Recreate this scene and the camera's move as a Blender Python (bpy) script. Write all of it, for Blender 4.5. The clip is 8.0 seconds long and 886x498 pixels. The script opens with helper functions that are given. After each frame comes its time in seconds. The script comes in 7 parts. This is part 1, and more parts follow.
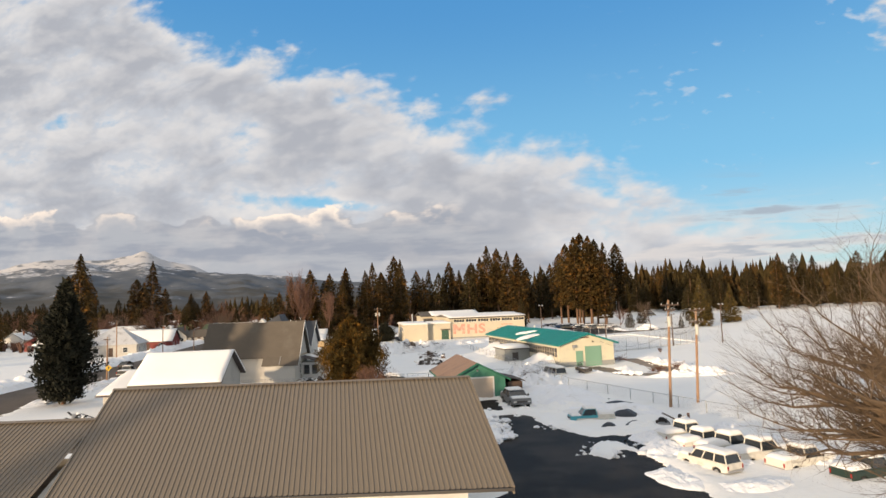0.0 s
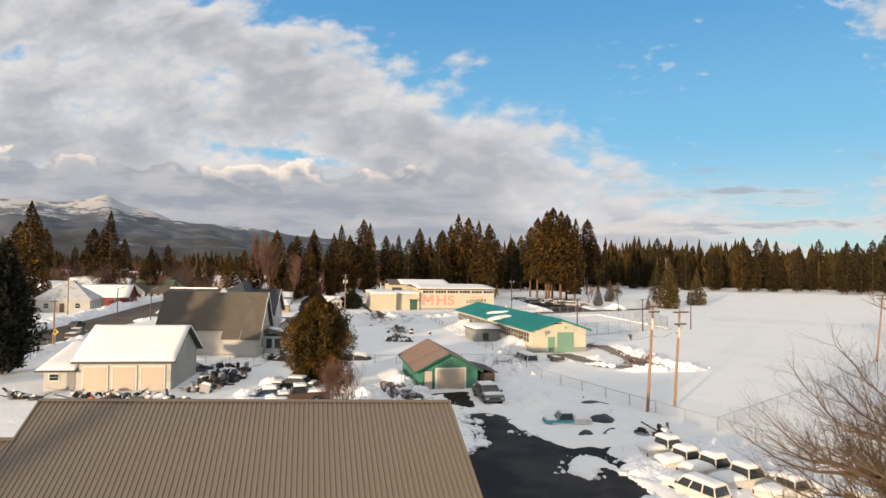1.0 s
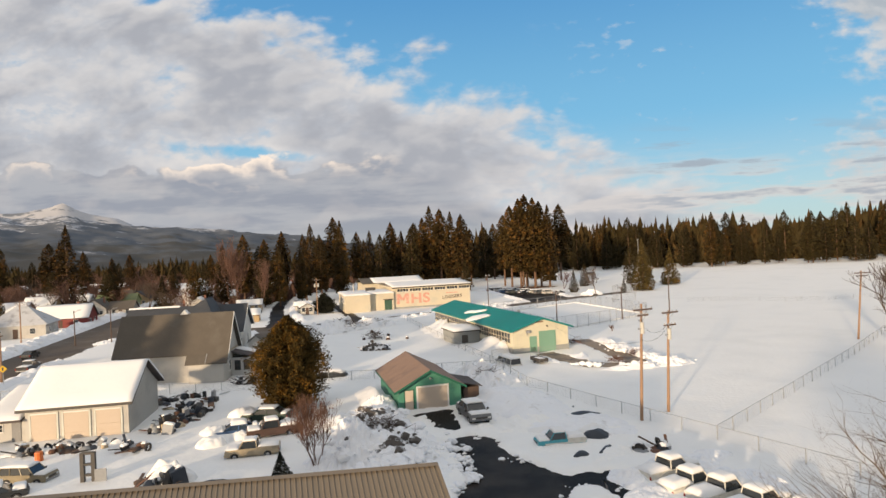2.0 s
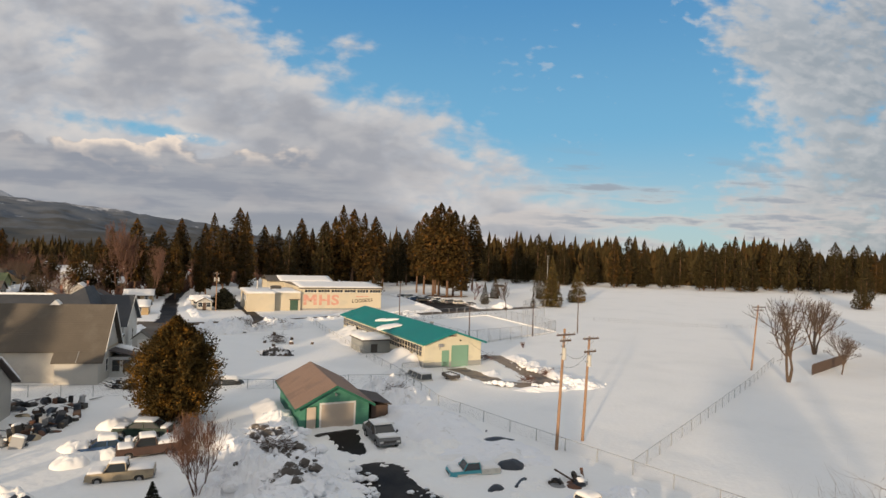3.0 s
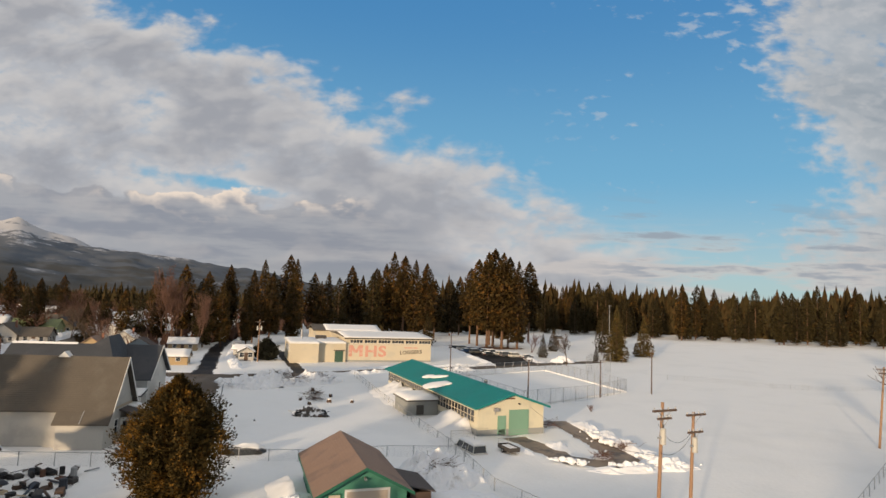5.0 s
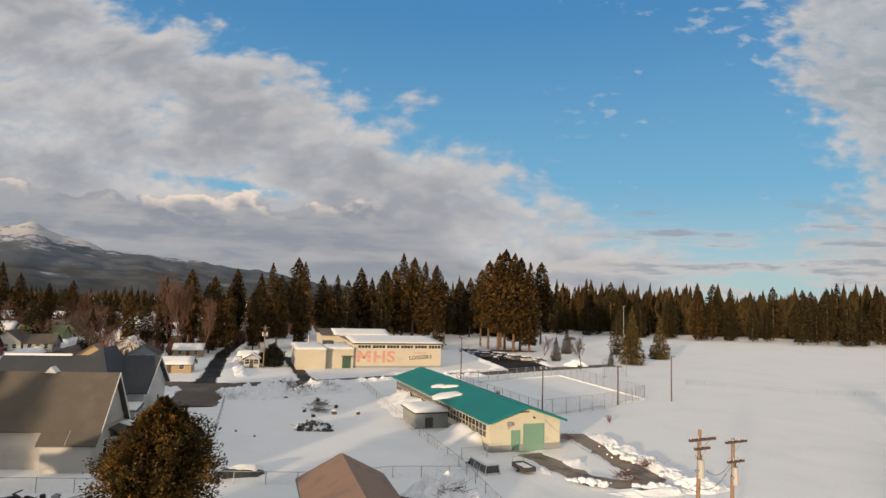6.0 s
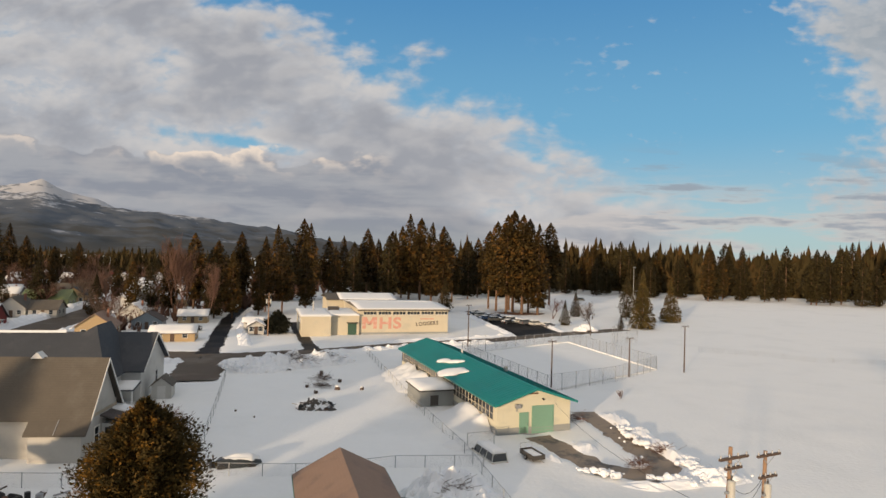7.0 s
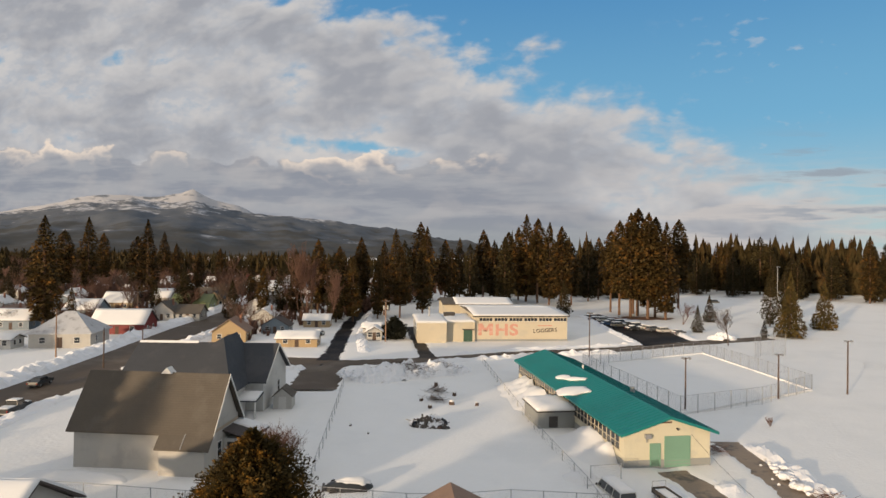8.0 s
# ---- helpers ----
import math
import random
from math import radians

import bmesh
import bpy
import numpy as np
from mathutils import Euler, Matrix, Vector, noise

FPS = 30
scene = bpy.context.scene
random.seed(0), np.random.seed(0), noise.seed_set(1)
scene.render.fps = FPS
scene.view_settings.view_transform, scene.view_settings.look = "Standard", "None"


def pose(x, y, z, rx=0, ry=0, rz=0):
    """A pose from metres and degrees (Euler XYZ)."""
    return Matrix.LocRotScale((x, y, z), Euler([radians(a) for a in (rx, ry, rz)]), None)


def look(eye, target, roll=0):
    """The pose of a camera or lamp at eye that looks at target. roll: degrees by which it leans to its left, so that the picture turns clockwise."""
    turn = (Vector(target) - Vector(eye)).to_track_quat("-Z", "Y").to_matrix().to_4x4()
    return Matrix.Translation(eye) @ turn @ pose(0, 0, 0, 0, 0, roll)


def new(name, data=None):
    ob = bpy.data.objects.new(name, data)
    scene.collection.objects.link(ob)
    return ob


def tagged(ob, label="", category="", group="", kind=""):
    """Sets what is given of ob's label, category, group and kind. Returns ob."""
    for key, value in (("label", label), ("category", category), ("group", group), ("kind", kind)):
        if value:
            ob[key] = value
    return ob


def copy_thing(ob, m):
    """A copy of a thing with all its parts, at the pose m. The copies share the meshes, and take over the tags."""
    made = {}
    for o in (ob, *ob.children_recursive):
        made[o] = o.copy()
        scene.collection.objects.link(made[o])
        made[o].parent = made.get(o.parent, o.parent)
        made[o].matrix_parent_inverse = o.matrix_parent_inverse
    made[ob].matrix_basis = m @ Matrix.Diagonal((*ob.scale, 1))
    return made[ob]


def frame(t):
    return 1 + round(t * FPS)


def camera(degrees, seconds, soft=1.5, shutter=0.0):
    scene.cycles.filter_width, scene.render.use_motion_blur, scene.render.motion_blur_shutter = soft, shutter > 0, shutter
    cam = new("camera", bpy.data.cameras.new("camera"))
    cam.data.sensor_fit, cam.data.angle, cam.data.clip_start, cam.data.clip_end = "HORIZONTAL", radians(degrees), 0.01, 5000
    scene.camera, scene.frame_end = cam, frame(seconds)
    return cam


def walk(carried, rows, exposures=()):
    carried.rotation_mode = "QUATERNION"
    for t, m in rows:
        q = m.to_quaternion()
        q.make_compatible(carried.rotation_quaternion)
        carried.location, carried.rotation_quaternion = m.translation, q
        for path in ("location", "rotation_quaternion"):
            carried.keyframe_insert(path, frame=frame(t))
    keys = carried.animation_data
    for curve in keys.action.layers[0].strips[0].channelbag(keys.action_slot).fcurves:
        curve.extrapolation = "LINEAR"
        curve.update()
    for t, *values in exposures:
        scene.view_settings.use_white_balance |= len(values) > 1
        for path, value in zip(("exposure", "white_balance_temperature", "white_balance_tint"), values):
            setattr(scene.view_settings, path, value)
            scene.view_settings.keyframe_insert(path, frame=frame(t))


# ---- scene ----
# ================= camera =================
cam = camera(74.0, 8.0, soft=1.5)
PATH = [
    (0, (5.075, -3.357, 9.876), (4.661, -1.408, 10.058), -2.07),
    (0.5, (4.064, -1.699, 10.790), (3.781, 0.279, 10.879), -2.26),
    (1, (3.711, -0.197, 12.244), (3.396, 1.778, 12.296), 0.99),
    (1.5, (3.503, 1.725, 13.242), (3.176, 3.697, 13.304), 0.18),
    (2, (3.082, 3.191, 14.339), (2.862, 5.179, 14.349), -2.58),
    (2.2, (2.792, 4.136, 14.582), (2.686, 6.133, 14.569), -4.91),
    (3.3, (1.978, 7.985, 14.837), (2.055, 9.982, 14.919), 4.03),
    (3.5, (2.138, 9.149, 14.598), (2.162, 11.144, 14.744), 4.56),
    (4, (2.419, 12.184, 14.233), (2.338, 14.174, 14.421), 4.34),
    (4.5, (2.108, 14.011, 14.114), (2.042, 16.001, 14.309), 0.42),
    (4.7, (2.193, 14.997, 14.389), (2.114, 16.987, 14.572), 1.50),
    (5.8, (2.105, 19.260, 15.316), (1.966, 21.247, 15.494), 2.39),
    (6, (2.168, 20.110, 15.652), (2.026, 22.097, 15.830), 1.80),
    (6.5, (2.053, 21.735, 17.139), (1.916, 23.730, 17.170), -1.49),
    (7, (2.210, 23.710, 17.911), (2.044, 25.702, 17.938), 1.62),
    (7.5, (2.260, 25.495, 19.014), (2.062, 27.485, 19.023), 1.78),
    (8, (2.027, 27.306, 19.499), (1.471, 29.227, 19.510), 0.75),
]
walk(cam, [(t, look(eye, target, roll)) for t, eye, target, roll in PATH],
     exposures=[(0.0, 0.38), (1.5, 0.34), (2.2, 0.22), (3.3, 0.02), (8.0, -0.02)])

# ================= sky, sun =================
SUN_AZ = math.radians(204.0)      # bearing of the sun, clockwise from +y
SUN_EL = math.radians(7.2)


def node(tree, kind, inputs=None, operation="", clamp=False):
    n = tree.nodes.new(kind)
    if operation:
        n.operation = operation
    if clamp:
        n.use_clamp = True
    for key, value in (inputs or {}).items():
        if isinstance(value, bpy.types.NodeSocket):
            tree.links.new(value, n.inputs[key])
        else:
            n.inputs[key].default_value = value
    return n


def calc(tree, op, a, b=0.0, c=0.0, clamp=False):
    return node(tree, "ShaderNodeMath", {0: a, 1: b, 2: c}, operation=op, clamp=clamp).outputs[0]


def blend(tree, fac, a, b):
    n = node(tree, "ShaderNodeMix")
    n.data_type = "RGBA"
    for key, value in ((0, fac), (6, a), (7, b)):
        if isinstance(value, bpy.types.NodeSocket):
            tree.links.new(value, n.inputs[key])
        else:
            n.inputs[key].default_value = value
    return n.outputs[2]


def span(tree, value, lo, hi, to_lo=0.0, to_hi=1.0):
    n = node(tree, "ShaderNodeMapRange", {0: value})
    n.interpolation_type = "SMOOTHSTEP"
    n.inputs[1].default_value, n.inputs[2].default_value, n.inputs[3].default_value, n.inputs[4].default_value = lo, hi, to_lo, to_hi
    return n.outputs[0]


def build_world():
    world = bpy.data.worlds.new("winter_sky")
    scene.world = world
    world.use_nodes = True
    t = world.node_tree
    t.nodes.clear()
    sky = node(t, "ShaderNodeTexSky")
    sky.sky_type, sky.sun_disc, sky.sun_elevation, sky.sun_rotation = "NISHITA", False, SUN_EL, SUN_AZ
    sky.altitude, sky.air_density, sky.dust_density, sky.ozone_density = 1000.0, 1.0, 1.6, 3.0
    way = node(t, "ShaderNodeTexCoord").outputs["Generated"]
    xyz = node(t, "ShaderNodeSeparateXYZ", {0: way}).outputs

    def plus(a, b):
        return calc(t, "ADD", a, b)

    def times(a, b):
        return calc(t, "MULTIPLY", a, b)

    def grain(vector, scale, detail, rough=0.55):
        return node(t, "ShaderNodeTexNoise", {"Vector": vector, "Scale": scale, "Detail": detail, "Roughness": rough}).outputs["Fac"]

    def held(value, lo, hi):
        return calc(t, "MINIMUM", calc(t, "MAXIMUM", value, lo), hi)

    # u runs to the east and v upwards on a plane that faces north
    ahead = calc(t, "MAXIMUM", calc(t, "ABSOLUTE", xyz[1]), 0.16)
    u, v = calc(t, "DIVIDE", xyz[0], ahead), calc(t, "DIVIDE", xyz[2], ahead)
    sheet = node(t, "ShaderNodeCombineXYZ", {0: u, 1: times(v, 1.75), 2: times(xyz[1], 0.6)}).outputs[0]
    warp = node(t, "ShaderNodeTexNoise", {"Vector": sheet, "Scale": 5.0, "Detail": 3.0}).outputs["Color"]
    bent = node(t, "ShaderNodeVectorMath", {0: sheet, 1: node(t, "ShaderNodeVectorMath", {0: warp, 3: 0.05}, operation="SCALE").outputs[0]}, operation="ADD").outputs[0]
    above = node(t, "ShaderNodeVectorMath", {0: bent, 1: (-0.010, 0.030, 0.0)}, operation="ADD").outputs[0]
    big, puff, fine = grain(bent, 3.4, 2.0, 0.5), grain(bent, 9.0, 4.0, 0.5), grain(bent, 32.0, 3.0, 0.5)
    lit = span(t, calc(t, "SUBTRACT", puff, grain(above, 9.0, 3.0, 0.45)), -0.08, 0.16)
    glint = span(t, calc(t, "SUBTRACT", fine, grain(above, 32.0, 2.0, 0.5)), -0.12, 0.24)
    clear = node(t, "ShaderNodeVectorMath", {0: sky.outputs[0], 3: 0.12}, operation="SCALE").outputs[0]
    blue = blend(t, span(t, xyz[2], 0.02, 0.22), (0.50, 0.67, 0.70, 1), (0.205, 0.500, 0.73, 1))
    clear = blend(t, 0.8, clear, blend(t, span(t, xyz[2], 0.16, 0.50), blue, (0.078, 0.290, 0.60, 1)))
    # faint shreds in the open lane
    shred = times(span(t, plus(times(fine, 0.6), times(big, 0.5)), 0.615, 0.72), times(span(t, u, 0.02, 0.28), 0.5))
    seen = blend(t, shred, clear, (0.56, 0.60, 0.65, 1))
    # the great bank: everything below an edge that falls from west to east, ragged with small puffs
    depth = calc(t, "SUBTRACT", plus(times(u, -0.463), 0.258), v)
    gap = times(times(span(t, calc(t, "ABSOLUTE", plus(u, 0.42)), 0.15, 0.02), span(t, calc(t, "ABSOLUTE", plus(plus(v, times(u, 0.12)), -0.138)), 0.020, 0.002)), 0.24)
    thick = plus(held(times(depth, 2.3), -0.42, 0.25), plus(times(calc(t, "SUBTRACT", big, 0.5), 0.50), plus(times(calc(t, "SUBTRACT", puff, 0.5), 0.62), times(calc(t, "SUBTRACT", fine, 0.5), 0.22))))
    thick = calc(t, "SUBTRACT", thick, gap)
    cover = span(t, thick, -0.05, 0.15)
    body = span(t, plus(thick, times(calc(t, "SUBTRACT", big, 0.5), 0.5)), 0.04, 0.34)
    tone = blend(t, body, (0.51, 0.53, 0.57, 1), (0.375, 0.387, 0.425, 1))
    tone = blend(t, times(lit, calc(t, "MULTIPLY_ADD", body, -0.45, 0.88)), tone, (0.65, 0.63, 0.62, 1))
    tone = blend(t, times(times(glint, calc(t, "SUBTRACT", 1.0, body)), 0.45), tone, (0.72, 0.68, 0.65, 1))
    seen = blend(t, times(cover, span(t, u, 0.46, 0.20)), seen, tone)
    # the eastern bank: thin and dappled at its edge, grey further in
    east = plus(held(times(calc(t, "SUBTRACT", u, plus(0.545, times(v, -0.10))), 2.6), -0.34, 0.30), plus(times(calc(t, "SUBTRACT", big, 0.5), 0.65), plus(times(calc(t, "SUBTRACT", puff, 0.5), 0.40), times(calc(t, "SUBTRACT", fine, 0.5), 0.55))))
    veil = times(span(t, east, -0.04, 0.24), times(span(t, u, 0.28, 0.42), 0.9))
    pale = blend(t, span(t, plus(u, times(calc(t, "SUBTRACT", big, 0.5), 0.5)), 0.50, 0.72), (0.56, 0.575, 0.59, 1), (0.36, 0.385, 0.41, 1))
    pale = blend(t, times(plus(lit, glint), 0.3), pale, (0.68, 0.655, 0.64, 1))
    seen = blend(t, veil, seen, pale)
    # a lower deck before the hills, with sunlit heads along its top
    crest = plus(plus(times(u, -0.062), 0.150), plus(times(calc(t, "SUBTRACT", big, 0.5), 0.10), times(calc(t, "SUBTRACT", puff, 0.5), 0.22)))
    under = calc(t, "SUBTRACT", crest, v)
    flank = calc(t, "SUBTRACT", plus(times(u, -0.50), plus(0.085, times(calc(t, "SUBTRACT", puff, 0.5), 0.10))), v)
    deck = times(span(t, under, 0.0, 0.012), span(t, flank, 0.0, 0.05))
    slate = blend(t, span(t, grain(node(t, "ShaderNodeMapping", {"Vector": sheet, "Scale": (1.0, 4.0, 1.0)}).outputs[0], 6.0, 5.0), 0.38, 0.62), (0.305, 0.325, 0.375, 1), (0.40, 0.41, 0.44, 1))
    slate = blend(t, times(lit, 0.30), slate, (0.60, 0.555, 0.53, 1))
    heads = times(span(t, under, 0.050, 0.004), span(t, puff, 0.47, 0.57))
    slate = blend(t, times(heads, 0.95), slate, (0.98, 0.82, 0.68, 1))
    slate = blend(t, span(t, v, 0.075, 0.0), slate, (0.34, 0.365, 0.385, 1))
    seen = blend(t, deck, seen, slate)
    # thin streaks low over the eastern woods
    thin = grain(node(t, "ShaderNodeMapping", {"Vector": sheet, "Scale": (1.1, 4.0, 1.0)}).outputs[0], 5.2, 5.0)
    rim = times(span(t, v, 0.17, 0.07), span(t, plus(u, v), -0.02, 0.16))
    seen = blend(t, times(times(span(t, thin, 0.44, 0.58), rim), 0.8), seen, (0.64, 0.595, 0.57, 1))
    seen = blend(t, times(times(span(t, thin, 0.54, 0.64), span(t, v, 0.21, 0.12)), times(span(t, u, 0.12, 0.3), 0.8)), seen, (0.33, 0.37, 0.43, 1))
    # unseen cloud overhead, added to brighten and warm the light on the snow
    high = calc(t, "MULTIPLY", span(t, xyz[2], 0.52, 0.75), 0.8)
    seen = blend(t, high, seen, (0.775, 0.722, 0.655, 1))
    # the sky round the low sun is bright and warm
    toward = node(t, "ShaderNodeVectorMath", {0: way, 1: (math.sin(SUN_AZ) * math.cos(SUN_EL), math.cos(SUN_AZ) * math.cos(SUN_EL), math.sin(SUN_EL))}, operation="DOT_PRODUCT").outputs["Value"]
    glow = calc(t, "POWER", calc(t, "MAXIMUM", toward, 0.0), 7.0)
    seen = blend(t, glow, seen, (1.35, 1.05, 0.72, 1))
    out = node(t, "ShaderNodeBackground", {"Color": seen, "Strength": 0.92})
    t.links.new(out.outputs[0], node(t, "ShaderNodeOutputWorld").inputs["Surface"])


build_world()
sun = new("sun", bpy.data.lights.new("sun", "SUN"))
sun.data.energy, sun.data.angle, sun.data.color = 4.6, math.radians(1.6), (1.0, 0.745, 0.485)
sun.matrix_world = look((0, 0, 0), (-math.sin(SUN_AZ) * math.cos(SUN_EL), -math.cos(SUN_AZ) * math.cos(SUN_EL), -math.sin(SUN_EL)))

# ================= materials =================
MATS = {}


def mat(name, color, rough=0.8, vary=0.12, scale=1.0, bump=0.0, bump_scale=20.0, metal=0.0, second=None, second_scale=0.4, second_lo=0.5,
        second_hi=0.65, per_object=0.0, spec=0.5):
    """A surface with fine and coarse variation, an optional second colour in patches, relief, and a shift from piece to piece."""
    if name in MATS:
        return MATS[name]
    m = bpy.data.materials.new(name)
    m.use_nodes = True
    t = m.node_tree
    b = t.nodes["Principled BSDF"]
    place = node(t, "ShaderNodeTexCoord").outputs["Object"]
    fine = node(t, "ShaderNodeTexNoise", {"Vector": place, "Scale": 6.0 * scale, "Detail": 5.0}).outputs["Fac"]
    coarse = node(t, "ShaderNodeTexNoise", {"Vector": place, "Scale": 0.6 * scale, "Detail": 3.0}).outputs["Fac"]
    both = calc(t, "ADD", calc(t, "MULTIPLY", fine, 0.5), calc(t, "MULTIPLY", coarse, 0.5))
    shift = calc(t, "ADD", calc(t, "MULTIPLY", calc(t, "SUBTRACT", both, 0.5), 4.0 * vary), 1.0)
    if per_object:
        chance = node(t, "ShaderNodeObjectInfo").outputs["Random"]
        shift = calc(t, "MULTIPLY", shift, calc(t, "MULTIPLY_ADD", chance, 2 * per_object, 1 - per_object))
    base = (*color, 1)
    if second:
        patch = node(t, "ShaderNodeTexNoise", {"Vector": place, "Scale": second_scale, "Detail": 6.0, "Roughness": 0.6}).outputs["Fac"]
        base = blend(t, span(t, patch, second_lo, second_hi), base, (*second, 1))
    tint = node(t, "ShaderNodeVectorMath", {3: shift}, operation="SCALE")
    if isinstance(base, tuple):
        tint.inputs[0].default_value = base[:3]
    else:
        t.links.new(base, tint.inputs[0])
    t.links.new(tint.outputs[0], b.inputs["Base Color"])
    b.inputs["Roughness"].default_value, b.inputs["Metallic"].default_value = rough, metal
    b.inputs["Specular IOR Level"].default_value = spec
    if bump:
        relief = node(t, "ShaderNodeTexNoise", {"Vector": place, "Scale": bump_scale, "Detail": 6.0}).outputs["Fac"]
        t.links.new(node(t, "ShaderNodeBump", {"Height": relief, "Strength": bump, "Distance": 0.05}).outputs[0], b.inputs["Normal"])
    MATS[name] = m
    return m


SNOW = mat("snow", (0.84, 0.837, 0.82), 0.75, 0.025, 0.5, 0.8, 2.2, second=(0.80, 0.80, 0.785), second_scale=0.08, spec=0.3)
BANK_SNOW = mat("ploughed_snow", (0.80, 0.81, 0.83), 0.8, 0.05, 1.0, 0.9, 3.0, second=(0.55, 0.54, 0.52), second_scale=0.9, second_lo=0.6, second_hi=0.75, spec=0.2)
ROOF_SNOW = mat("roof_snow", (0.77, 0.77, 0.765), 0.75, 0.02, 1.0, 0.25, 2.5, spec=0.3)
ASPHALT = mat("wet_asphalt", (0.009, 0.008, 0.008), 0.6, 0.3, 1.0, 0.3, 30.0, second=(0.036, 0.030, 0.026), second_scale=0.16, second_lo=0.42, second_hi=0.62, spec=0.12)
ROAD = mat("salted_asphalt", (0.105, 0.080, 0.058), 0.8, 0.15, 0.7, 0.2, 20.0, second=(0.15, 0.12, 0.092), second_scale=0.15, spec=0.3)
CONCRETE = mat("stained_concrete", (0.26, 0.205, 0.155), 0.85, 0.15, 1.0, 0.2, 15.0, second=(0.11, 0.10, 0.09), second_scale=0.5)
METAL_ROOF = mat("taupe_metal_roof", (0.155, 0.129, 0.098), 0.5, 0.06, 0.6, second=(0.14, 0.118, 0.092), second_scale=0.3, spec=0.4)
GREY_SHINGLE = mat("grey_shingle", (0.092, 0.078, 0.062), 0.85, 0.14, 1.2, 0.5, 16.0, second=(0.110, 0.096, 0.078), second_scale=0.3)
SLATE_SHINGLE = mat("slate_shingle", (0.042, 0.046, 0.054), 0.8, 0.14, 1.2, 0.5, 16.0, second=(0.058, 0.060, 0.066), second_scale=0.3)
BROWN_SHINGLE = mat("brown_shingle", (0.25, 0.165, 0.12), 0.85, 0.12, 1.5, 0.5, 18.0, second=(0.20, 0.135, 0.105), second_scale=0.4)
DARK_SHINGLE = mat("dark_shingle", (0.075, 0.06, 0.055), 0.85, 0.12, 1.5, 0.5, 18.0)
TEAL_ROOF = mat("teal_metal_roof", (0.010, 0.175, 0.165), 0.42, 0.06, 0.5, second=(0.012, 0.15, 0.145), second_scale=0.2, spec=0.4)
CREAM = mat("cream_plaster", (0.56, 0.52, 0.39), 0.85, 0.05, 1.0, 0.15, 8.0, second=(0.50, 0.47, 0.37), second_scale=0.5)
CREAM_PALE = mat("pale_cream_plaster", (0.52, 0.46, 0.345), 0.85, 0.05, 0.8, 0.15, 8.0, second=(0.47, 0.43, 0.34), second_scale=0.3)
WHITE_SIDING = mat("white_siding", (0.54, 0.53, 0.50), 0.7, 0.04, 1.0, second=(0.46, 0.45, 0.43), second_scale=0.4)
CREAM_SIDING = mat("cream_siding", (0.43, 0.415, 0.38), 0.7, 0.04, 1.0, second=(0.37, 0.355, 0.33), second_scale=0.4)
GREEN_SIDING = mat("green_siding", (0.055, 0.205, 0.14), 0.6, 0.06, 1.0, second=(0.05, 0.18, 0.125), second_scale=0.6)
GREEN_TRIM = mat("dark_green_trim", (0.012, 0.10, 0.06), 0.55, 0.08)
SEA_GREEN = mat("sea_green_door_paint", (0.17, 0.31, 0.23), 0.55, 0.06)
TRIM_WHITE = mat("white_trim", (0.66, 0.65, 0.62), 0.6, 0.04)
CREAM_DOOR = mat("cream_door_paint", (0.48, 0.40, 0.32), 0.55, 0.04)
GLASS = mat("dark_window_glass", (0.025, 0.03, 0.035), 0.08, 0.02, spec=0.8)
DARK_TRIM = mat("dark_trim", (0.05, 0.045, 0.04), 0.6, 0.1)
GREY_BLOCK = mat("grey_block", (0.26, 0.27, 0.26), 0.9, 0.08, 1.0, 0.3, 10.0)
ENAMEL = mat("pale_grey_enamel", (0.42, 0.41, 0.37), 0.5, 0.08)
POLE_WOOD = mat("weathered_pole_wood", (0.27, 0.165, 0.10), 0.85, 0.15, 2.0, 0.4, 12.0)
DARK_WOOD = mat("dark_wood", (0.085, 0.055, 0.04), 0.85, 0.2, 2.0, 0.3, 12.0)
STEEL = mat("galvanised_steel", (0.33, 0.335, 0.34), 0.5, 0.1, 2.0, metal=0.4)
MESH_WIRE = mat("fence_wire", (0.14, 0.142, 0.145), 0.6, 0.08, 2.0, metal=0.3)
RUST = mat("rusty_steel", (0.13, 0.065, 0.04), 0.85, 0.25, 3.0, 0.4, 20.0, second=(0.06, 0.045, 0.04), second_scale=1.5)
BARK = mat("conifer_bark", (0.13, 0.075, 0.045), 0.9, 0.2, 2.0, 0.5, 10.0)
NEEDLE = mat("dark_needles", (0.046, 0.030, 0.008), 0.75, 0.3, 1.5, second=(0.135, 0.064, 0.013), second_scale=0.3, per_object=0.28, spec=0.2)
NEEDLE_FAR = mat("forest_needles", (0.037, 0.028, 0.009), 0.8, 0.35, 0.5, second=(0.110, 0.055, 0.012), second_scale=0.06, per_object=0.25, spec=0.2)
# orange patches put the low sun's tint into the bushy tree's needles
NEEDLE_WARM = mat("sun_tinted_needles", (0.050, 0.034, 0.008), 0.75, 0.35, 1.5, second=(0.20, 0.098, 0.013), second_scale=0.7, spec=0.2)
# near-black needles without a second colour
NEEDLE_BLACK = mat("near_black_needles", (0.022, 0.023, 0.015), 0.8, 0.3, 1.5, spec=0.2)
TWIG = mat("bare_twigs", (0.085, 0.058, 0.040), 0.85, 0.2, 2.0)
# twig colour lightened for the big tree: sun on its bark, put into the colour
BIG_TWIG = mat("sun_lightened_bark", (0.105, 0.072, 0.044), 0.85, 0.2, 2.0)
TWIG_RED = mat("red_twigs", (0.115, 0.058, 0.038), 0.85, 0.2, 2.0)
NEEDLE_OLIVE = mat("olive_needles", (0.070, 0.052, 0.016), 0.75, 0.3, 1.5, second=(0.15, 0.095, 0.026), second_scale=0.4, spec=0.2)
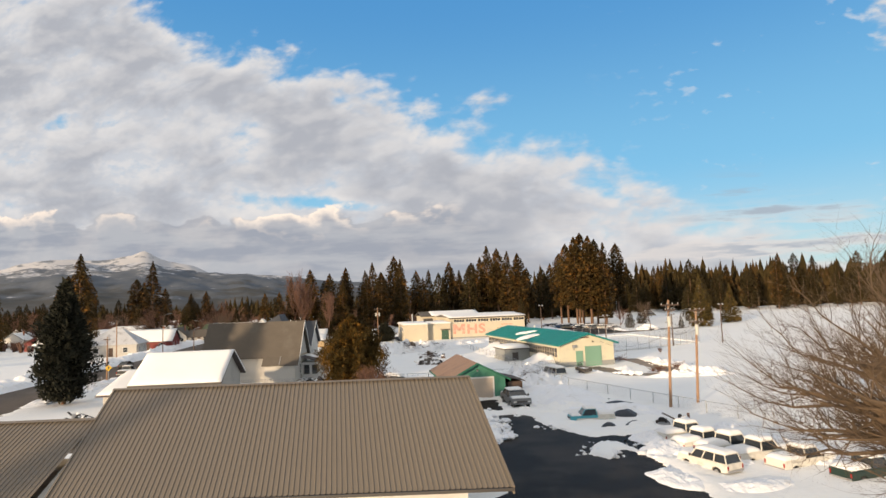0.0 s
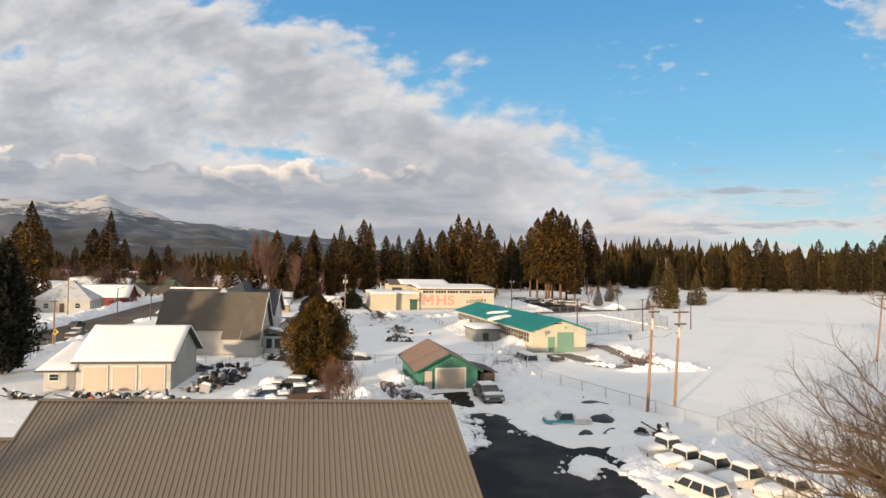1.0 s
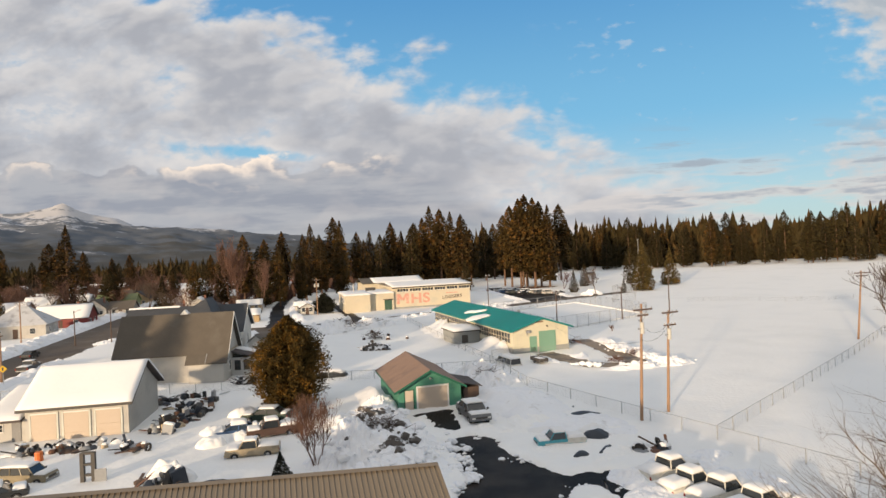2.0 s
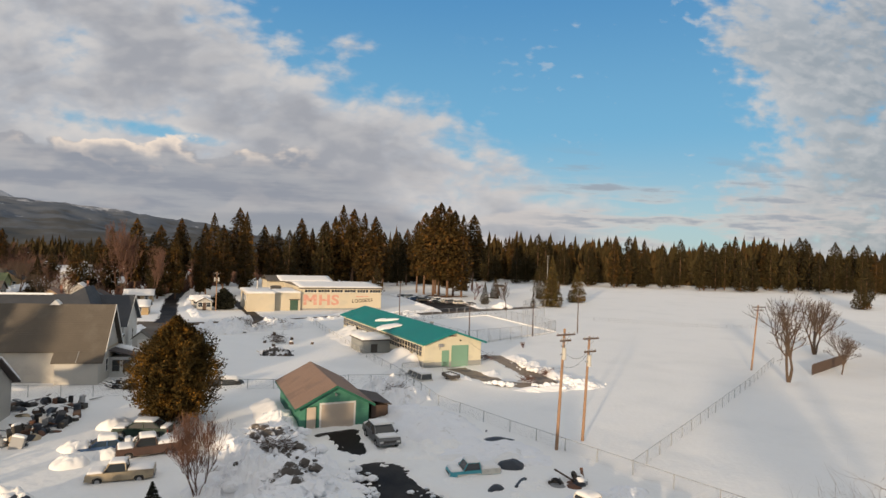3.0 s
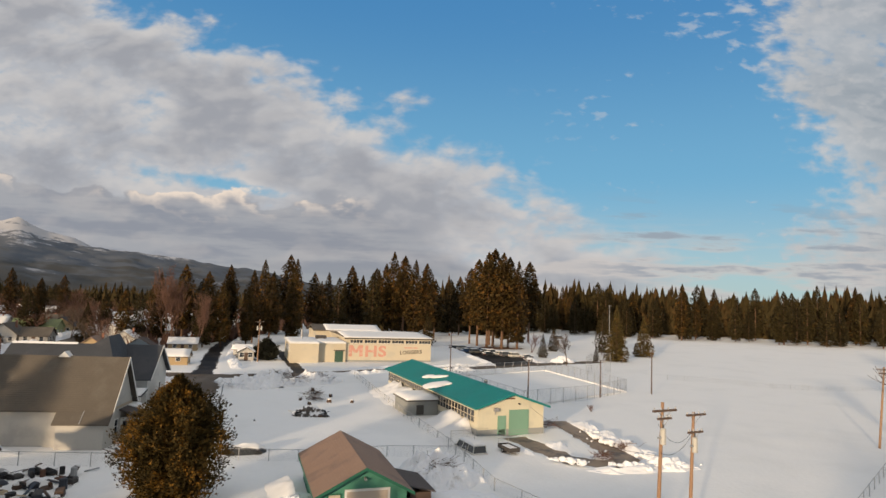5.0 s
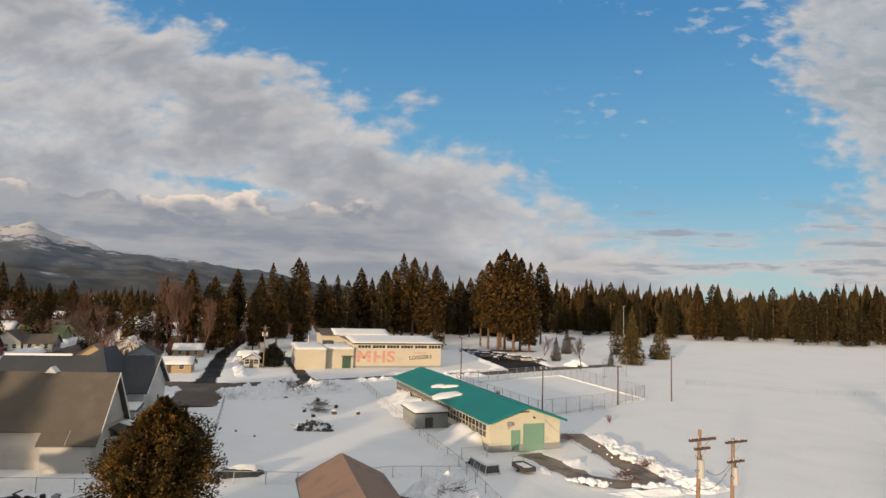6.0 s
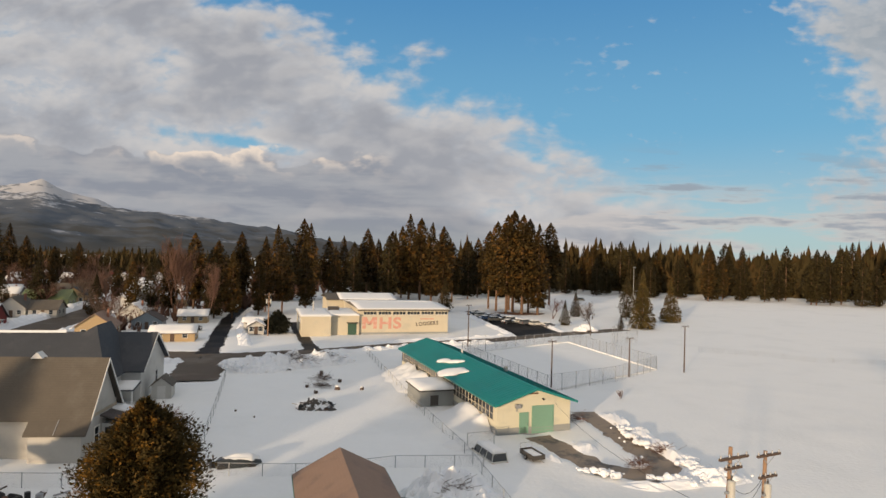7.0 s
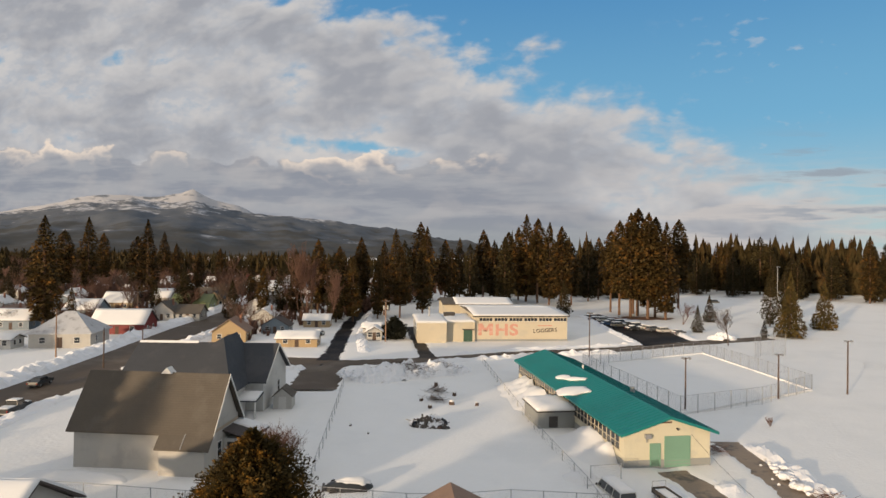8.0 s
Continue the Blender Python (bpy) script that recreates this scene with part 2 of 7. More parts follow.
WOODS = mat("deep_woods_needles", (0.038, 0.028, 0.010), 0.85, 0.3, 0.5, second=(0.066, 0.038, 0.013), second_scale=0.05, spec=0.15)
EARTH = mat("snowy_earth", (0.085, 0.075, 0.066), 0.9, 0.2, 1.5, 0.8, 6.0, second=(0.72, 0.73, 0.75), second_scale=1.3, second_lo=0.50, second_hi=0.57)
RUBBER = mat("black_rubber", (0.02, 0.02, 0.021), 0.8, 0.1)

# ================= mesh helpers =================


def part(name, bm, material, parent=None, label="", smooth=False):
    me = bpy.data.meshes.new(name)
    bmesh.ops.recalc_face_normals(bm, faces=bm.faces)
    bm.to_mesh(me)
    bm.free()
    if smooth:
        me.polygons.foreach_set("use_smooth", [True] * len(me.polygons))
    for one in material if isinstance(material, (list, tuple)) else [material]:
        me.materials.append(one)
    ob = new(name, me)
    if parent:
        ob.parent = parent
    if label:
        tagged(ob, label)
    return ob


def raw(name, verts, faces, material, parent=None, smooth=False):
    me = bpy.data.meshes.new(name)
    me.from_pydata([tuple(map(float, v)) for v in verts], [], [tuple(map(int, f)) for f in faces])
    me.materials.append(material)
    if smooth:
        me.polygons.foreach_set("use_smooth", [True] * len(me.polygons))
    me.update()
    ob = new(name, me)
    if parent:
        ob.parent = parent
    return ob


def thing(name, at, turn=0.0, label="", category="", group="", kind=""):
    ob = new(name)
    ob.empty_display_size = 0.3
    ob.matrix_world = pose(at[0], at[1], at[2] if len(at) > 2 else 0.0, 0, 0, turn)
    return tagged(ob, label, category, group, kind)


def box(x0, x1, y0, y1, z0, z1, bm=None, bevel=0.0):
    bm = bm or bmesh.new()
    vs = [bm.verts.new((x, y, z)) for z in (z0, z1) for x, y in ((x0, y0), (x1, y0), (x1, y1), (x0, y1))]
    fs = [bm.faces.new([vs[i] for i in f]) for f in ((3, 2, 1, 0), (4, 5, 6, 7), (0, 1, 5, 4), (1, 2, 6, 5), (2, 3, 7, 6), (3, 0, 4, 7))]
    if bevel:
        bmesh.ops.bevel(bm, geom=list({e for f in fs for e in f.edges}), offset=bevel, segments=2, affect="EDGES")
    return bm


def prism(points, axis, lo, hi, bm=None):
    """A solid from an outline in the two other axes, drawn out along axis x or y."""
    bm = bm or bmesh.new()
    put = (lambda p, d: (d, p[0], p[1])) if axis == "x" else (lambda p, d: (p[0], d, p[1])) if axis == "y" else (lambda p, d: (p[0], p[1], d))
    a, b = ([bm.verts.new(put(p, d)) for p in points] for d in (lo, hi))
    n = len(points)
    bm.faces.new(a), bm.faces.new(b[::-1])
    for i in range(n):
        bm.faces.new((a[i], b[i], b[(i + 1) % n], a[(i + 1) % n]))
    return bm


def tube(a, b, r0, r1=None, sides=8, bm=None):
    bm = bm or bmesh.new()
    a, b = Vector(a), Vector(b)
    r1 = r0 if r1 is None else r1
    q = (b - a).to_track_quat("Z", "Y")
    rings = [[bm.verts.new(c + q @ Vector((r * math.cos(k * math.tau / sides), r * math.sin(k * math.tau / sides), 0))) for k in range(sides)]
             for c, r in ((a, r0), (b, r1))]
    for k in range(sides):
        bm.faces.new((rings[0][k], rings[0][(k + 1) % sides], rings[1][(k + 1) % sides], rings[1][k]))
    if sides > 3:
        bm.faces.new(rings[0][::-1]), bm.faces.new(rings[1])
    return bm


def noisy(x, y, z, scale, octaves=3):
    return noise.fractal(Vector((x, y, z)) * scale, 1.0, 2.0, octaves)

# ================= ground, roads, banks =================
# centre lines and half widths of what is kept clear of snow
ROADS = [
    ("main_street", [(-37.0, -8.2), (-59.5, 49.0), (-66.5, 68.5), (-72.8, 86.5), (-78.7, 103.0), (-82.2, 112.0), (-89.0, 128.5), (-97.2, 148.5), (-104.0, 168.0), (-111.0, 186.0), (-130.0, 236.9), (-176.5, 358.3)], 5.2, ROAD),
    ("cross_street", [(-83.0, 115.5), (-62.0, 116.2), (-46.0, 119.0)], 4.8, ROAD),
    ("street_mouth", [(-45.0, 118.0), (-41.0, 109.0), (-38.4, 101.5)], 3.0, ROAD),
    ("side_street", [(-46.0, 119.0), (-35.0, 125.5), (-26.0, 132.0), (-17.2, 140.0), (4.0, 154.0), (14.0, 164.0), (37.6, 183.6)], 2.0, ROAD),
    ("back_lane", [(-46.5, 122.1), (-50.0, 132.0), (-58.0, 152.0), (-66.8, 175.0), (-77.5, 208.8), (-94.0, 251.8)], 1.1, ASPHALT),
    ("school_path", [(-30.6, 131.0), (-39.0, 150.0), (-48.5, 172.0)], 0.75, ASPHALT),
    ("shop_drive", [(7.3, 84.1), (12.0, 75.6), (16.2, 74.6), (18.1, 76.9), (13.6, 94.9)], 0.85, CONCRETE),
]
LOTS = [
    ("driveway", [(-1.8, 47.3), (-0.3, 48.4), (1.6, 47.2), (1.2, 46.1), (2.0, 44.5), (3.9, 42.0), (5.8, 39.9), (7.9, 40.8), (9.1, 40.8), (8.6, 39.8), (6.1, 39.3), (5.4, 37.8), (5.2, 35.7),
                  (6.1, 34.7), (6.8, 34.0), (7.7, 34.9), (8.0, 36.5), (8.9, 34.9), (9.7, 32.8), (10.7, 28.7), (12.2, 21.1), (14.0, 4.8), (15.0, -35.2), (4.4, -35.2), (4.2, 2.8), (2.7, 22.2), (0.9, 30.9), (0.3, 34.7), (-0.1, 36.9),
                  (0.5, 39.9), (-0.2, 42.5), (-0.3, 44.4), (-1.3, 45.0)], ASPHALT),
    ("garage_apron", [(-5.5, 54.4), (-3.1, 55.9), (-2.1, 51.8), (-1.9, 50.4), (-3.0, 51.2), (-3.8, 53.3)], ASPHALT),
    ("bare_patch", [(8.3, 39.3), (9.4, 39.2), (10.3, 37.4), (10.7, 35.7), (10.0, 35.9), (9.1, 37.6)], ASPHALT),
    ("car_park", [(-6.9, 219.4), (-1.2, 196.4), (4.0, 176.8), (8.8, 160.2), (19.2, 172.0), (15.9, 185.9), (10.4, 197.1), (3.0, 211.6), (-2.2, 225.1)], ASPHALT),
]


def to_line(px, py, line):
    best = np.full(px.shape, 1e9)
    for (ax, ay), (bx, by) in zip(line[:-1], line[1:]):
        dx, dy = bx - ax, by - ay
        k = np.clip(((px - ax) * dx + (py - ay) * dy) / (dx * dx + dy * dy), 0, 1)
        best = np.minimum(best, np.hypot(px - ax - k * dx, py - ay - k * dy))
    return best


def inside(px, py, ring):
    odd = np.zeros(px.shape, bool)
    for (ax, ay), (bx, by) in zip(ring, ring[1:] + ring[:1]):
        cut = (ay > py) != (by > py)
        odd ^= cut & (px < (bx - ax) * (py - ay) / (by - ay + 1e-9) + ax)
    return odd


def cleared(px, py):
    """Signed distance to the nearest cleared surface: negative inside it."""
    d = np.full(px.shape, 1e9)
    for _, line, half, _ in ROADS:
        d = np.minimum(d, to_line(px, py, line) - half)
    for _, ring, _ in LOTS:
        edge = to_line(px, py, ring + ring[:1])
        d = np.minimum(d, np.where(inside(px, py, ring), -edge, edge))
    return d


def waves(px, py, seed, scale):
    """Smooth noise from a few rotated sines, for whole arrays."""
    rng = random.Random(seed)
    total = np.zeros(px.shape)
    for k in range(9):
        a, f, p = rng.uniform(0, math.tau), scale * rng.uniform(0.6, 1.9), rng.uniform(0, math.tau)
        total += np.sin((px * math.cos(a) + py * math.sin(a)) * f + p + 1.7 * np.sin((px * math.sin(a) - py * math.cos(a)) * f * 0.63 + k))
    return total / 9


def field_rise(px, py):
    """The land climbs a little beyond the playing field."""
    return np.clip((py - 210) / 300, 0, 1) ** 1.5 * 5.0 * np.clip((px + 40) / 120, 0, 1) + np.clip((px - 50) / 150, 0, 1) ** 1.5 * 3.0 * np.clip((py - 60) / 120, 0, 1)


def snow_height(px, py):
    near = np.clip((py - 28) / 4, 0, 1) * np.clip((60 - py) / 3, 0, 1) * np.clip((px + 9) / 2, 0, 1) * np.clip((14 - px) / 2, 0, 1)
    d = cleared(px, py) + (1 - 0.72 * near) * (0.55 * waves(px, py, 5, 1.5) + 0.35 * waves(px, py, 9, 3.6)) + near * (0.22 * waves(px, py, 23, 6.0) - 0.32)
    crumbs = waves(px, py, 21, 2.4) + 0.8 * waves(px, py, 22, 5.2)
    d = d + near * np.where(d < 0.3, 3.0 * np.clip(crumbs - 0.34, 0, 1) * np.clip(1.15 + d * 0.75, 0.0, 1), 0.0)
    side = np.clip((d + 0.6 - 0.42 * near) / (1.6 - 1.1 * near), 0, 1)
    side = side * side * (3 - 2 * side)
    yard = np.clip((75 - py) / 30, 0, 1) * np.clip((px + 45) / 20, 0, 1) * np.clip((14 - px) / 10, 0, 1)
    churned = near * np.clip((d - 0.2) / 0.5, 0, 1) * np.clip(1.6 - np.abs(d) * 0.5, 0, 1) * (0.10 + 0.16 * np.abs(waves(px, py, 25, 4.2)) + 0.12 * np.abs(waves(px, py, 26, 8.0)))
    lumps = churned + 0.08 * waves(px, py, 3, 0.35) + 0.035 * waves(px, py, 4, 1.2) + yard * (0.06 * waves(px, py, 6, 1.9) + 0.05 * waves(px, py, 16, 0.9))
    return -0.22 + side * np.maximum(0.29, 0.30 + lumps) + field_rise(px, py)


def axis_steps(stretches, far):
    """Grid lines: fine where the flight passes near, then wider and wider to the horizon."""
    inner = np.concatenate([np.arange(lo, hi, step) for lo, hi, step in stretches])
    out = np.cumsum(1.1 * 1.22 ** np.arange(1, 60))
    out = out[out < far]
    return np.concatenate([stretches[0][0] - out[::-1], inner, stretches[-1][1] + out])


gx = axis_steps(((-110.0, -40.0, 1.1), (-40.0, -9.0, 0.42), (-9.0, 13.0, 0.24), (13.0, 25.0, 0.42), (25.0, 75.0, 1.1)), 4300.0)
gy = axis_steps(((-34.0, 14.0, 1.0), (14.0, 30.0, 0.42), (30.0, 58.0, 0.24), (58.0, 66.0, 0.42), (66.0, 215.0, 0.95)), 4300.0)
GX, GY = np.meshgrid(gx, gy)
GZ = snow_height(GX, GY)
nx, ny = len(gx), len(gy)
ids = np.arange(nx * ny).reshape(ny, nx)
ground = raw("ground", np.stack([GX, GY, GZ], -1).reshape(-1, 3),
             np.stack([ids[:-1, :-1], ids[:-1, 1:], ids[1:, 1:], ids[1:, :-1]], -1).reshape(-1, 4), SNOW, smooth=True)
tagged(ground, "wide snow-covered ground of yards and playing field", "ground", kind="structure")


def ribbon(name, line, half, material):
    pts = []
    for (ax, ay), (bx, by) in zip(line[:-1], line[1:]):
        n = max(1, int(math.hypot(bx - ax, by - ay) / 4))
        pts += [(ax + (bx - ax) * k / n, ay + (by - ay) * k / n) for k in range(n)]
    pts.append(line[-1])
    bm = bmesh.new()
    last = None
    for i, (x, y) in enumerate(pts):
        ax, ay = pts[max(i - 1, 0)]
        bx, by = pts[min(i + 1, len(pts) - 1)]
        d = math.hypot(bx - ax, by - ay)
        px, py = (by - ay) / d, -(bx - ax) / d
        row = [bm.verts.new((x + px * s, y + py * s, -0.02 + 0.001 * len(bm.verts) % 0.004)) for s in (-half - 0.9, 0, half + 0.9)]
        if last:
            bm.faces.new((last[0], last[1], row[1], row[0])), bm.faces.new((last[1], last[2], row[2], row[1]))
        last = row
    return part(name, bm, material)


ROAD_LABEL = {"main_street": "wide salted asphalt street between snow banks", "cross_street": "wet brown asphalt at the street mouth",
              "side_street": "narrow ploughed asphalt street by the gymnasium", "back_lane": "dark wet asphalt lane between snowy yards",
              "school_path": "cleared dark path beside the gymnasium", "street_mouth": "cleared brown street mouth beside the slate-roofed house", "shop_drive": "cleared brown concrete drive before the shop building",
              "driveway": "wet black asphalt driveway with snow patches", "garage_apron": "wet black asphalt before the garage door", "bare_patch": "bare asphalt showing through trodden snow", "car_park": "dark asphalt car park edged with snow"}
for index, (road_name, line, half, material) in enumerate(ROADS):
    strip = ribbon(road_name, line, half, material)
    strip.location.z = 0.006 * index
    tagged(strip, ROAD_LABEL[road_name], "road", kind="structure")
for lot_name, ring, material in LOTS:
    bm = bmesh.new()
    mx, my = sum(p[0] for p in ring) / len(ring), sum(p[1] for p in ring) / len(ring)
    if lot_name != "car_park":
        # the paving runs on beneath the snow
        ring = {"driveway": [(-2.7, 49.1), (1.7, 48.9), (3.6, 44.7), (7.0, 42.2), (10.2, 42.1), (10.3, 39.9), (8.2, 39.9), (8.2, 37.8), (9.8, 35.3), (15.2, 21.1), (16.4, 2.8), (17.0, -37.2), (2.6, -37.2), (2.4, 1.8), (0.1, 22.2), (-2.2, 44.9)],
                "garage_apron": [(-6.3, 55.4), (-2.5, 56.7), (-1.1, 49.3), (-3.7, 49.4)], "bare_patch": [(8.3, 39.9), (10.3, 39.8), (11.7, 35.0), (10.0, 35.1), (8.3, 37.9)]}[lot_name]
    bm.faces.new([bm.verts.new((x, y, 0.02)) for x, y in ring])
    bmesh.ops.triangulate(bm, faces=bm.faces)
    tagged(part(lot_name, bm, material), ROAD_LABEL[lot_name], "paving", kind="structure")


def mound(name, at, rx, ry, h, turn=0.0, seed=0, rough=0.35, label="", material=None, n=26, lump=1.6):
    """A heap with a ragged foot and lumps, lying on the ground."""
    bm = bmesh.new()
    rows = []
    for i in range(n + 1):
        row = []
        for j in range(n + 1):
            u, v = 2 * i / n - 1, 2 * j / n - 1
            x, y = u * rx, v * ry
            r = math.hypot(u, v)
            edge = 1 + 0.28 * noisy(x + seed * 7.1, y, 1.3, 0.45)
            s = max(0.0, 1 - (r / max(edge, 0.3)) ** 2)
            lumps = noisy(x + seed * 3.7, y + 2.2, 0.5, lump * 0.5, 4) * rough + abs(noisy(x + seed, y, 4.0, lump, 3)) * rough * 0.8
            row.append(bm.verts.new((x, y, -0.12 + (s ** 0.7) * h * (0.75 + lumps) if s > 0 else -0.3)))
        rows.append(row)
    for i in range(n):
        for j in range(n):
            bm.faces.new((rows[i][j], rows[i + 1][j], rows[i + 1][j + 1], rows[i][j + 1]))
    ob = part(name, bm, material or BANK_SNOW, smooth=rough < 0.3)
    ob.matrix_world = pose(at[0], at[1], at[2] if len(at) > 2 else 0.05, 0, 0, turn)
    return tagged(ob, label or "heap of ploughed snow with rough clods", "snow bank", kind="stuff")


def bank_along(name, line, offset, width, height, seed, label, step=0.7):
    """A continuous ploughed bank along a line."""
    pts = []
    for (ax, ay), (bx, by) in zip(line[:-1], line[1:]):
        d = math.hypot(bx - ax, by - ay)
        n = max(1, int(d / step))
        for k in range(n):
            pts.append((ax + (bx - ax) * k / n - (by - ay) / d * offset, ay + (by - ay) * k / n + (bx - ax) / d * offset, (by - ay) / d, -(bx - ax) / d))
    bm = bmesh.new()
    last = None
    for i, (x, y, px, py) in enumerate(pts):
        row = []
        end = min(1.0, i / 4, (len(pts) - 1 - i) / 4)
        for j in range(8):
            s = 2 * j / 7 - 1
            gx_, gy_ = x + px * s * width, y + py * s * width
            h = max(0.0, 1 - s * s) ** 0.8 * height * end * (0.7 + 0.5 * noisy(gx_ + seed * 9, gy_, 0.3, 0.5) + 0.7 * abs(noisy(gx_, gy_ + seed, 2.0, 1.3)))
            row.append(bm.verts.new((gx_, gy_, h - 0.1)))
        if last:
            for j in range(7):
                bm.faces.new((last[j], last[j + 1], row[j + 1], row[j]))
        last = row
    return tagged(part(name, bm, BANK_SNOW), label, "snow bank", kind="stuff")


MAIN = ROADS[0][1]
bank_along("snow_bank", MAIN, 7.0, 2.6, 1.3, 1, "high ploughed snow bank along the far side of the street")
bank_along("snow_bank", MAIN[1:4], -6.4, 1.6, 0.8, 2, "low ploughed snow bank along the near side of the street")
bank_along("snow_bank", [(-81.0, 122.0), (-88.5, 147.0), (-102.0, 187.9)], -0.5, 1.8, 1.0, 3, "snow bank at the street corner by the yards")
bank_along("snow_bank", [(-27.6, 134.8), (-17.6, 144.4), (3.0, 158.6), (9.0, 164.5)], 0.3, 1.0, 0.5, 4, "snow bank before the gymnasium")
bank_along("snow_bank", [(-30.0, 124.6), (-15.6, 137.0), (4.5, 150.4)], -0.3, 1.2, 0.8, 5, "low snow bank along the side street")
bank_along("snow_bank", [(15.4, 95.2), (19.9, 78.2), (20.4, 74.7)], 0.2, 1.1, 0.9, 6, "clodded snow bank beside the concrete drive")
bank_along("snow_bank", [(20.9, 74.2), (15.8, 71.8), (11.4, 72.6)], 0.0, 1.1, 0.6, 7, "clodded snow bank at the end of the drive")
bank_along("snow_bank", [(9.5, 75.2), (6.8, 80.4), (5.0, 83.1)], 0.2, 0.9, 0.45, 8, "snow bank on the inner side of the drive")
bank_along("snow_bank", [(12.2, 78.1), (10.1, 84.8)], -0.5, 1.4, 0.5, 9, "snow left between two arms of the drive")
bank_along("snow_bank", [(-44.5, 130.0), (-55.0, 152.0), (-63.5, 175.0), (-74.5, 204.9)], -1.5, 1.5, 0.8, 10, "snow bank along the lane")
bank_along("snow_bank", [(-6.9, 219.4), (-1.2, 196.4), (4.0, 176.8), (8.8, 160.2)], -0.8, 1.2, 0.7, 11, "snow bank along the car park")
bank_along("snow_bank", [(19.2, 172.0), (15.9, 185.9), (10.4, 197.1), (3.0, 211.6)], -1.2, 1.2, 0.7, 12, "snow bank behind the car park")

mound("snow_heap", (-72.2, 108.0), 4.5, 2.2, 0.8, 70, 16, 0.5, "ploughed snow at the street corner")
mound("snow_heap", (-49.5, 112.5), 4.2, 2.0, 0.9, 30, 17, 0.5, "ploughed snow beside the slate-roofed house")
mound("snow_heap", (-32.6, 110.4), 4.0, 3.4, 2.0, 20, 1, 0.5, "big ploughed heap of snow at the end of the street")
mound("snow_heap", (-30.2, 113.6), 5.6, 3.6, 2.3, 35, 2, 0.5, "big ploughed heap of snow mixed with earth")
mound("snow_heap", (-24.6, 118.0), 5.0, 3.0, 1.9, 35, 3, 0.42, "ploughed heap of snow mixed with earth")
mound("snow_heap", (-8.3, 46.8), 5.0, 6.6, 1.9, 20, 4, 0.5, "ploughed heap of snow and brush beside the driveway", n=64, lump=1.25)
mound("snow_heap", (-4.2, 42.6), 3.0, 5.2, 0.8, 20, 5, 0.5, "ploughed snow along the driveway's edge", n=56, lump=1.3)
mound("earth_heap", (-7.3, 46.7), 2.0, 2.3, 1.75, 30, 41, 0.45, "dark heap of earth and brush showing through snow", EARTH, n=44, lump=1.5)
mound("earth_heap", (-9.2, 51.4), 1.2, 1.2, 1.6, 10, 42, 0.45, "dark earth and brush in the ploughed heap", EARTH, n=30, lump=1.5)
mound("earth_heap", (-4.6, 44.9), 1.1, 0.8, 0.95, 0, 43, 0.45, "dark earth in the ploughed heap", EARTH, n=24, lump=1.5)
mound("snow_heap", (-11.7, 50.3), 2.6, 3.6, 1.7, 20, 44, 0.25, "smooth crown of the ploughed snow heap", ROOF_SNOW, n=34)
mound("snow_heap", (-9.3, 57.1), 1.9, 4.4, 1.25, 20, 6, 0.3, "snow slid against the garage wall")
mound("snow_heap", (2.9, 57.6), 4.4, 6.5, 1.2, 25, 7, 0.24, "long drift of ploughed snow beside the garage", n=34)
mound("snow_heap", (-0.3, 67.2), 3.8, 3.8, 1.8, 20, 8, 0.5, "snow heaped over a brush pile")
mound("snow_heap", (8.3, 50.8), 4.5, 3.2, 0.6, 10, 9, 0.35, "trodden snow along the fence")
for i, (x, y, rx, ry, h) in enumerate(((2.5, 49.4, 2.6, 1.8, 0.4), (5.2, 45.3, 2.2, 1.2, 0.35), (8.6, 42.8, 1.6, 1.2, 0.4), (10.1, 45.1, 1.8, 1.4, 0.4), (4.4, 52.5, 2.6, 2.2, 0.5), (10.4, 50.2, 2.2, 1.6, 0.35), (0.3, 50.7, 1.6, 1.2, 0.4), (11.4, 34.0, 1.0, 2.2, 0.35))):
    mound("snow_heap", (x, y), rx, ry, h, 30 * i, 200 + i, 0.45, "trodden uneven snow beside the driveway", SNOW, n=30, lump=1.5)
mound("snow_heap", (21.3, 75.1), 3.2, 2.4, 0.8, 0, 10, 0.5, "heap of snow clods at the drive's end")


def clods(area, n, seed, label, lo=0.06, hi=0.32, lift=0.12, material=None):
    """Broken lumps of ploughed snow scattered over (x, y, rx, ry) patches."""
    rng = random.Random(seed)
    bm = bmesh.new()
    bmesh.ops.create_icosphere(bm, subdivisions=2, radius=1.0)
    base, tris = [v.co.copy() for v in bm.verts], [[v.index for v in f.verts] for f in bm.faces]
    bm.free()
    verts, faces = [], []
    for _ in range(n):
        x, y, rx, ry = rng.choice(area)
        cx, cy = x + rng.gauss(0, rx * 0.5), y + rng.gauss(0, ry * 0.5)
        size = lo + (hi - lo) * rng.random() ** 2.2
        q = Matrix.Rotation(rng.uniform(0, 6), 3, "Z") @ Matrix.Rotation(rng.uniform(0, 6), 3, "X")
        k = len(verts)
        stretch = Vector((rng.uniform(0.8, 1.5), rng.uniform(0.7, 1.2), rng.uniform(0.5, 0.9)))
        for v in base:
            p = q @ v * (1 + 0.5 * noise.noise(v * 1.5 + Vector((cx, cy, 0)))) * size
            verts.append((cx + p.x * stretch.x, cy + p.y * stretch.y, lift + size * 0.2 + p.z * stretch.z))
        faces += [[i + k for i in f] for f in tris]
    return tagged(raw("snow_clods", verts, faces, material or BANK_SNOW), label, "snow clods", kind="stuff")


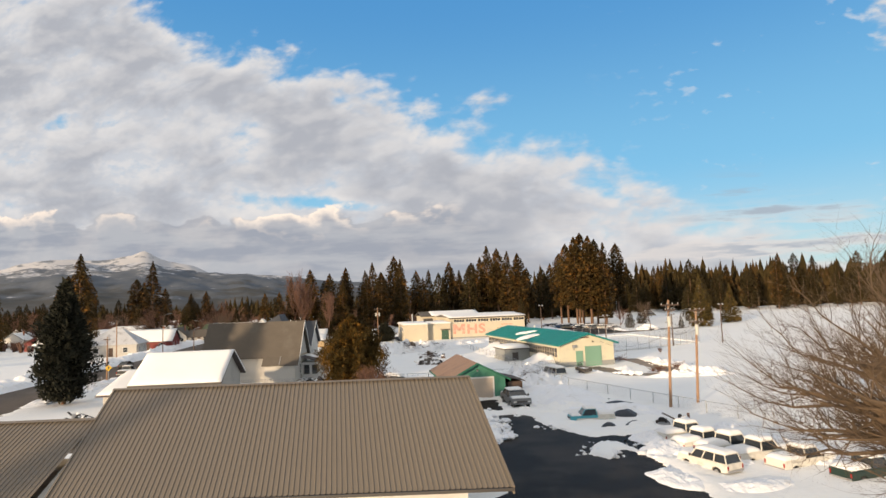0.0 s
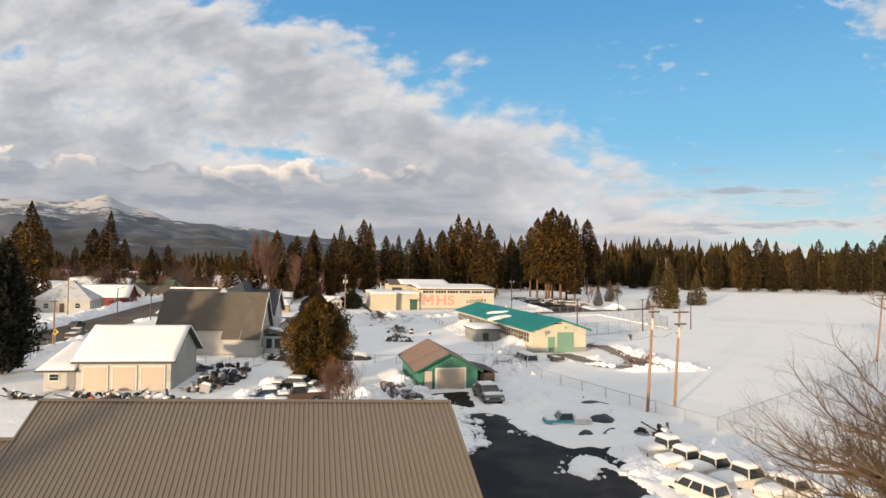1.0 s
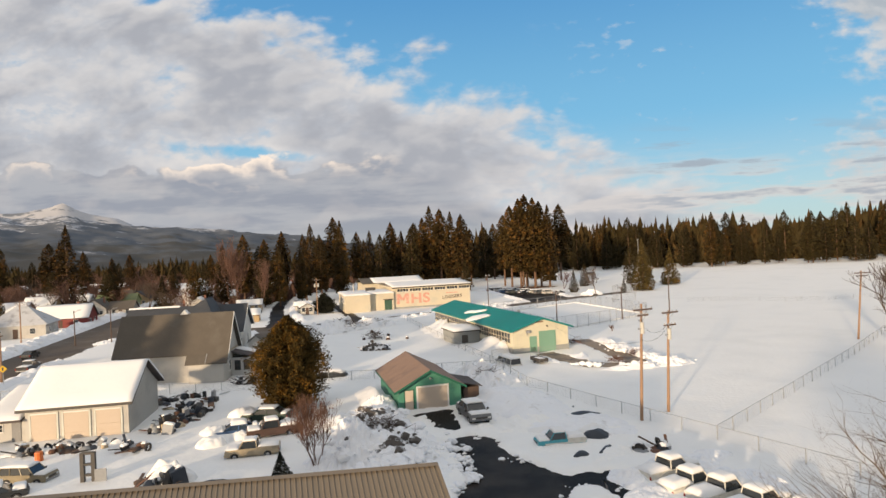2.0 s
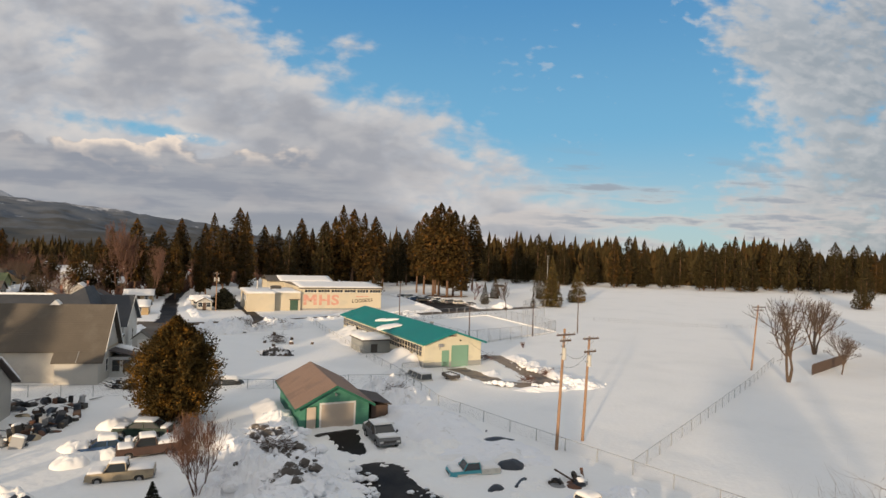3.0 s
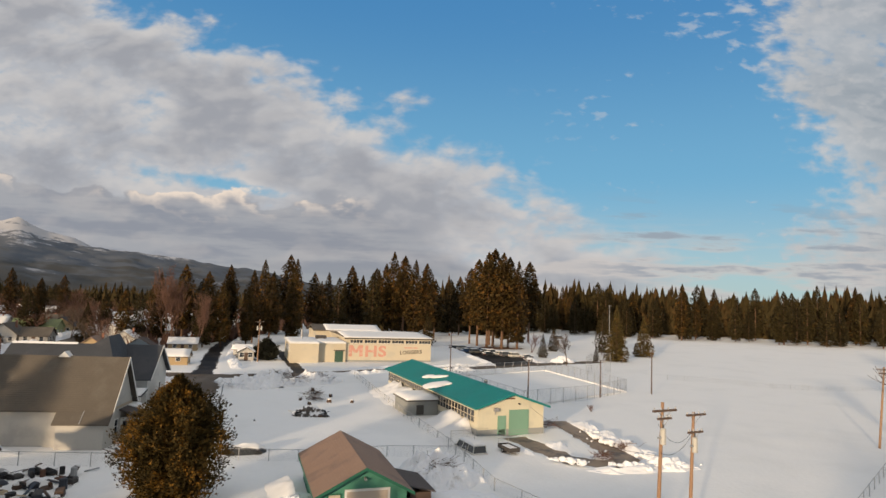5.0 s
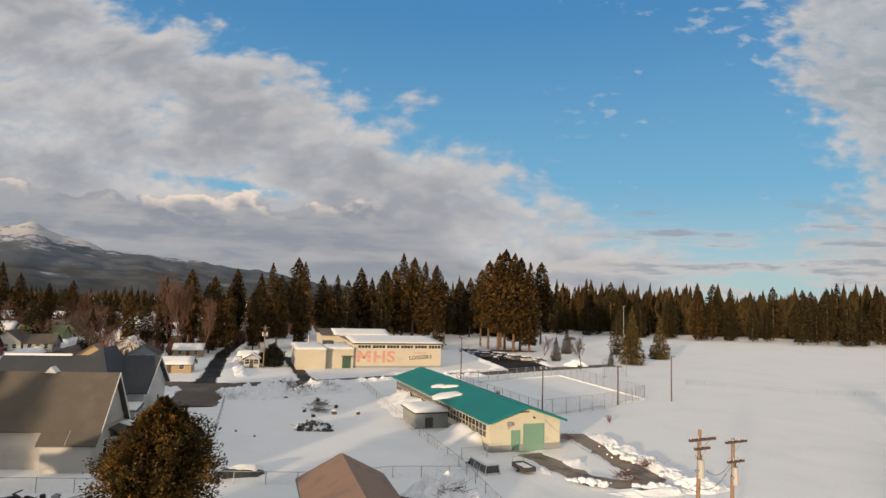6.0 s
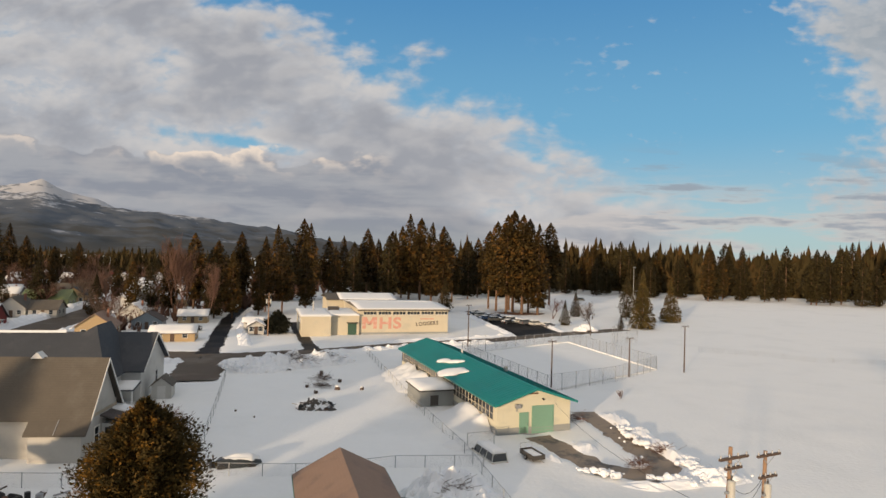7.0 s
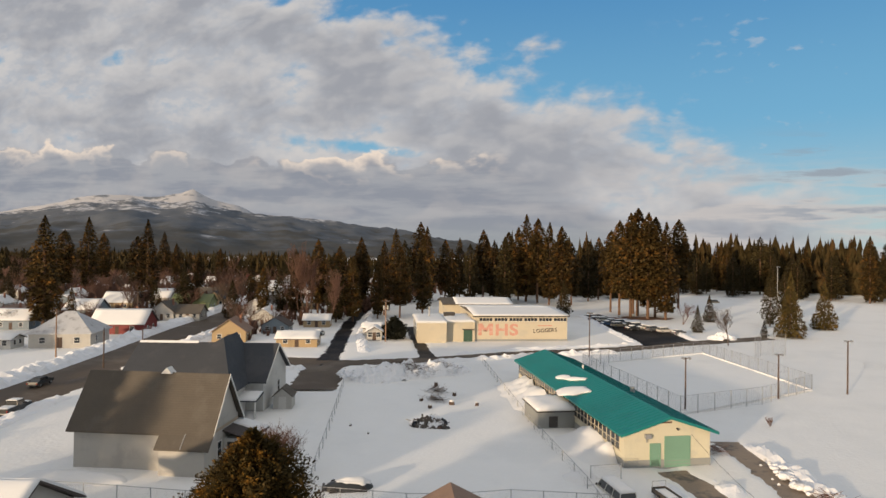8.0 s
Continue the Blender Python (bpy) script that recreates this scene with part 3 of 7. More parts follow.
clods([(-7.0, 45.0, 3, 3.5), (-8.7, 51.5, 2, 2), (-4.9, 40.7, 2, 3)], 460, 7, "broken lumps of snow on the ploughed heap", 0.1, 0.6, 0.8)
clods([(-7.2, 46.4, 2.2, 2.6), (-8.9, 51.2, 1.6, 1.8), (-5.2, 43.4, 1.4, 1.8)], 90, 17, "dark clods of earth in the ploughed snow", 0.12, 0.5, 1.15, EARTH)
clods([(-1.6, 45.4, 1.2, 1.4), (-0.7, 42.2, 0.8, 1.6), (-1.0, 37.9, 0.9, 2.2), (-3.0, 44.9, 2, 3), (0.1, 40.0, 0.5, 1.2)], 190, 1, "broken lumps of ploughed snow at the driveway's edge")
clods([(7.1, 38.5, 1.6, 0.8), (6.8, 36.4, 1.0, 1.0), (9.7, 39.3, 1.2, 1.2), (10.0, 34.4, 0.8, 1.6), (4.0, 43.6, 1.4, 0.7)], 130, 2, "broken lumps of snow on the asphalt", 0.04, 0.2, 0.06)
clods([(16.8, 84.3, 1.2, 5), (20.1, 77.2, 1.0, 2.4), (17.6, 73.1, 2.6, 0.9), (11.9, 73.8, 1.8, 0.8), (21.3, 74.7, 2, 1.4)], 190, 3, "broken lumps of ploughed snow beside the drive", 0.08, 0.42, 0.35)
clods([(-30.2, 113.6, 4.6, 2.6), (-24.6, 118, 3.6, 2), (-34.8, 109.8, 3.4, 2.8)], 320, 4, "broken lumps of ploughed snow on the heap", 0.12, 0.5, 0.9)


def drift(at, turn, length, width, height, seed, label):
    """Snow slid off a roof: deep against the wall, falling away to the yard. Its long side lies along its own y."""
    bm = bmesh.new()
    rows = []
    n, m = int(length / 0.5), 9
    for i in range(n + 1):
        y = length * i / n
        end = min(1.0, i / 3, (n - i) / 3) ** 0.6
        row = []
        for j in range(m + 1):
            s = j / m
            x = -width * s * (1 + 0.15 * noisy(y + seed, 0, 1, 0.5))
            z = height * end * (1 - s) ** 1.25 * (0.85 + 0.3 * noisy(y, x + seed, 2, 0.7)) * (1 if s > 0.06 else 0.9)
            row.append(bm.verts.new((x, y, z - 0.05)))
        rows.append(row)
    for i in range(n):
        for j in range(m):
            bm.faces.new((rows[i][j], rows[i + 1][j], rows[i + 1][j + 1], rows[i][j + 1]))
    ob = part("snow_drift", bm, ROOF_SNOW, smooth=True)
    ob.matrix_world = pose(at[0], at[1], 0.05, 0, 0, turn)
    return tagged(ob, label, "snow drift", kind="stuff")


drift((2.7, 84.3), 24.2, 9.0, 3.9, 1.9, 1, "deep snow slid from the teal roof")
drift((-4.6, 100.2), 24.2, 15.5, 4.8, 2.3, 2, "deep snow slid from the teal roof")
drift((-8.6, 55.7), 22.5, 9.5, 2.2, 1.3, 3, "snow slid from the garage roof")
mound("snow_heap", (-41.6, 66.0), 5.5, 1.5, 1.0, 14, 14, 0.2, "snow slid from the house roof along its wall", material=ROOF_SNOW)
EARTH_BROWN = mat("needle_litter", (0.16, 0.075, 0.04), 0.9, 0.2, 1.0, 0.4, 5.0, second=(0.10, 0.055, 0.035), second_scale=0.4)
mound("bare_earth", (11.5, 217.5), 11.0, 6.5, 0.36, 15, 61, 0.2, "brown needle litter bare of snow beneath the grove", EARTH_BROWN)
mound("snow_heap", (26.7, 177.2), 3.5, 2.0, 1.6, 20, 15, 0.5, "ploughed heap of snow behind the court")

# ================= buildings =================


def window(parent, x, z, w, h, y=0.0, material=None, name="window"):
    """Frame, pane and sill, set in a wall that faces -y at y."""
    bm = bmesh.new()
    for a in (box(x - w / 2 - 0.07, x + w / 2 + 0.07, y - 0.05, y + 0.02, z + h, z + h + 0.08), box(x - w / 2 - 0.07, x - w / 2, y - 0.05, y + 0.02, z, z + h),
              box(x + w / 2, x + w / 2 + 0.07, y - 0.05, y + 0.02, z, z + h), box(x - w / 2, x + w / 2, y - 0.04, y + 0.02, z + h * 0.48, z + h * 0.52)):
        join(bm, a)
    frame_ob = part(name, bm, material or TRIM_WHITE, parent)
    part("pane", box(x - w / 2, x + w / 2, y - 0.015, y + 0.02, z, z + h), GLASS, frame_ob)
    part("sill", box(x - w / 2 - 0.1, x + w / 2 + 0.1, y - 0.09, y + 0.02, z - 0.07, z), material or TRIM_WHITE, frame_ob)
    return frame_ob


def join(bm, other):
    me = bpy.data.meshes.new("tmp")
    other.to_mesh(me)
    other.free()
    bm.from_mesh(me)
    bpy.data.meshes.remove(me)
    return bm


def walls(w, d, h, thick=0.2, gables="", peak=0.0, bm=None):
    """Four walls round w (x) by d (y); gables 'x': gable walls at the x ends with the ridge along x, 'y': at the y ends."""
    bm = bm or bmesh.new()
    if gables == "y":
        for y0 in (0, d - thick):
            prism([(0, -0.4), (w, -0.4), (w, h), (w / 2, peak), (0, h)], "y", y0, y0 + thick, bm)
        for x0 in (0, w - thick):
            box(x0, x0 + thick, thick, d - thick, -0.4, h, bm)
    else:
        for y0 in (0, d - thick):
            box(0, w, y0, y0 + thick, -0.4, h, bm)
        for x0 in (0, w - thick):
            if gables == "x":
                prism([(thick, -0.4), (d - thick, -0.4), (d - thick, h), (d / 2, peak), (thick, h)], "x", x0, x0 + thick, bm)
            else:
                box(x0, x0 + thick, thick, d - thick, -0.4, h, bm)
    return bm


def gable_roof(w, d, h, peak, over, thick, axis, bm=None):
    """Two slopes over w by d with the ridge along the axis."""
    bm = bm or bmesh.new()
    a, b = (d, w) if axis == "x" else (w, d)
    k = (peak - h) / (a / 2)
    lo = h - k * over
    pts = [(-over, lo), (a / 2, peak), (a + over, lo), (a + over, lo + thick), (a / 2, peak + thick), (-over, lo + thick)]
    return prism(pts, axis, -over, b + over, bm)


def snow_sheet(a0, a1, z0, z1, lo, hi, axis, thick=0.22, seed=0, bm=None, n=14):
    """A soft sheet of snow on one slope, from (a0, z0) at the eave to (a1, z1) at the ridge, between lo and hi along the axis."""
    bm = bm or bmesh.new()
    grid = []
    for i in range(n + 1):
        row = []
        for j in range(n + 1):
            u, v = i / n, j / n
            edge = min(u * 5, (1 - u) * 5 + 0.35, v * 6, (1 - v) * 6, 1.0)
            p = lo + (hi - lo) * u if True else 0
            a, z = a0 + (a1 - a0) * v, z0 + (z1 - z0) * v
            t = thick * (0.25 + 0.75 * max(0.0, edge) ** 0.5) * (1 + 0.15 * noisy(p + seed, a, 0.2, 0.6))
            row.append(((p, a, z + t) if axis == "x" else (a, p, z + t), (p, a, z + 0.004) if axis == "x" else (a, p, z + 0.004)))
        grid.append(row)
    top = [[bm.verts.new(c[0]) for c in row] for row in grid]
    for i in range(n):
        for j in range(n):
            bm.faces.new((top[i][j], top[i + 1][j], top[i + 1][j + 1], top[i][j + 1]))
    rim = [(i, 0) for i in range(n)] + [(n, j) for j in range(n)] + [(i, n) for i in range(n, 0, -1)] + [(0, j) for j in range(n, 0, -1)]
    low = [bm.verts.new(grid[i][j][1]) for i, j in rim]
    for k in range(len(rim)):
        i, j = rim[k]
        i2, j2 = rim[(k + 1) % len(rim)]
        bm.faces.new((top[i][j], top[i2][j2], low[(k + 1) % len(rim)], low[k]))
    return bm


# ---- the long metal-roofed building under the start of the flight
def metal_roof_building():
    turn = 13.5
    t = thing("metal_roofed_building", (-17.0, 21.9, 0), 12.5, "long building with a ribbed taupe metal roof", "building")
    length, run, ridge_z, eave_z = 17.4, 7.0, 6.2, 3.0
    part("wall", box(0.5, length - 0.5, -run + 0.5, run - 0.5, -0.4, 2.9), WHITE_SIDING, t)
    bm = prism([(-run + 0.5, 2.9), (run - 0.5, 2.9), (0, ridge_z - 0.25)], "x", 0.5, length - 0.5)
    part("gable", bm, WHITE_SIDING, t)
    pitch = 0.6
    n = int(length / pitch)
    drop = ridge_z - eave_z
    slope = math.hypot(run, drop)
    # one sheet with three raised ribs
    prof = [(x + dx, z) for x in (0.0, 0.2, 0.4) for dx, z in ((0.0, 0.0), (0.012, 0.03), (0.045, 0.03), (0.06, 0.0))] + [(pitch, 0.0)]
    for side in (-1, 1):
        bm = bmesh.new()
        a = [bm.verts.new((x, 0, z)) for x, z in prof]
        b = [bm.verts.new((x, side * run, z - drop)) for x, z in prof]
        for i in range(len(prof) - 1):
            bm.faces.new((a[i], a[i + 1], b[i + 1], b[i]))
        first = part("roof_sheet", bm, METAL_ROOF, t)
        first.location = (0, 0, ridge_z)
        for k in range(1, n):
            ob = new("roof_sheet", first.data)
            ob.parent = t
            ob.location = (k * pitch, 0, ridge_z + 0.0015 * (k % 2))
    part("ridge_cap", prism([(-0.2, ridge_z - 0.0), (0, ridge_z + 0.07), (0.2, ridge_z - 0.0), (0, ridge_z + 0.03)], "x", -0.02, n * pitch + 0.02), METAL_ROOF, t)
    for x0 in (-0.03, n * pitch - 0.05):
        bm = prism([(-run - 0.02, eave_z - 0.24), (-run - 0.02, eave_z + 0.05), (0, ridge_z + 0.05), (run + 0.02, eave_z + 0.05), (run + 0.02, eave_z - 0.24), (0, ridge_z - 0.24)], "x", x0, x0 + 0.08)
        part("rake_trim", bm, METAL_ROOF, t)
    part("soffit", prism([(-run + 0.02, eave_z - 0.14), (0, ridge_z - 0.14), (run - 0.02, eave_z - 0.14), (run - 0.02, eave_z - 0.05), (0, ridge_z - 0.05), (-run + 0.02, eave_z - 0.05)], "x", 0.03, n * pitch - 0.05), DARK_TRIM, t)
    for y0 in (-run - 0.1, run):
        part("gutter", box(0, n * pitch, y0, y0 + 0.1, eave_z - 0.12, eave_z - 0.01), DARK_TRIM, t)
    # the near slope runs slightly askew
    for me in {ob.data for ob in t.children if ob.name.split(".")[0] in ("roof_sheet", "rake_trim", "gutter", "soffit")}:
        for v in me.vertices:
            v.co.x += 0.17 * max(0.0, -v.co.y)
    # lower wing on the far end
    w = thing("metal_roofed_wing", (-26.0, 17.5, 0), turn, "lower wing with the same ribbed taupe metal roof", "building")
    wing, wrun, wridge = 10.2, 6.4, 5.2
    part("wall", box(0.3, wing - 0.1, -wrun + 0.7, wrun - 0.7, -0.4, 2.2), WHITE_SIDING, w)
    n = int(wing / pitch)
    for side in (-1, 1):
        bm = bmesh.new()
        a = [bm.verts.new((x, 0, z)) for x, z in prof]
        b = [bm.verts.new((x, side * wrun, z - 2.9)) for x, z in prof]
        for i in range(len(prof) - 1):
            bm.faces.new((a[i], a[i + 1], b[i + 1], b[i]))
        first = part("roof_sheet", bm, METAL_ROOF, w)
        first.location = (0, 0, wridge)
        for k in range(1, n):
            ob = new("roof_sheet", first.data)
            ob.parent = w
            ob.location = (k * pitch, 0, wridge + 0.0015 * (k % 2))
    part("ridge_cap", prism([(-0.2, wridge), (0, wridge + 0.07), (0.2, wridge), (0, wridge + 0.03)], "x", 0, n * pitch), METAL_ROOF, w)


metal_roof_building()


# ---- green garage
def green_garage():
    w, d, h, peak = 5.8, 10.4, 2.1, 3.6
    t = thing("green_garage", (-7.25, 55.2, 0), 21.5, "green wooden garage with a brown shingle roof in the snow", "garage")
    bm = walls(w, d, h, 0.16, "y", peak)
    part("wall", bm, GREEN_SIDING, t)
    for k in range(14):
        z = 0.15 + k * 0.18
        part("siding_board", box(-0.015, w + 0.015, -0.022, -0.004, z, z + 0.165), GREEN_SIDING, t) if z + 0.165 < h else None
    over, thick = 0.45, 0.12
    k = (peak - h) / (w / 2)
    for side, material, lab in ((0, BROWN_SHINGLE, "brown shingle slope in the sun"), (1, BROWN_SHINGLE, "brown shingle slope in shade")):
        x0, x1 = (w / 2, -over) if side == 0 else (w / 2, w + over)
        z1 = h - k * over
        bm = prism([(x0, peak), (x1, z1), (x1, z1 + thick), (x0, peak + thick)], "y", -over, d + over)
        part("roof_slope", bm, material, t, lab)
        # shingle courses
        n = 15
        for i in range(n):
            f0, f1 = i / n, (i + 1.15) / n
            a, b = x1 + (x0 - x1) * f0, x1 + (x0 - x1) * min(f1, 1)
            za, zb = z1 + (peak - z1) * f0 + thick, z1 + (peak - z1) * min(f1, 1) + thick
            part("shingle_course", prism([(a, za + 0.004), (b, zb + 0.004), (b, zb + 0.008), (a, za + 0.026)], "y", -over + 0.01, d + over - 0.01), material, t)
    for x1 in (-over, w + over):
        bm = prism([(w / 2, peak - 0.05), (x1, h - k * over - 0.05), (x1, h - k * over + thick + 0.03), (w / 2, peak + thick + 0.03)], "y", -over - 0.05, -over)
        part("barge_board", bm, GREEN_TRIM, t)
        part("fascia", box(min(x1, x1 + 0.04 * (1 if x1 > 0 else -1)), max(x1, x1 + 0.04 * (1 if x1 > 0 else -1)), -over, d + over, h - k * over - 0.06, h - k * over + thick), GREEN_TRIM, t)
    door = part("garage_door", box(1.75, 4.5, -0.06, 0.02, 0.0, 2.13), CREAM_DOOR, t, "cream sectional garage door")
    for i in range(4):
        part("door_panel", box(1.78, 4.47, -0.085, -0.06, 0.03 + i * 0.53, 0.51 + i * 0.53, bevel=0.012), CREAM_DOOR, door)
    for x0, x1, z0, z1 in ((1.6, 1.75, -0.1, 2.28), (4.5, 4.65, -0.1, 2.28), (1.75, 4.5, 2.13, 2.28)):
        part("door_trim", box(x0, x1, -0.07, 0.02, z0, z1), TRIM_WHITE, t)
    small = part("side_door", box(0.55, 1.3, -0.06, 0.02, 0.0, 1.98), CREAM_DOOR, t, "cream side door")
    part("handle", tube((1.2, -0.12, 0.98), (1.2, -0.05, 0.98), 0.03), STEEL, small)
    for x0, x1, z0, z1 in ((0.45, 0.55, -0.1, 2.06), (1.3, 1.4, -0.1, 2.06), (0.55, 1.3, 1.98, 2.06)):
        part("door_trim", box(x0, x1, -0.07, 0.02, z0, z1), GREEN_TRIM, t)
    lamp = part("yard_light", tube((w / 2, -0.05, 3.0), (w / 2, -0.28, 2.92), 0.07, 0.1), STEEL, t)
    # lean-to behind the right wall
    l = thing("lean_to", (-1.5, 57.9, 0), 21.5, "low dark lean-to with stacked boards against the garage", "shed")
    part("wall", box(0.0, 1.5, 0.5, 4.5, -0.3, 1.5), DARK_WOOD, l)
    part("roof", prism([(-0.1, 1.95), (1.8, 1.5), (1.8, 1.58), (-0.1, 2.03)], "y", 0.3, 4.8), DARK_SHINGLE, l)
    for k in range(5):
        part("board", box(1.5, 1.56, 0.6 + 0.75 * k, 0.9 + 0.75 * k, -0.2, 1.45), DARK_WOOD, l)


green_garage()


# ---- teal-roofed shop building
def shop_building():
    w, d, h, peak = 8.4, 35.8, 3.35, 4.7
    t = thing("shop_building", (3.2, 83.4, 0), 24.2, "long cream shop building with a teal metal roof", "building")
    part("wall", walls(w, d, h, 0.25, "y", peak), CREAM, t)
    for a in (box(-0.05, w + 0.05, -0.05, 0, -0.4, 0.75), box(-0.05, 0, 0, d, -0.4, 0.75)):
        part("plinth", a, GREY_BLOCK, t)
    over = 0.55
    k = (peak - h) / (w / 2)
    z1 = h - k * over
    for x1, lab in ((-over, ""), (w + over, "")):
        part("roof_slope", prism([(w / 2, peak), (x1, z1), (x1, z1 + 0.09), (w / 2, peak + 0.09)], "y", -over, d + over), TEAL_ROOF, t)
        part("fascia", box(min(x1, x1 * 1.0 + (0.05 if x1 > 0 else -0.05)), max(x1, x1 + (0.05 if x1 > 0 else -0.05)), -over, d + over, z1 - 0.1, z1 + 0.09), TEAL_ROOF, t)
        n = 60
        bm = tube((0, 0, 0), (0, 0, 0.01), 0.001, sides=3)
        bm.free()
        first = None
        for i in range(n + 1):
            y = -over + i * (d + 2 * over) / n
            if first is None:
                bm = prism([(w / 2, peak + 0.088), (x1, z1 + 0.088), (x1, z1 + 0.128), (w / 2, peak + 0.128)], "y", -0.02, 0.02)
                first = part("roof_rib", bm, TEAL_ROOF, t)
                first.location.y = y
            else:
                ob = new("roof_rib", first.data)
                ob.parent = t
                ob.location.y = y
    part("ridge_cap", prism([(w / 2 - 0.25, peak + 0.04), (w / 2, peak + 0.16), (w / 2 + 0.25, peak + 0.04)], "y", -over - 0.01, d + over + 0.01), TEAL_ROOF, t)
    for x1 in (-over, w + over):
        part("barge_board", prism([(w / 2, peak - 0.14), (x1, z1 - 0.14), (x1, z1 + 0.12), (w / 2, peak + 0.12)], "y", -over - 0.04, -over), TEAL_ROOF, t)
    big = part("roller_door", box(4.0, 6.3, -0.03, 0.06, 0.0, 2.75), SEA_GREEN, t, "sea-green roller door")
    for i in range(9):
        part("slat", box(4.02, 6.28, -0.055, -0.03, 0.02 + i * 0.303, 0.30 + i * 0.303, bevel=0.01), SEA_GREEN, big)
    for x0, x1, z0, z1 in ((3.88, 4.0, 0, 2.87), (6.3, 6.42, 0, 2.87), (4.0, 6.3, 2.75, 2.87)):
        part("door_trim", box(x0, x1, -0.07, 0.02, z0, z1), SEA_GREEN, t)
    small = part("door", box(2.55, 3.4, -0.05, 0.02, 0.15, 2.15), SEA_GREEN, t, "sea-green door")
    part("handle", tube((3.3, -0.12, 1.1), (3.3, -0.04, 1.1), 0.03), STEEL, small)
    for x0, x1, z0, z1 in ((2.45, 2.55, 0.1, 2.25), (3.4, 3.5, 0.1, 2.25), (2.55, 3.4, 2.15, 2.25)):
        part("door_trim", box(x0, x1, -0.07, 0.02, z0, z1), SEA_GREEN, t)
    vent = part("wall_heater", box(1.9, 2.5, -0.32, 0, 2.75, 3.15, bevel=0.03), STEEL, t)
    part("pipe", tube((2.05, -0.16, 2.8), (2.05, -0.16, 2.4), 0.04), STEEL, vent)
    part("yard_light", tube((w / 2 + 0.9, -0.02, 3.55), (w / 2 + 0.9, -0.25, 3.5), 0.08, 0.1), DARK_TRIM, t)
    part("sign_board", box(w / 2 - 0.8, w / 2 + 0.4, -0.03, 0.0, 4.05, 4.2), RUST, t, "faded lettering in plain bars")
    part("roof_vent", tube((w / 2 + 2.4, 12, peak - 0.8), (w / 2 + 2.4, 12, peak - 0.1), 0.28), STEEL, t)
    part("roof_vent", tube((w / 2 + 0.5, 22, peak - 0.2), (w / 2 + 0.5, 22, peak + 0.5), 0.12), TRIM_WHITE, t)
    # band of windows on the long side
    pane_me = None
    for i in range(36):
        y = 0.9 + i * 0.97
        win = part("window", box(-0.05, 0.02, y, y + 0.07, 1.45, 2.75), TRIM_WHITE if False else CREAM_PALE, t)
        if pane_me is None:
            bm = box(-0.03, 0.02, 0.07, 0.90, 1.45, 2.70)
            pane = part("pane", bm, GLASS, win)
            pane_me = pane.data
            bm = box(-0.055, 0.02, 0.07, 0.97, 2.02, 2.08)
            bar_me = part("bar", bm, CREAM_PALE, win)
            bar_me.location.y = y
            pane.location.y = y
            bar_me = bar_me.data
        else:
            for nm, me in (("pane", pane_me), ("bar", bar_me)):
                ob = new(nm, me)
                ob.parent = win
                ob.location.y = y
    part("sill", box(-0.1, 0.0, 0.8, d - 0.4, 1.36, 1.45), CREAM_PALE, t)
    # snow left on the roof
    for i, (y, x, ry, rx) in enumerate(((18.5, 2.2, 1.9, 0.5), (20.6, 1.5, 1.2, 0.6), (14.6, 0.5, 2.3, 1.3))):
        bm = bmesh.new()
        bmesh.ops.create_icosphere(bm, subdivisions=3, radius=1.0)
        for v in bm.verts:
            lump = 1 + 0.3 * noisy(v.co.x * 2 + i * 5, v.co.y * 2, v.co.z, 0.8)
            v.co = Vector((v.co.x * rx * lump, v.co.y * ry * lump, max(v.co.z, -0.05) * 0.22))
        patch = part("roof_snow", bm, ROOF_SNOW, None, smooth=True)
        angle = math.atan2(peak - h, w / 2)
        patch.matrix_world = t.matrix_world @ pose(x, y, h + k * x + 0.12) @ Matrix.Rotation(-angle, 4, "Y") @ pose(0, 0, 0, 0, 0, 30)
        tagged(patch, "patch of old snow left on the teal roof", "snow patch")
    # side annex
    a = thing("annex_shed", (-5.7, 93.0, 0), 24.2, "small grey block shed with snow on its roof", "shed")
    part("wall", walls(4.4, 5.6, 1.9, 0.2), GREY_BLOCK, a)
    part("roof", box(-0.25, 4.6, -0.25, 5.8, 1.9, 2.05), DARK_TRIM, a)
    part("snow", snow_sheet(-0.2, 5.75, 2.05, 2.05, -0.2, 4.55, "x", 0.5, 3), ROOF_SNOW, a, smooth=True)
    door = part("hatch", box(1.2, 2.2, -0.05, 0.02, 0.2, 1.4), DARK_TRIM, a)
    part("handle", tube((2.1, -0.1, 0.8), (2.1, -0.04, 0.8), 0.025), STEEL, door)


shop_building()


# ---- gymnasium with the painted wall
def lettering(text, size, parent, material, x, z, y=-0.02, name="letter", gap=0.06, tilt=0.0, slim=1.0, grow=0.0):
    """Raised letters, one mesh each, on a wall facing -y."""
    pen = x
    for i, ch in enumerate(text):
        cu = bpy.data.curves.new("letter", "FONT")
        cu.body, cu.size, cu.extrude, cu.offset = ch, size, 0.01, grow
        tmp = bpy.data.objects.new("tmp", cu)
        scene.collection.objects.link(tmp)
        me = bpy.data.meshes.new_from_object(tmp.evaluated_get(bpy.context.evaluated_depsgraph_get()))
        bpy.data.objects.remove(tmp)
        xs = [v.co.x for v in me.vertices]
        for v in me.vertices:
            v.co.x = (v.co.x - min(xs)) * slim
        me.materials.clear()
        me.materials.append(material)
        ob = new(name, me)
        ob.parent = parent
        ob.matrix_basis = pose(pen, y, z + tilt * (pen - x), 90, 0, 0)
        pen += (max(xs) - min(xs)) * slim + gap
    return pen


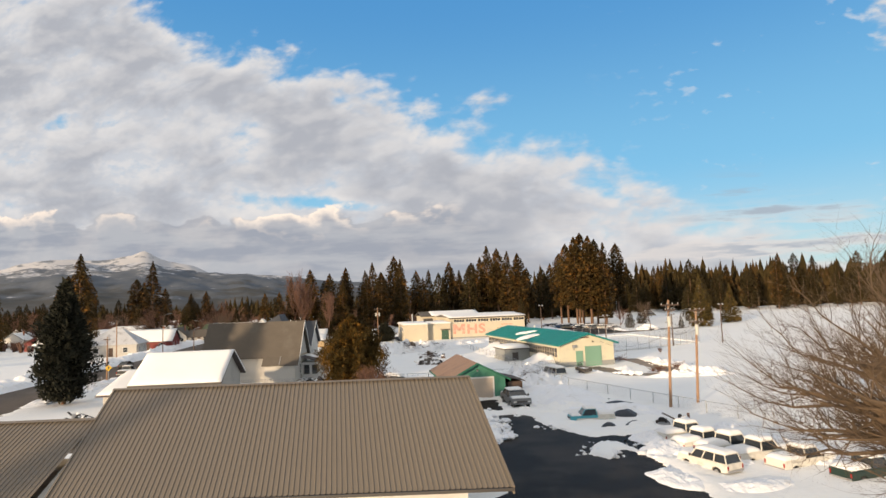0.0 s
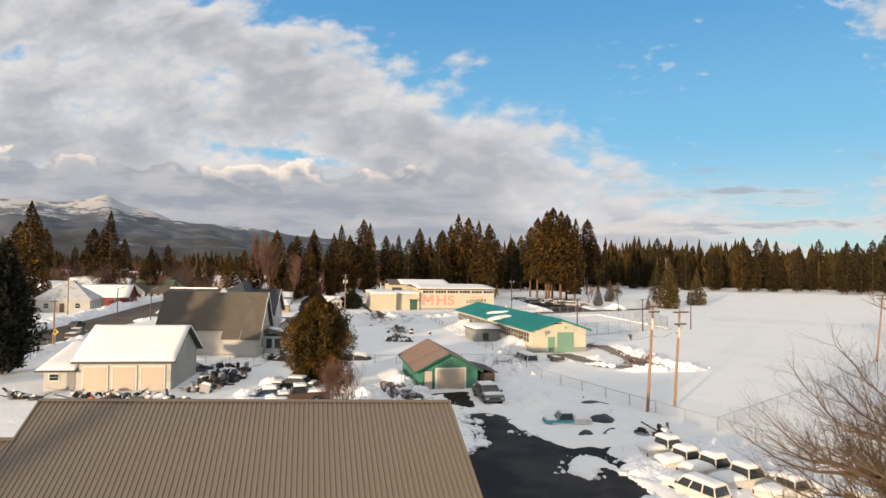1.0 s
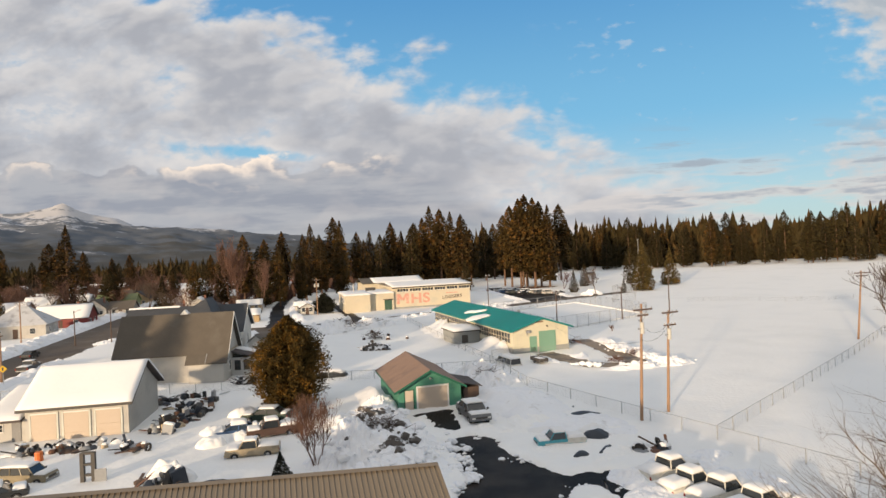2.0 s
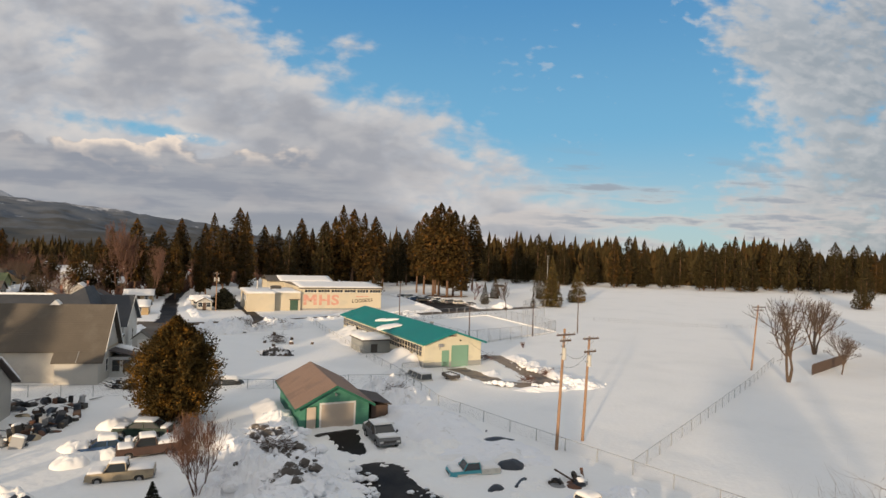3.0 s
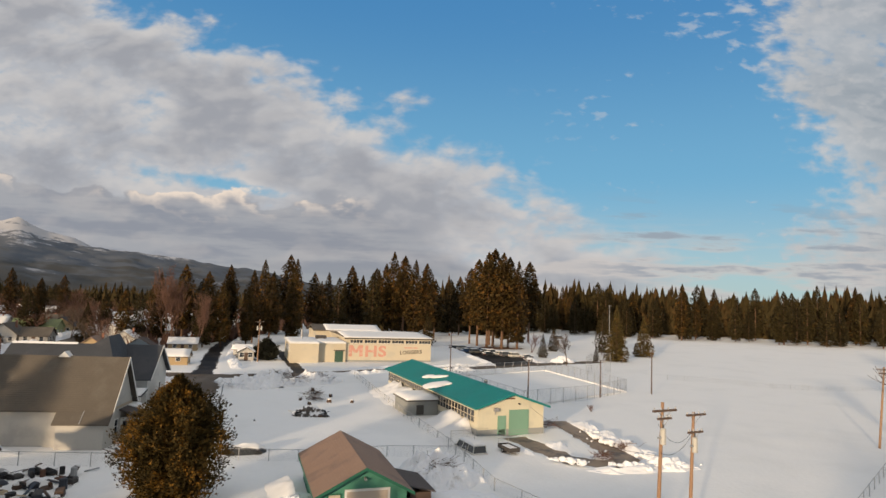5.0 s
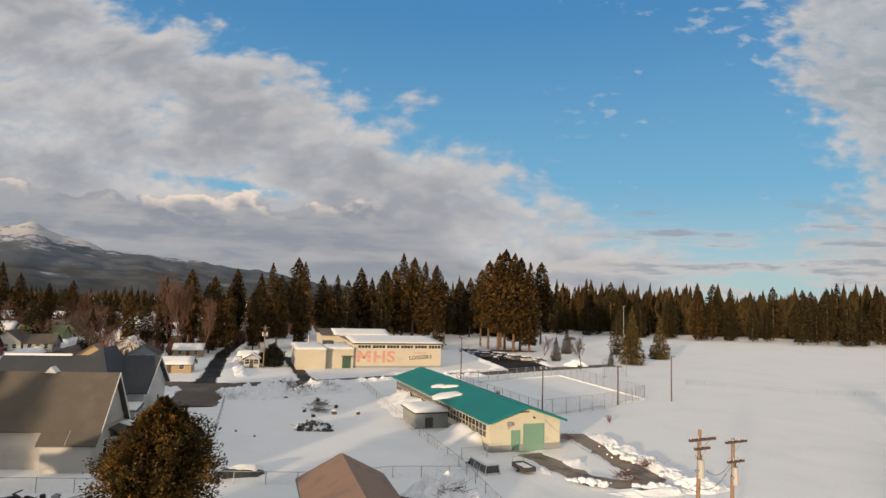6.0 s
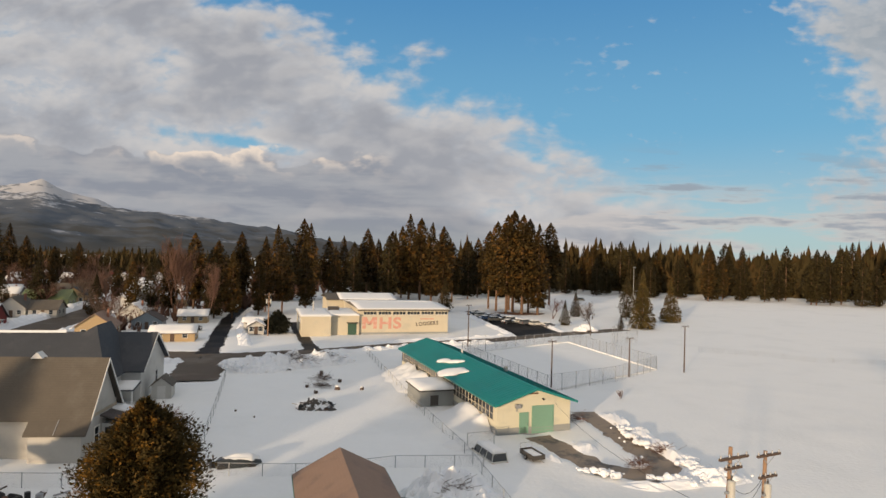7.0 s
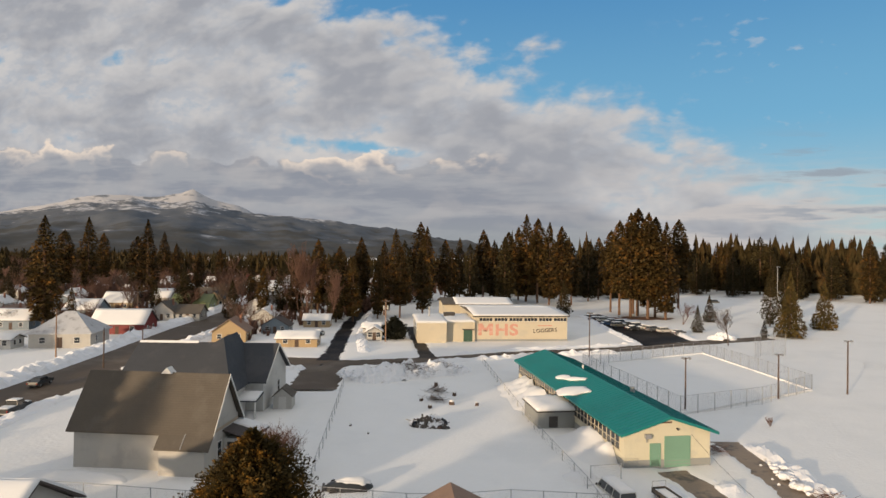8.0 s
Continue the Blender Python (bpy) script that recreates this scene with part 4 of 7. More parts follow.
def gymnasium():
    t = thing("gymnasium", (-27.0, 153.3, 0), 22, "cream school gymnasium with a snowy roof and painted lettering", "building")
    w, d, h = 20.9, 24.0, 5.45
    part("wall", walls(w, d, h, 0.3), CREAM_PALE, t)
    part("roof_edge", box(-0.35, w + 0.35, -0.35, d + 0.3, h, h + 0.28), CREAM_PALE, t)
    part("roof_trim", box(-0.4, w + 0.4, -0.42, -0.35, h - 0.05, h + 0.22), DARK_TRIM, t)
    bm = snow_sheet(-0.3, 12, h + 0.28, h + 1.0, -0.3, w + 0.3, "x", 0.25, 1)
    part("snow", bm, ROOF_SNOW, t, smooth=True)
    part("snow", snow_sheet(d + 0.2, 12, h + 0.28, h + 1.0, -0.3, w + 0.3, "x", 0.25, 2), ROOF_SNOW, t, smooth=True)
    part("roof", prism([(0, h + 0.25), (12, h + 0.98), (d, h + 0.25)], "x", -0.3, w + 0.3), GREY_SHINGLE, t)
    for k in range(6):
        x0 = 1.1 + k * 3.35
        win = part("window", box(x0 - 0.08, x0 + 3.0, -0.05, 0.02, 4.42, 4.5), TRIM_WHITE, t)
        for j in range(4):
            part("pane", box(x0 + j * 0.74, x0 + j * 0.74 + 0.62, -0.03, 0.02, 4.5, 5.15), GLASS, win)
    part("plinth", box(-0.04, w + 0.04, -0.06, 0, -0.4, 0.5), GREY_BLOCK, t)
    red = mat("faded_red_paint", (0.53, 0.27, 0.21), 0.85, 0.12, 1.5, second=(0.57, 0.40, 0.33), second_scale=1.2)
    dark = mat("black_sign_paint", (0.05, 0.035, 0.03), 0.8, 0.1)
    for x0, x1, x2, x3 in ((0.8, 1.6, 0.8, 1.6), (3.3, 4.1, 3.3, 4.1), (0.8, 1.7, 2.05, 2.85), (3.2, 4.1, 2.05, 2.85)):
        part("letter_stroke", prism([(x0, 3.95), (x1, 3.95), (x3, 1.35 if x0 == x2 else 2.2), (x2, 1.35 if x0 == x2 else 2.2)], "y", -0.03 - 0.003 * (x0 != x2), -0.01), red, t)
    lettering("HS", 3.5, t, red, 4.7, 1.4, gap=0.4, slim=1.22, grow=0.11)
    lettering("LOGGERS", 1.18, t, dark, 13.2, 1.9, gap=0.12, tilt=0.06, slim=1.0, grow=0.02)
    part("faded_mark", box(14.2, 17.5, -0.012, 0.0, 3.35, 3.6), red, t, "faded pale red bar of old lettering")
    # lower wing
    l = thing("gymnasium_wing", (-27.0, 153.3, 0), 22, "low cream wing of the gymnasium with snow on its flat roof", "building")
    bm = box(-12.6, -6.4, -2.2, 14, -0.4, 4.3)
    part("wall", bm, CREAM_PALE, l)
    part("wall", box(-6.4, -0.02, -0.6, 14, -0.4, 4.3), CREAM_PALE, l)
    part("roof_edge", box(-12.95, -6.35, -2.55, 14.2, 4.3, 4.55), TRIM_WHITE, l)
    part("roof_edge", box(-6.35, -0.02, -0.95, 14.2, 4.3, 4.55), TRIM_WHITE, l)
    part("snow", snow_sheet(-2.5, 14, 4.55, 4.6, -12.9, -6.3, "x", 0.3, 5), ROOF_SNOW, l, smooth=True)
    part("snow", snow_sheet(-0.9, 14, 4.55, 4.6, -6.35, -0.05, "x", 0.3, 6), ROOF_SNOW, l, smooth=True)
    door = part("door", box(-2.5, -0.6, -0.68, -0.58, 0.0, 2.6), mat("dark_green_door", (0.04, 0.09, 0.06), 0.6), l, "dark green double door")
    part("handle", tube((-1.5, -0.75, 1.1), (-1.5, -0.68, 1.1), 0.03), STEEL, door)
    part("awning", box(-2.8, -0.3, -1.4, -0.6, 2.7, 2.85), DARK_TRIM, l)
    for k in range(3):
        ob = part("window", box(-12.68, -12.58, 1.0 + k * 3.0, 3.2 + k * 3.0, 2.3, 3.7), TRIM_WHITE, l)
        part("pane", box(-12.70, -12.60, 1.1 + k * 3.0, 3.1 + k * 3.0, 2.4, 3.6), GLASS, ob)
    part("chimney", tube((-9.5, 6, 4.5), (-9.5, 6, 7.0), 0.18), STEEL, l)
    part("roof_unit", box(-6, -3.5, 7, 8.8, 4.6, 5.6, bevel=0.05), DARK_TRIM, l)
    b = thing("school_hall", (-27.0, 153.3, 0), 22, "rear hall of the school with a snowy roof", "building")
    part("wall", box(-4, 14, 26, 40, -0.4, 5.8), CREAM_PALE, b)
    part("roof", prism([(25.5, 5.7), (33, 7.0), (40.5, 5.7), (40.5, 5.9), (33, 7.2), (25.5, 5.9)], "x", -4.5, 14.5), GREY_SHINGLE, b)
    part("snow", snow_sheet(25.6, 33, 5.9, 7.2, -1, 14.4, "x", 0.25, 8), ROOF_SNOW, b, smooth=True)


gymnasium()


# ---- white three-door garage with a snowy roof
def three_door_garage():
    t = thing("three_door_garage", (-37.5, 48.0, 0), 16.3, "white three-door garage with thick snow on its roof", "garage")
    w, d, h, peak = 8.0, 8.2, 3.0, 5.5
    part("wall", walls(w, d, h, 0.18, "x", peak), CREAM_SIDING, t)
    over = 0.5
    k = (peak - h) / (d / 2)
    part("roof", gable_roof(w, d, h, peak, over, 0.14, "x"), DARK_SHINGLE, t)
    part("snow", snow_sheet(-over, d / 2 + 0.02, h - k * over + 0.14, peak + 0.14, -over, w + over, "x", 0.3, 2, n=18), ROOF_SNOW, t, smooth=True)
    part("snow", snow_sheet(d + over, d / 2 - 0.02, h - k * over + 0.14, peak + 0.14, -over, w + over, "x", 0.3, 4), ROOF_SNOW, t, smooth=True)
    part("fascia", box(-over, w + over, -over - 0.05, -over, h - k * over - 0.08, h - k * over + 0.15), DARK_TRIM, t)
    for i in range(3):
        x0 = 0.45 + i * 2.5
        door = part("garage_door", box(x0, x0 + 1.95, -0.06, 0.02, 0.0, 2.25), CREAM_DOOR, t, "cream overhead door")
        for j in range(4):
            part("door_panel", box(x0 + 0.03, x0 + 1.92, -0.08, -0.06, 0.03 + j * 0.56, 0.55 + j * 0.56, bevel=0.01), CREAM_DOOR, door)
        for x1 in (x0 - 0.14, x0 + 1.95):
            part("door_trim", box(x1, x1 + 0.14, -0.08, 0.02, -0.1, 2.38), mat("pale_green_trim", (0.50, 0.51, 0.46), 0.6), t)
        part("lintel", box(x0, x0 + 1.95, -0.08, 0.02, 2.25, 2.38), TRIM_WHITE, t)
    part("lamp", box(w - 0.35, w - 0.15, -0.15, 0, 2.65, 2.85, bevel=0.02), DARK_TRIM, t)
    a = thing("garage_annex", (-40.9, 46.8, 0), 16.3, "low white annex with a snow-covered lean-to roof", "shed")
    part("wall", box(0.4, 3.5, 0.6, 6.5, -0.4, 2.0), CREAM_SIDING, a)
    part("roof", prism([(-0.2, 1.85), (7, 3.6), (7, 3.75), (-0.2, 2.0)], "x", 0.0, 3.45), DARK_SHINGLE, a)
    part("snow", snow_sheet(-0.1, 6.9, 2.0, 3.72, 0.05, 3.4, "x", 0.32, 7), ROOF_SNOW, a, smooth=True)
    window(a, 1.3, 1.0, 0.8, 0.55, 0.6)
    door = part("door", box(2.4, 3.1, 0.55, 0.62, 0.0, 1.85), mat("grey_door", (0.2, 0.2, 0.2), 0.6), a)
    part("handle", tube((3.0, 0.5, 0.95), (3.0, 0.55, 0.95), 0.03), STEEL, door)


three_door_garage()


# ---- house with the long grey roof and the one behind it
def grey_house():
    t = thing("grey_roofed_house", (-43.7, 68.4, 0), 11.3, "cream house with a long grey shingle roof", "house")
    w, d, h, peak = 12.6, 5.4, 3.95, 7.97
    part("wall", walls(w, d, h, 0.2, "x", peak - 0.1), CREAM_SIDING, t)
    k = (peak - h) / (d / 2)
    over = 0.45
    roof = part("roof", gable_roof(w, d, h, peak, over, 0.14, "x"), GREY_SHINGLE, t)
    n = 26
    for i in range(n):
        f0, f1 = i / n, min(1, (i + 1.15) / n)
        ya, yb = -over + (d / 2 + over) * f0, -over + (d / 2 + over) * f1
        za, zb = h - k * over + (peak - h + k * over) * f0 + 0.14, h - k * over + (peak - h + k * over) * f1 + 0.14
        part("shingle_course", prism([(ya, za + 0.004), (yb, zb + 0.004), (yb, zb + 0.009), (ya, za + 0.028)], "x", -over + 0.02, w + over - 0.02), GREY_SHINGLE, t)
    # the roof runs lower over the near corner
    x0 = w - 4.4
    ze = h - k * over
    slope = 1.1
    part("lower_roof", prism([(-over, ze), (-1.35, ze - slope * 0.9), (-1.35, ze - slope * 0.9 + 0.14), (-over, ze + 0.15)], "x", x0, w + over), GREY_SHINGLE, t)
    part("seam", prism([(-over, ze + 0.15), (-1.35, ze - slope * 0.9 + 0.14), (-1.35, ze - slope * 0.9 + 0.19), (-over, ze + 0.2)], "x", x0 + 2.3, x0 + 2.36), STEEL, t)
    part("porch_wall", box(x0 + 0.3, w - 0.02, -1.1, 0.0, -0.4, ze - slope * 0.9 + 0.25), CREAM_SIDING, t)
    for y1 in (-over, d + over):
        part("barge_board", prism([(d / 2, peak - 0.12), (y1, ze - 0.12), (y1, ze + 0.17), (d / 2, peak + 0.17)], "x", w + over, w + over + 0.05), TRIM_WHITE, t)
    part("ridge_vent", prism([(-0.5, 0.0), (0.5, 0.0), (0, 0.55)], "y", -0.3, 0.6), TRIM_WHITE, t).location = (7.1, d / 2, peak + 0.05)
    for y, z in ((1.6, 1.0), (3.4, 1.0)):
        g = window(t, 0, 0, 0.75, 1.3)
        g.matrix_basis = pose(w, y, z, 0, 0, 90)
    part("belt_trim", box(w, w + 0.06, -0.2, d, 3.3, 3.55), mat("tan_trim", (0.36, 0.30, 0.22), 0.7), t)
    # entry porch on the gable side
    p = thing("entry_porch", (-31.9, 73.0, 0), 11.3, "white entry porch with a dark roof and snow", "porch")
    part("wall", box(0.1, 2.6, 0.4, 3.6, -0.4, 2.3), WHITE_SIDING, p)
    part("roof", prism([(-0.1, 3.1), (3.0, 2.3), (3.0, 2.42), (-0.1, 3.22)], "y", 0.0, 4.0), DARK_SHINGLE, p)
    for x in (0.8, 1.9):
        window(p, x, 0.8, 0.6, 1.1, 0.4, DARK_TRIM)
    part("snow", snow_sheet(2.9, 0.0, 2.44, 3.2, 2.2, 3.9, "y", 0.18, 5), ROOF_SNOW, p, smooth=True)
    part("rail", tube((2.9, 0.4, 0.9), (5.0, 0.4, 0.4), 0.04), DARK_TRIM, p)
    for x in (3.2, 4.0, 4.8):
        part("rail_post", tube((x, 0.4, -0.2), (x, 0.4, 0.85 - (x - 3.2) * 0.25), 0.04), DARK_TRIM, p)


def slate_house():
    t = thing("slate_roofed_house", (-54.5, 84.6, 0), 16, "white house with a dark slate-grey cross-gable roof", "house")
    w, d, h, peak = 17.0, 10.0, 3.9, 7.4
    part("wall", walls(w, d, h, 0.2, "x", peak - 0.1), WHITE_SIDING, t)
    part("roof", gable_roof(w, d, h, peak, 0.5, 0.14, "x"), SLATE_SHINGLE, t)
    # hipped wing towards the yard
    bm = bmesh.new()
    eave = [bm.verts.new(p) for p in ((4.0, -6.2, 3.5), (15.4, -6.2, 3.5), (15.4, 5.0, 3.5), (4.0, 5.0, 3.5))]
    top_a, top_b = bm.verts.new((12.0, 0.4, 8.9)), bm.verts.new((12.0, 5.0, 8.9))
    for f in ((eave[0], eave[1], top_a), (eave[1], eave[2], top_b, top_a), (eave[2], eave[3], top_b), (eave[3], eave[0], top_a, top_b), (eave[3], eave[2], eave[1], eave[0])):
        bm.faces.new(f)
    part("wing_roof", bm, SLATE_SHINGLE, t)
    part("wing_wall", box(4.5, 14.9, -5.7, -0.02, -0.4, 3.5), WHITE_SIDING, t)
    for y1 in (-0.5, d + 0.5):
        part("barge_board", prism([(d / 2, peak - 0.1), (y1, 3.5), (y1, 3.75), (d / 2, peak + 0.16)], "x", w + 0.5, w + 0.55), TRIM_WHITE, t)
    g = window(t, 0, 0, 0.9, 1.4)
    g.matrix_basis = pose(w, 6.5, 1.1, 0, 0, 90)
    part("ridge_snow", prism([(d / 2 - 0.3, peak + 0.05), (d / 2, peak + 0.3), (d / 2 + 0.3, peak + 0.05)], "x", -0.4, w * 0.42), ROOF_SNOW, t)
    part("porch_roof", prism([(-0.4, 2.4), (-3.2, 2.0), (-3.2, 2.12), (-0.4, 2.55)], "x", 13.4, 17.2), SLATE_SHINGLE, t)
    part("porch_snow", snow_sheet(-3.1, -0.4, 2.12, 2.55, 13.5, 17.1, "x", 0.25, 5), ROOF_SNOW, t, smooth=True)
    for x in (13.6, 17.0):
        part("porch_post", box(x - 0.07, x + 0.07, -3.1, -2.96, -0.3, 2.1), TRIM_WHITE, t)
    s = thing("garden_shed", (-37.6, 90.6, 0), 20, "small cream garden shed with a grey gable roof", "shed")
    part("wall", walls(2.2, 2.4, 1.7, 0.1, "y", 2.6), CREAM_SIDING, s)
    part("roof", gable_roof(2.2, 2.4, 1.7, 2.6, 0.2, 0.08, "y"), GREY_SHINGLE, s)
    door = part("door", box(0.65, 1.55, -0.04, 0.01, 0.0, 1.6), WHITE_SIDING, s)
    part("handle", tube((1.45, -0.09, 0.8), (1.45, -0.03, 0.8), 0.02), DARK_TRIM, door)


grey_house()
slate_house()


# ---- town houses
def town_house(at, turn, w, d, h, rise, wall, roof, label, snow=0.0, axis="x", chimney=True, hip=False, size=0.82):
    t = thing("house", at, turn, label, "house", "town houses")
    t.scale = (size, size, size)
    part("wall", walls(w, d, h, 0.2, "" if hip else axis, h + rise - 0.05), wall, t)
    over = 0.45
    if hip:
        bm = bmesh.new()
        base = [bm.verts.new(p) for p in ((-over, -over, h), (w + over, -over, h), (w + over, d + over, h), (-over, d + over, h))]
        low = [bm.verts.new((v.co.x, v.co.y, h - 0.15)) for v in base]
        a, b = (bm.verts.new(p) for p in ((w * 0.42, d / 2, h + rise), (w * 0.58, d / 2, h + rise)))
        bm.faces.new((base[0], base[1], b, a)), bm.faces.new((base[1], base[2], b)), bm.faces.new((base[2], base[3], a, b)), bm.faces.new((base[3], base[0], a))
        for i in range(4):
            bm.faces.new((low[i], low[(i + 1) % 4], base[(i + 1) % 4], base[i]))
        bm.faces.new(low[::-1])
        part("roof", bm, roof, t)
    else:
        part("roof", gable_roof(w, d, h, h + rise, over, 0.15, axis), roof, t)
        if snow:
            a = d if axis == "x" else w
            b = w if axis == "x" else d
            k = rise / (a / 2)
            for e0, e1 in ((-over, a / 2), (a + over, a / 2)):
                part("snow", snow_sheet(e0, e1, h - k * over + 0.15, h + rise + 0.15, -over, b + over, axis, snow, w, n=6), ROOF_SNOW, t, smooth=True)
    for x in np.linspace(w * 0.22, w * 0.78, 3):
        if abs(x - w * 0.5) < 0.2:
            door = part("door", box(x - 0.45, x + 0.45, -0.05, 0.02, 0.1, 2.1), DARK_WOOD, t)
        else:
            window(t, x, 1.0, 1.0, 1.1)
    for y in (d * 0.3, d * 0.7):
        g = window(t, 0, 0, 0.9, 1.1)
        g.matrix_basis = pose(w, y, 1.0, 0, 0, 90)
    if chimney:
        part("chimney", box(w * 0.7, w * 0.7 + 0.5, d * 0.55, d * 0.55 + 0.5, h, h + rise + 0.7), mat("chimney_brick", (0.25, 0.12, 0.08), 0.9, 0.15, 3.0), t)
    return t


RED_WALL = mat("red_siding", (0.20, 0.035, 0.03), 0.7, 0.1)
TAN_WALL = mat("tan_siding", (0.36, 0.26, 0.14), 0.7, 0.08)
BLUE_WALL = mat("blue_grey_siding", (0.18, 0.22, 0.25), 0.7, 0.08)
OLIVE_WALL = mat("olive_siding", (0.30, 0.33, 0.16), 0.7, 0.08)
OLIVE_ROOF = mat("olive_metal_roof", (0.16, 0.19, 0.08), 0.6, 0.08)
# roof snow in two greys, darker than on the other roofs
GREY_ROOF_SNOW = mat("grey_roof_snow", (0.46, 0.47, 0.49), 0.8, 0.1, 0.8, 0.2, 4.0, second=(0.30, 0.30, 0.31), second_scale=0.8, second_lo=0.5, second_hi=0.7)
KNOWN = [
    ((-105.2, 113.4), 25, 11.0, 9.0, 2.9, 3.9, CREAM_SIDING, GREY_ROOF_SNOW, "white cottage with a hipped snow-covered roof", dict(hip=True, chimney=False, size=1.0)),
    ((-110.4, 132.0), 20, 13.0, 8.0, 2.8, 3.2, RED_WALL, DARK_SHINGLE, "dark red house with snow on its roof", dict(snow=0.2, size=0.9)),
    ((-141.6, 152.6), 20, 9.5, 8.0, 2.9, 2.8, BLUE_WALL, DARK_SHINGLE, "blue-grey house with a snow-covered roof", dict(snow=0.25, size=0.9)),
    ((-151.0, 174.0), 20, 10.0, 8.0, 2.9, 3.2, TAN_WALL, DARK_SHINGLE, "brown house with a steep snow-covered roof", dict(snow=0.25, size=0.9)),
    ((-117.6, 157.4), 20, 7.0, 8.0, 2.8, 2.9, CREAM_SIDING, GREY_SHINGLE, "pale yellow house with a grey gable roof", dict(axis="y", size=0.9)),
    ((-111.4, 160.0), 20, 7.0, 7.0, 2.4, 2.2, CREAM_SIDING, GREY_SHINGLE, "pale yellow house wing with a bare grey roof", dict(chimney=False, size=0.9)),
    ((-131.2, 181.0), 20, 13.0, 8.5, 3.0, 2.6, OLIVE_WALL, OLIVE_ROOF, "olive house with a green metal roof", dict(size=0.9)),
    ((-130.6, 195.6), 20, 8.0, 8.0, 3.0, 2.8, TAN_WALL, SLATE_SHINGLE, "tan house with a dark slate roof", dict(axis="y", size=0.9)),
    ((-78.0, 131.6), 24, 8.0, 8.0, 2.8, 2.9, TAN_WALL, BROWN_SHINGLE, "tan house with a brown gable roof", dict(axis="y", size=0.85)),
    ((-86.4, 156.6), 20, 8.0, 7.5, 2.7, 2.7, CREAM_SIDING, GREY_SHINGLE, "cream house with old snow on its grey roof", dict(axis="y", snow=0.15, size=0.85)),
    ((-62.6, 131.3), 20, 9.5, 6.0, 2.1, 1.3, TAN_WALL, DARK_SHINGLE, "low tan building under a thick snow-covered roof", dict(snow=0.35, chimney=False, size=0.85)),
    ((-76.2, 146.8), 20, 7.5, 6.5, 2.4, 2.3, BLUE_WALL, DARK_SHINGLE, "small grey house with a dark gable roof", dict(axis="y", chimney=False)),
    ((-73.0, 160.4), 20, 8.0, 5.5, 2.3, 1.6, TAN_WALL, DARK_SHINGLE, "tan shed with snow on its low roof", dict(snow=0.25, chimney=False)),
    ((-137.0, 130.0), 20, 10.0, 8.0, 2.9, 2.8, BLUE_WALL, SLATE_SHINGLE, "dark house with a snow-streaked slate roof", dict(snow=0.12)),
    ((-111.6, 109.6), 20, 6.0, 5.0, 2.3, 0.9, WHITE_SIDING, DARK_SHINGLE, "small white shed under a flat cap of snow", dict(snow=0.3, chimney=False)),
    ((-49.2, 145.6), 20, 3.6, 5.0, 2.3, 1.0, CREAM_SIDING, DARK_SHINGLE, "small cream hut with snow on its roof beside the lane", dict(snow=0.25, chimney=False, axis="y", size=0.9)),
    ((-53.0, 152.0), 20, 5.0, 4.0, 2.2, 0.9, WHITE_SIDING, DARK_SHINGLE, "low white shed half hidden by snow beside the lane", dict(snow=0.3, chimney=False, size=0.9)),
]
for at, turn, w, d, h, rise, wall, roof, label, more in KNOWN:
    town_house(at, turn, w, d, h, rise, wall, roof, label, **more)
rng = random.Random(11)
TOWN = [(-141.2, 123.8, 26, BLUE_WALL, 0.25), (-137.7, 137.7, 60, WHITE_SIDING, 0.25), (-137.7, 101.5, 20, BLUE_WALL, 0.2), (-165.6, 122.2, 70, RED_WALL, 0.25), (-150.8, 147.3, 65, TAN_WALL, 0.0),
        (-144.0, 164.4, 62, BLUE_WALL, 0.25), (-154.3, 179.4, 64, CREAM_SIDING, 0.25), (-162.9, 204.9, 64, WHITE_SIDING, 0.25), (-151.2, 214.5, 64, BLUE_WALL, 0.0), (-102.2, 175.1, 66, WHITE_SIDING, 0.25),
        (-100.8, 198.5, 66, TAN_WALL, 0.25), (-113.2, 214.5, 66, CREAM_SIDING, 0.0), (-173.7, 239.0, 64, RED_WALL, 0.25), (-177.8, 155.9, 64, WHITE_SIDING, 0.25), (-186.6, 190.0, 60, BLUE_WALL, 0.25),
        (-193.4, 224.1, 64, CREAM_SIDING, 0.25), (-144.0, 251.8, 64, WHITE_SIDING, 0.25), (-125.8, 243.3, 64, TAN_WALL, 0.25), (-99.9, 247.5, 66, WHITE_SIDING, 0.25), (-208.3, 262.4, 64, WHITE_SIDING, 0.25),
        (-164.7, 281.6, 64, CREAM_SIDING, 0.25), (-212.5, 187.9, 64, CREAM_SIDING, 0.25), (-223.5, 230.5, 64, RED_WALL, 0.25), (-136.9, 289.1, 64, BLUE_WALL, 0.25), (-195.5, 315.7, 64, WHITE_SIDING, 0.25),
        (-183.1, 134.3, 64, WHITE_SIDING, 0.25), (-205.8, 143.2, 60, TAN_WALL, 0.25), (-109.6, 275.2, 66, CREAM_SIDING, 0.25), (-229.9, 289.1, 64, WHITE_SIDING, 0.25), (-78.1, 171.9, 66, WHITE_SIDING, 0.25)]
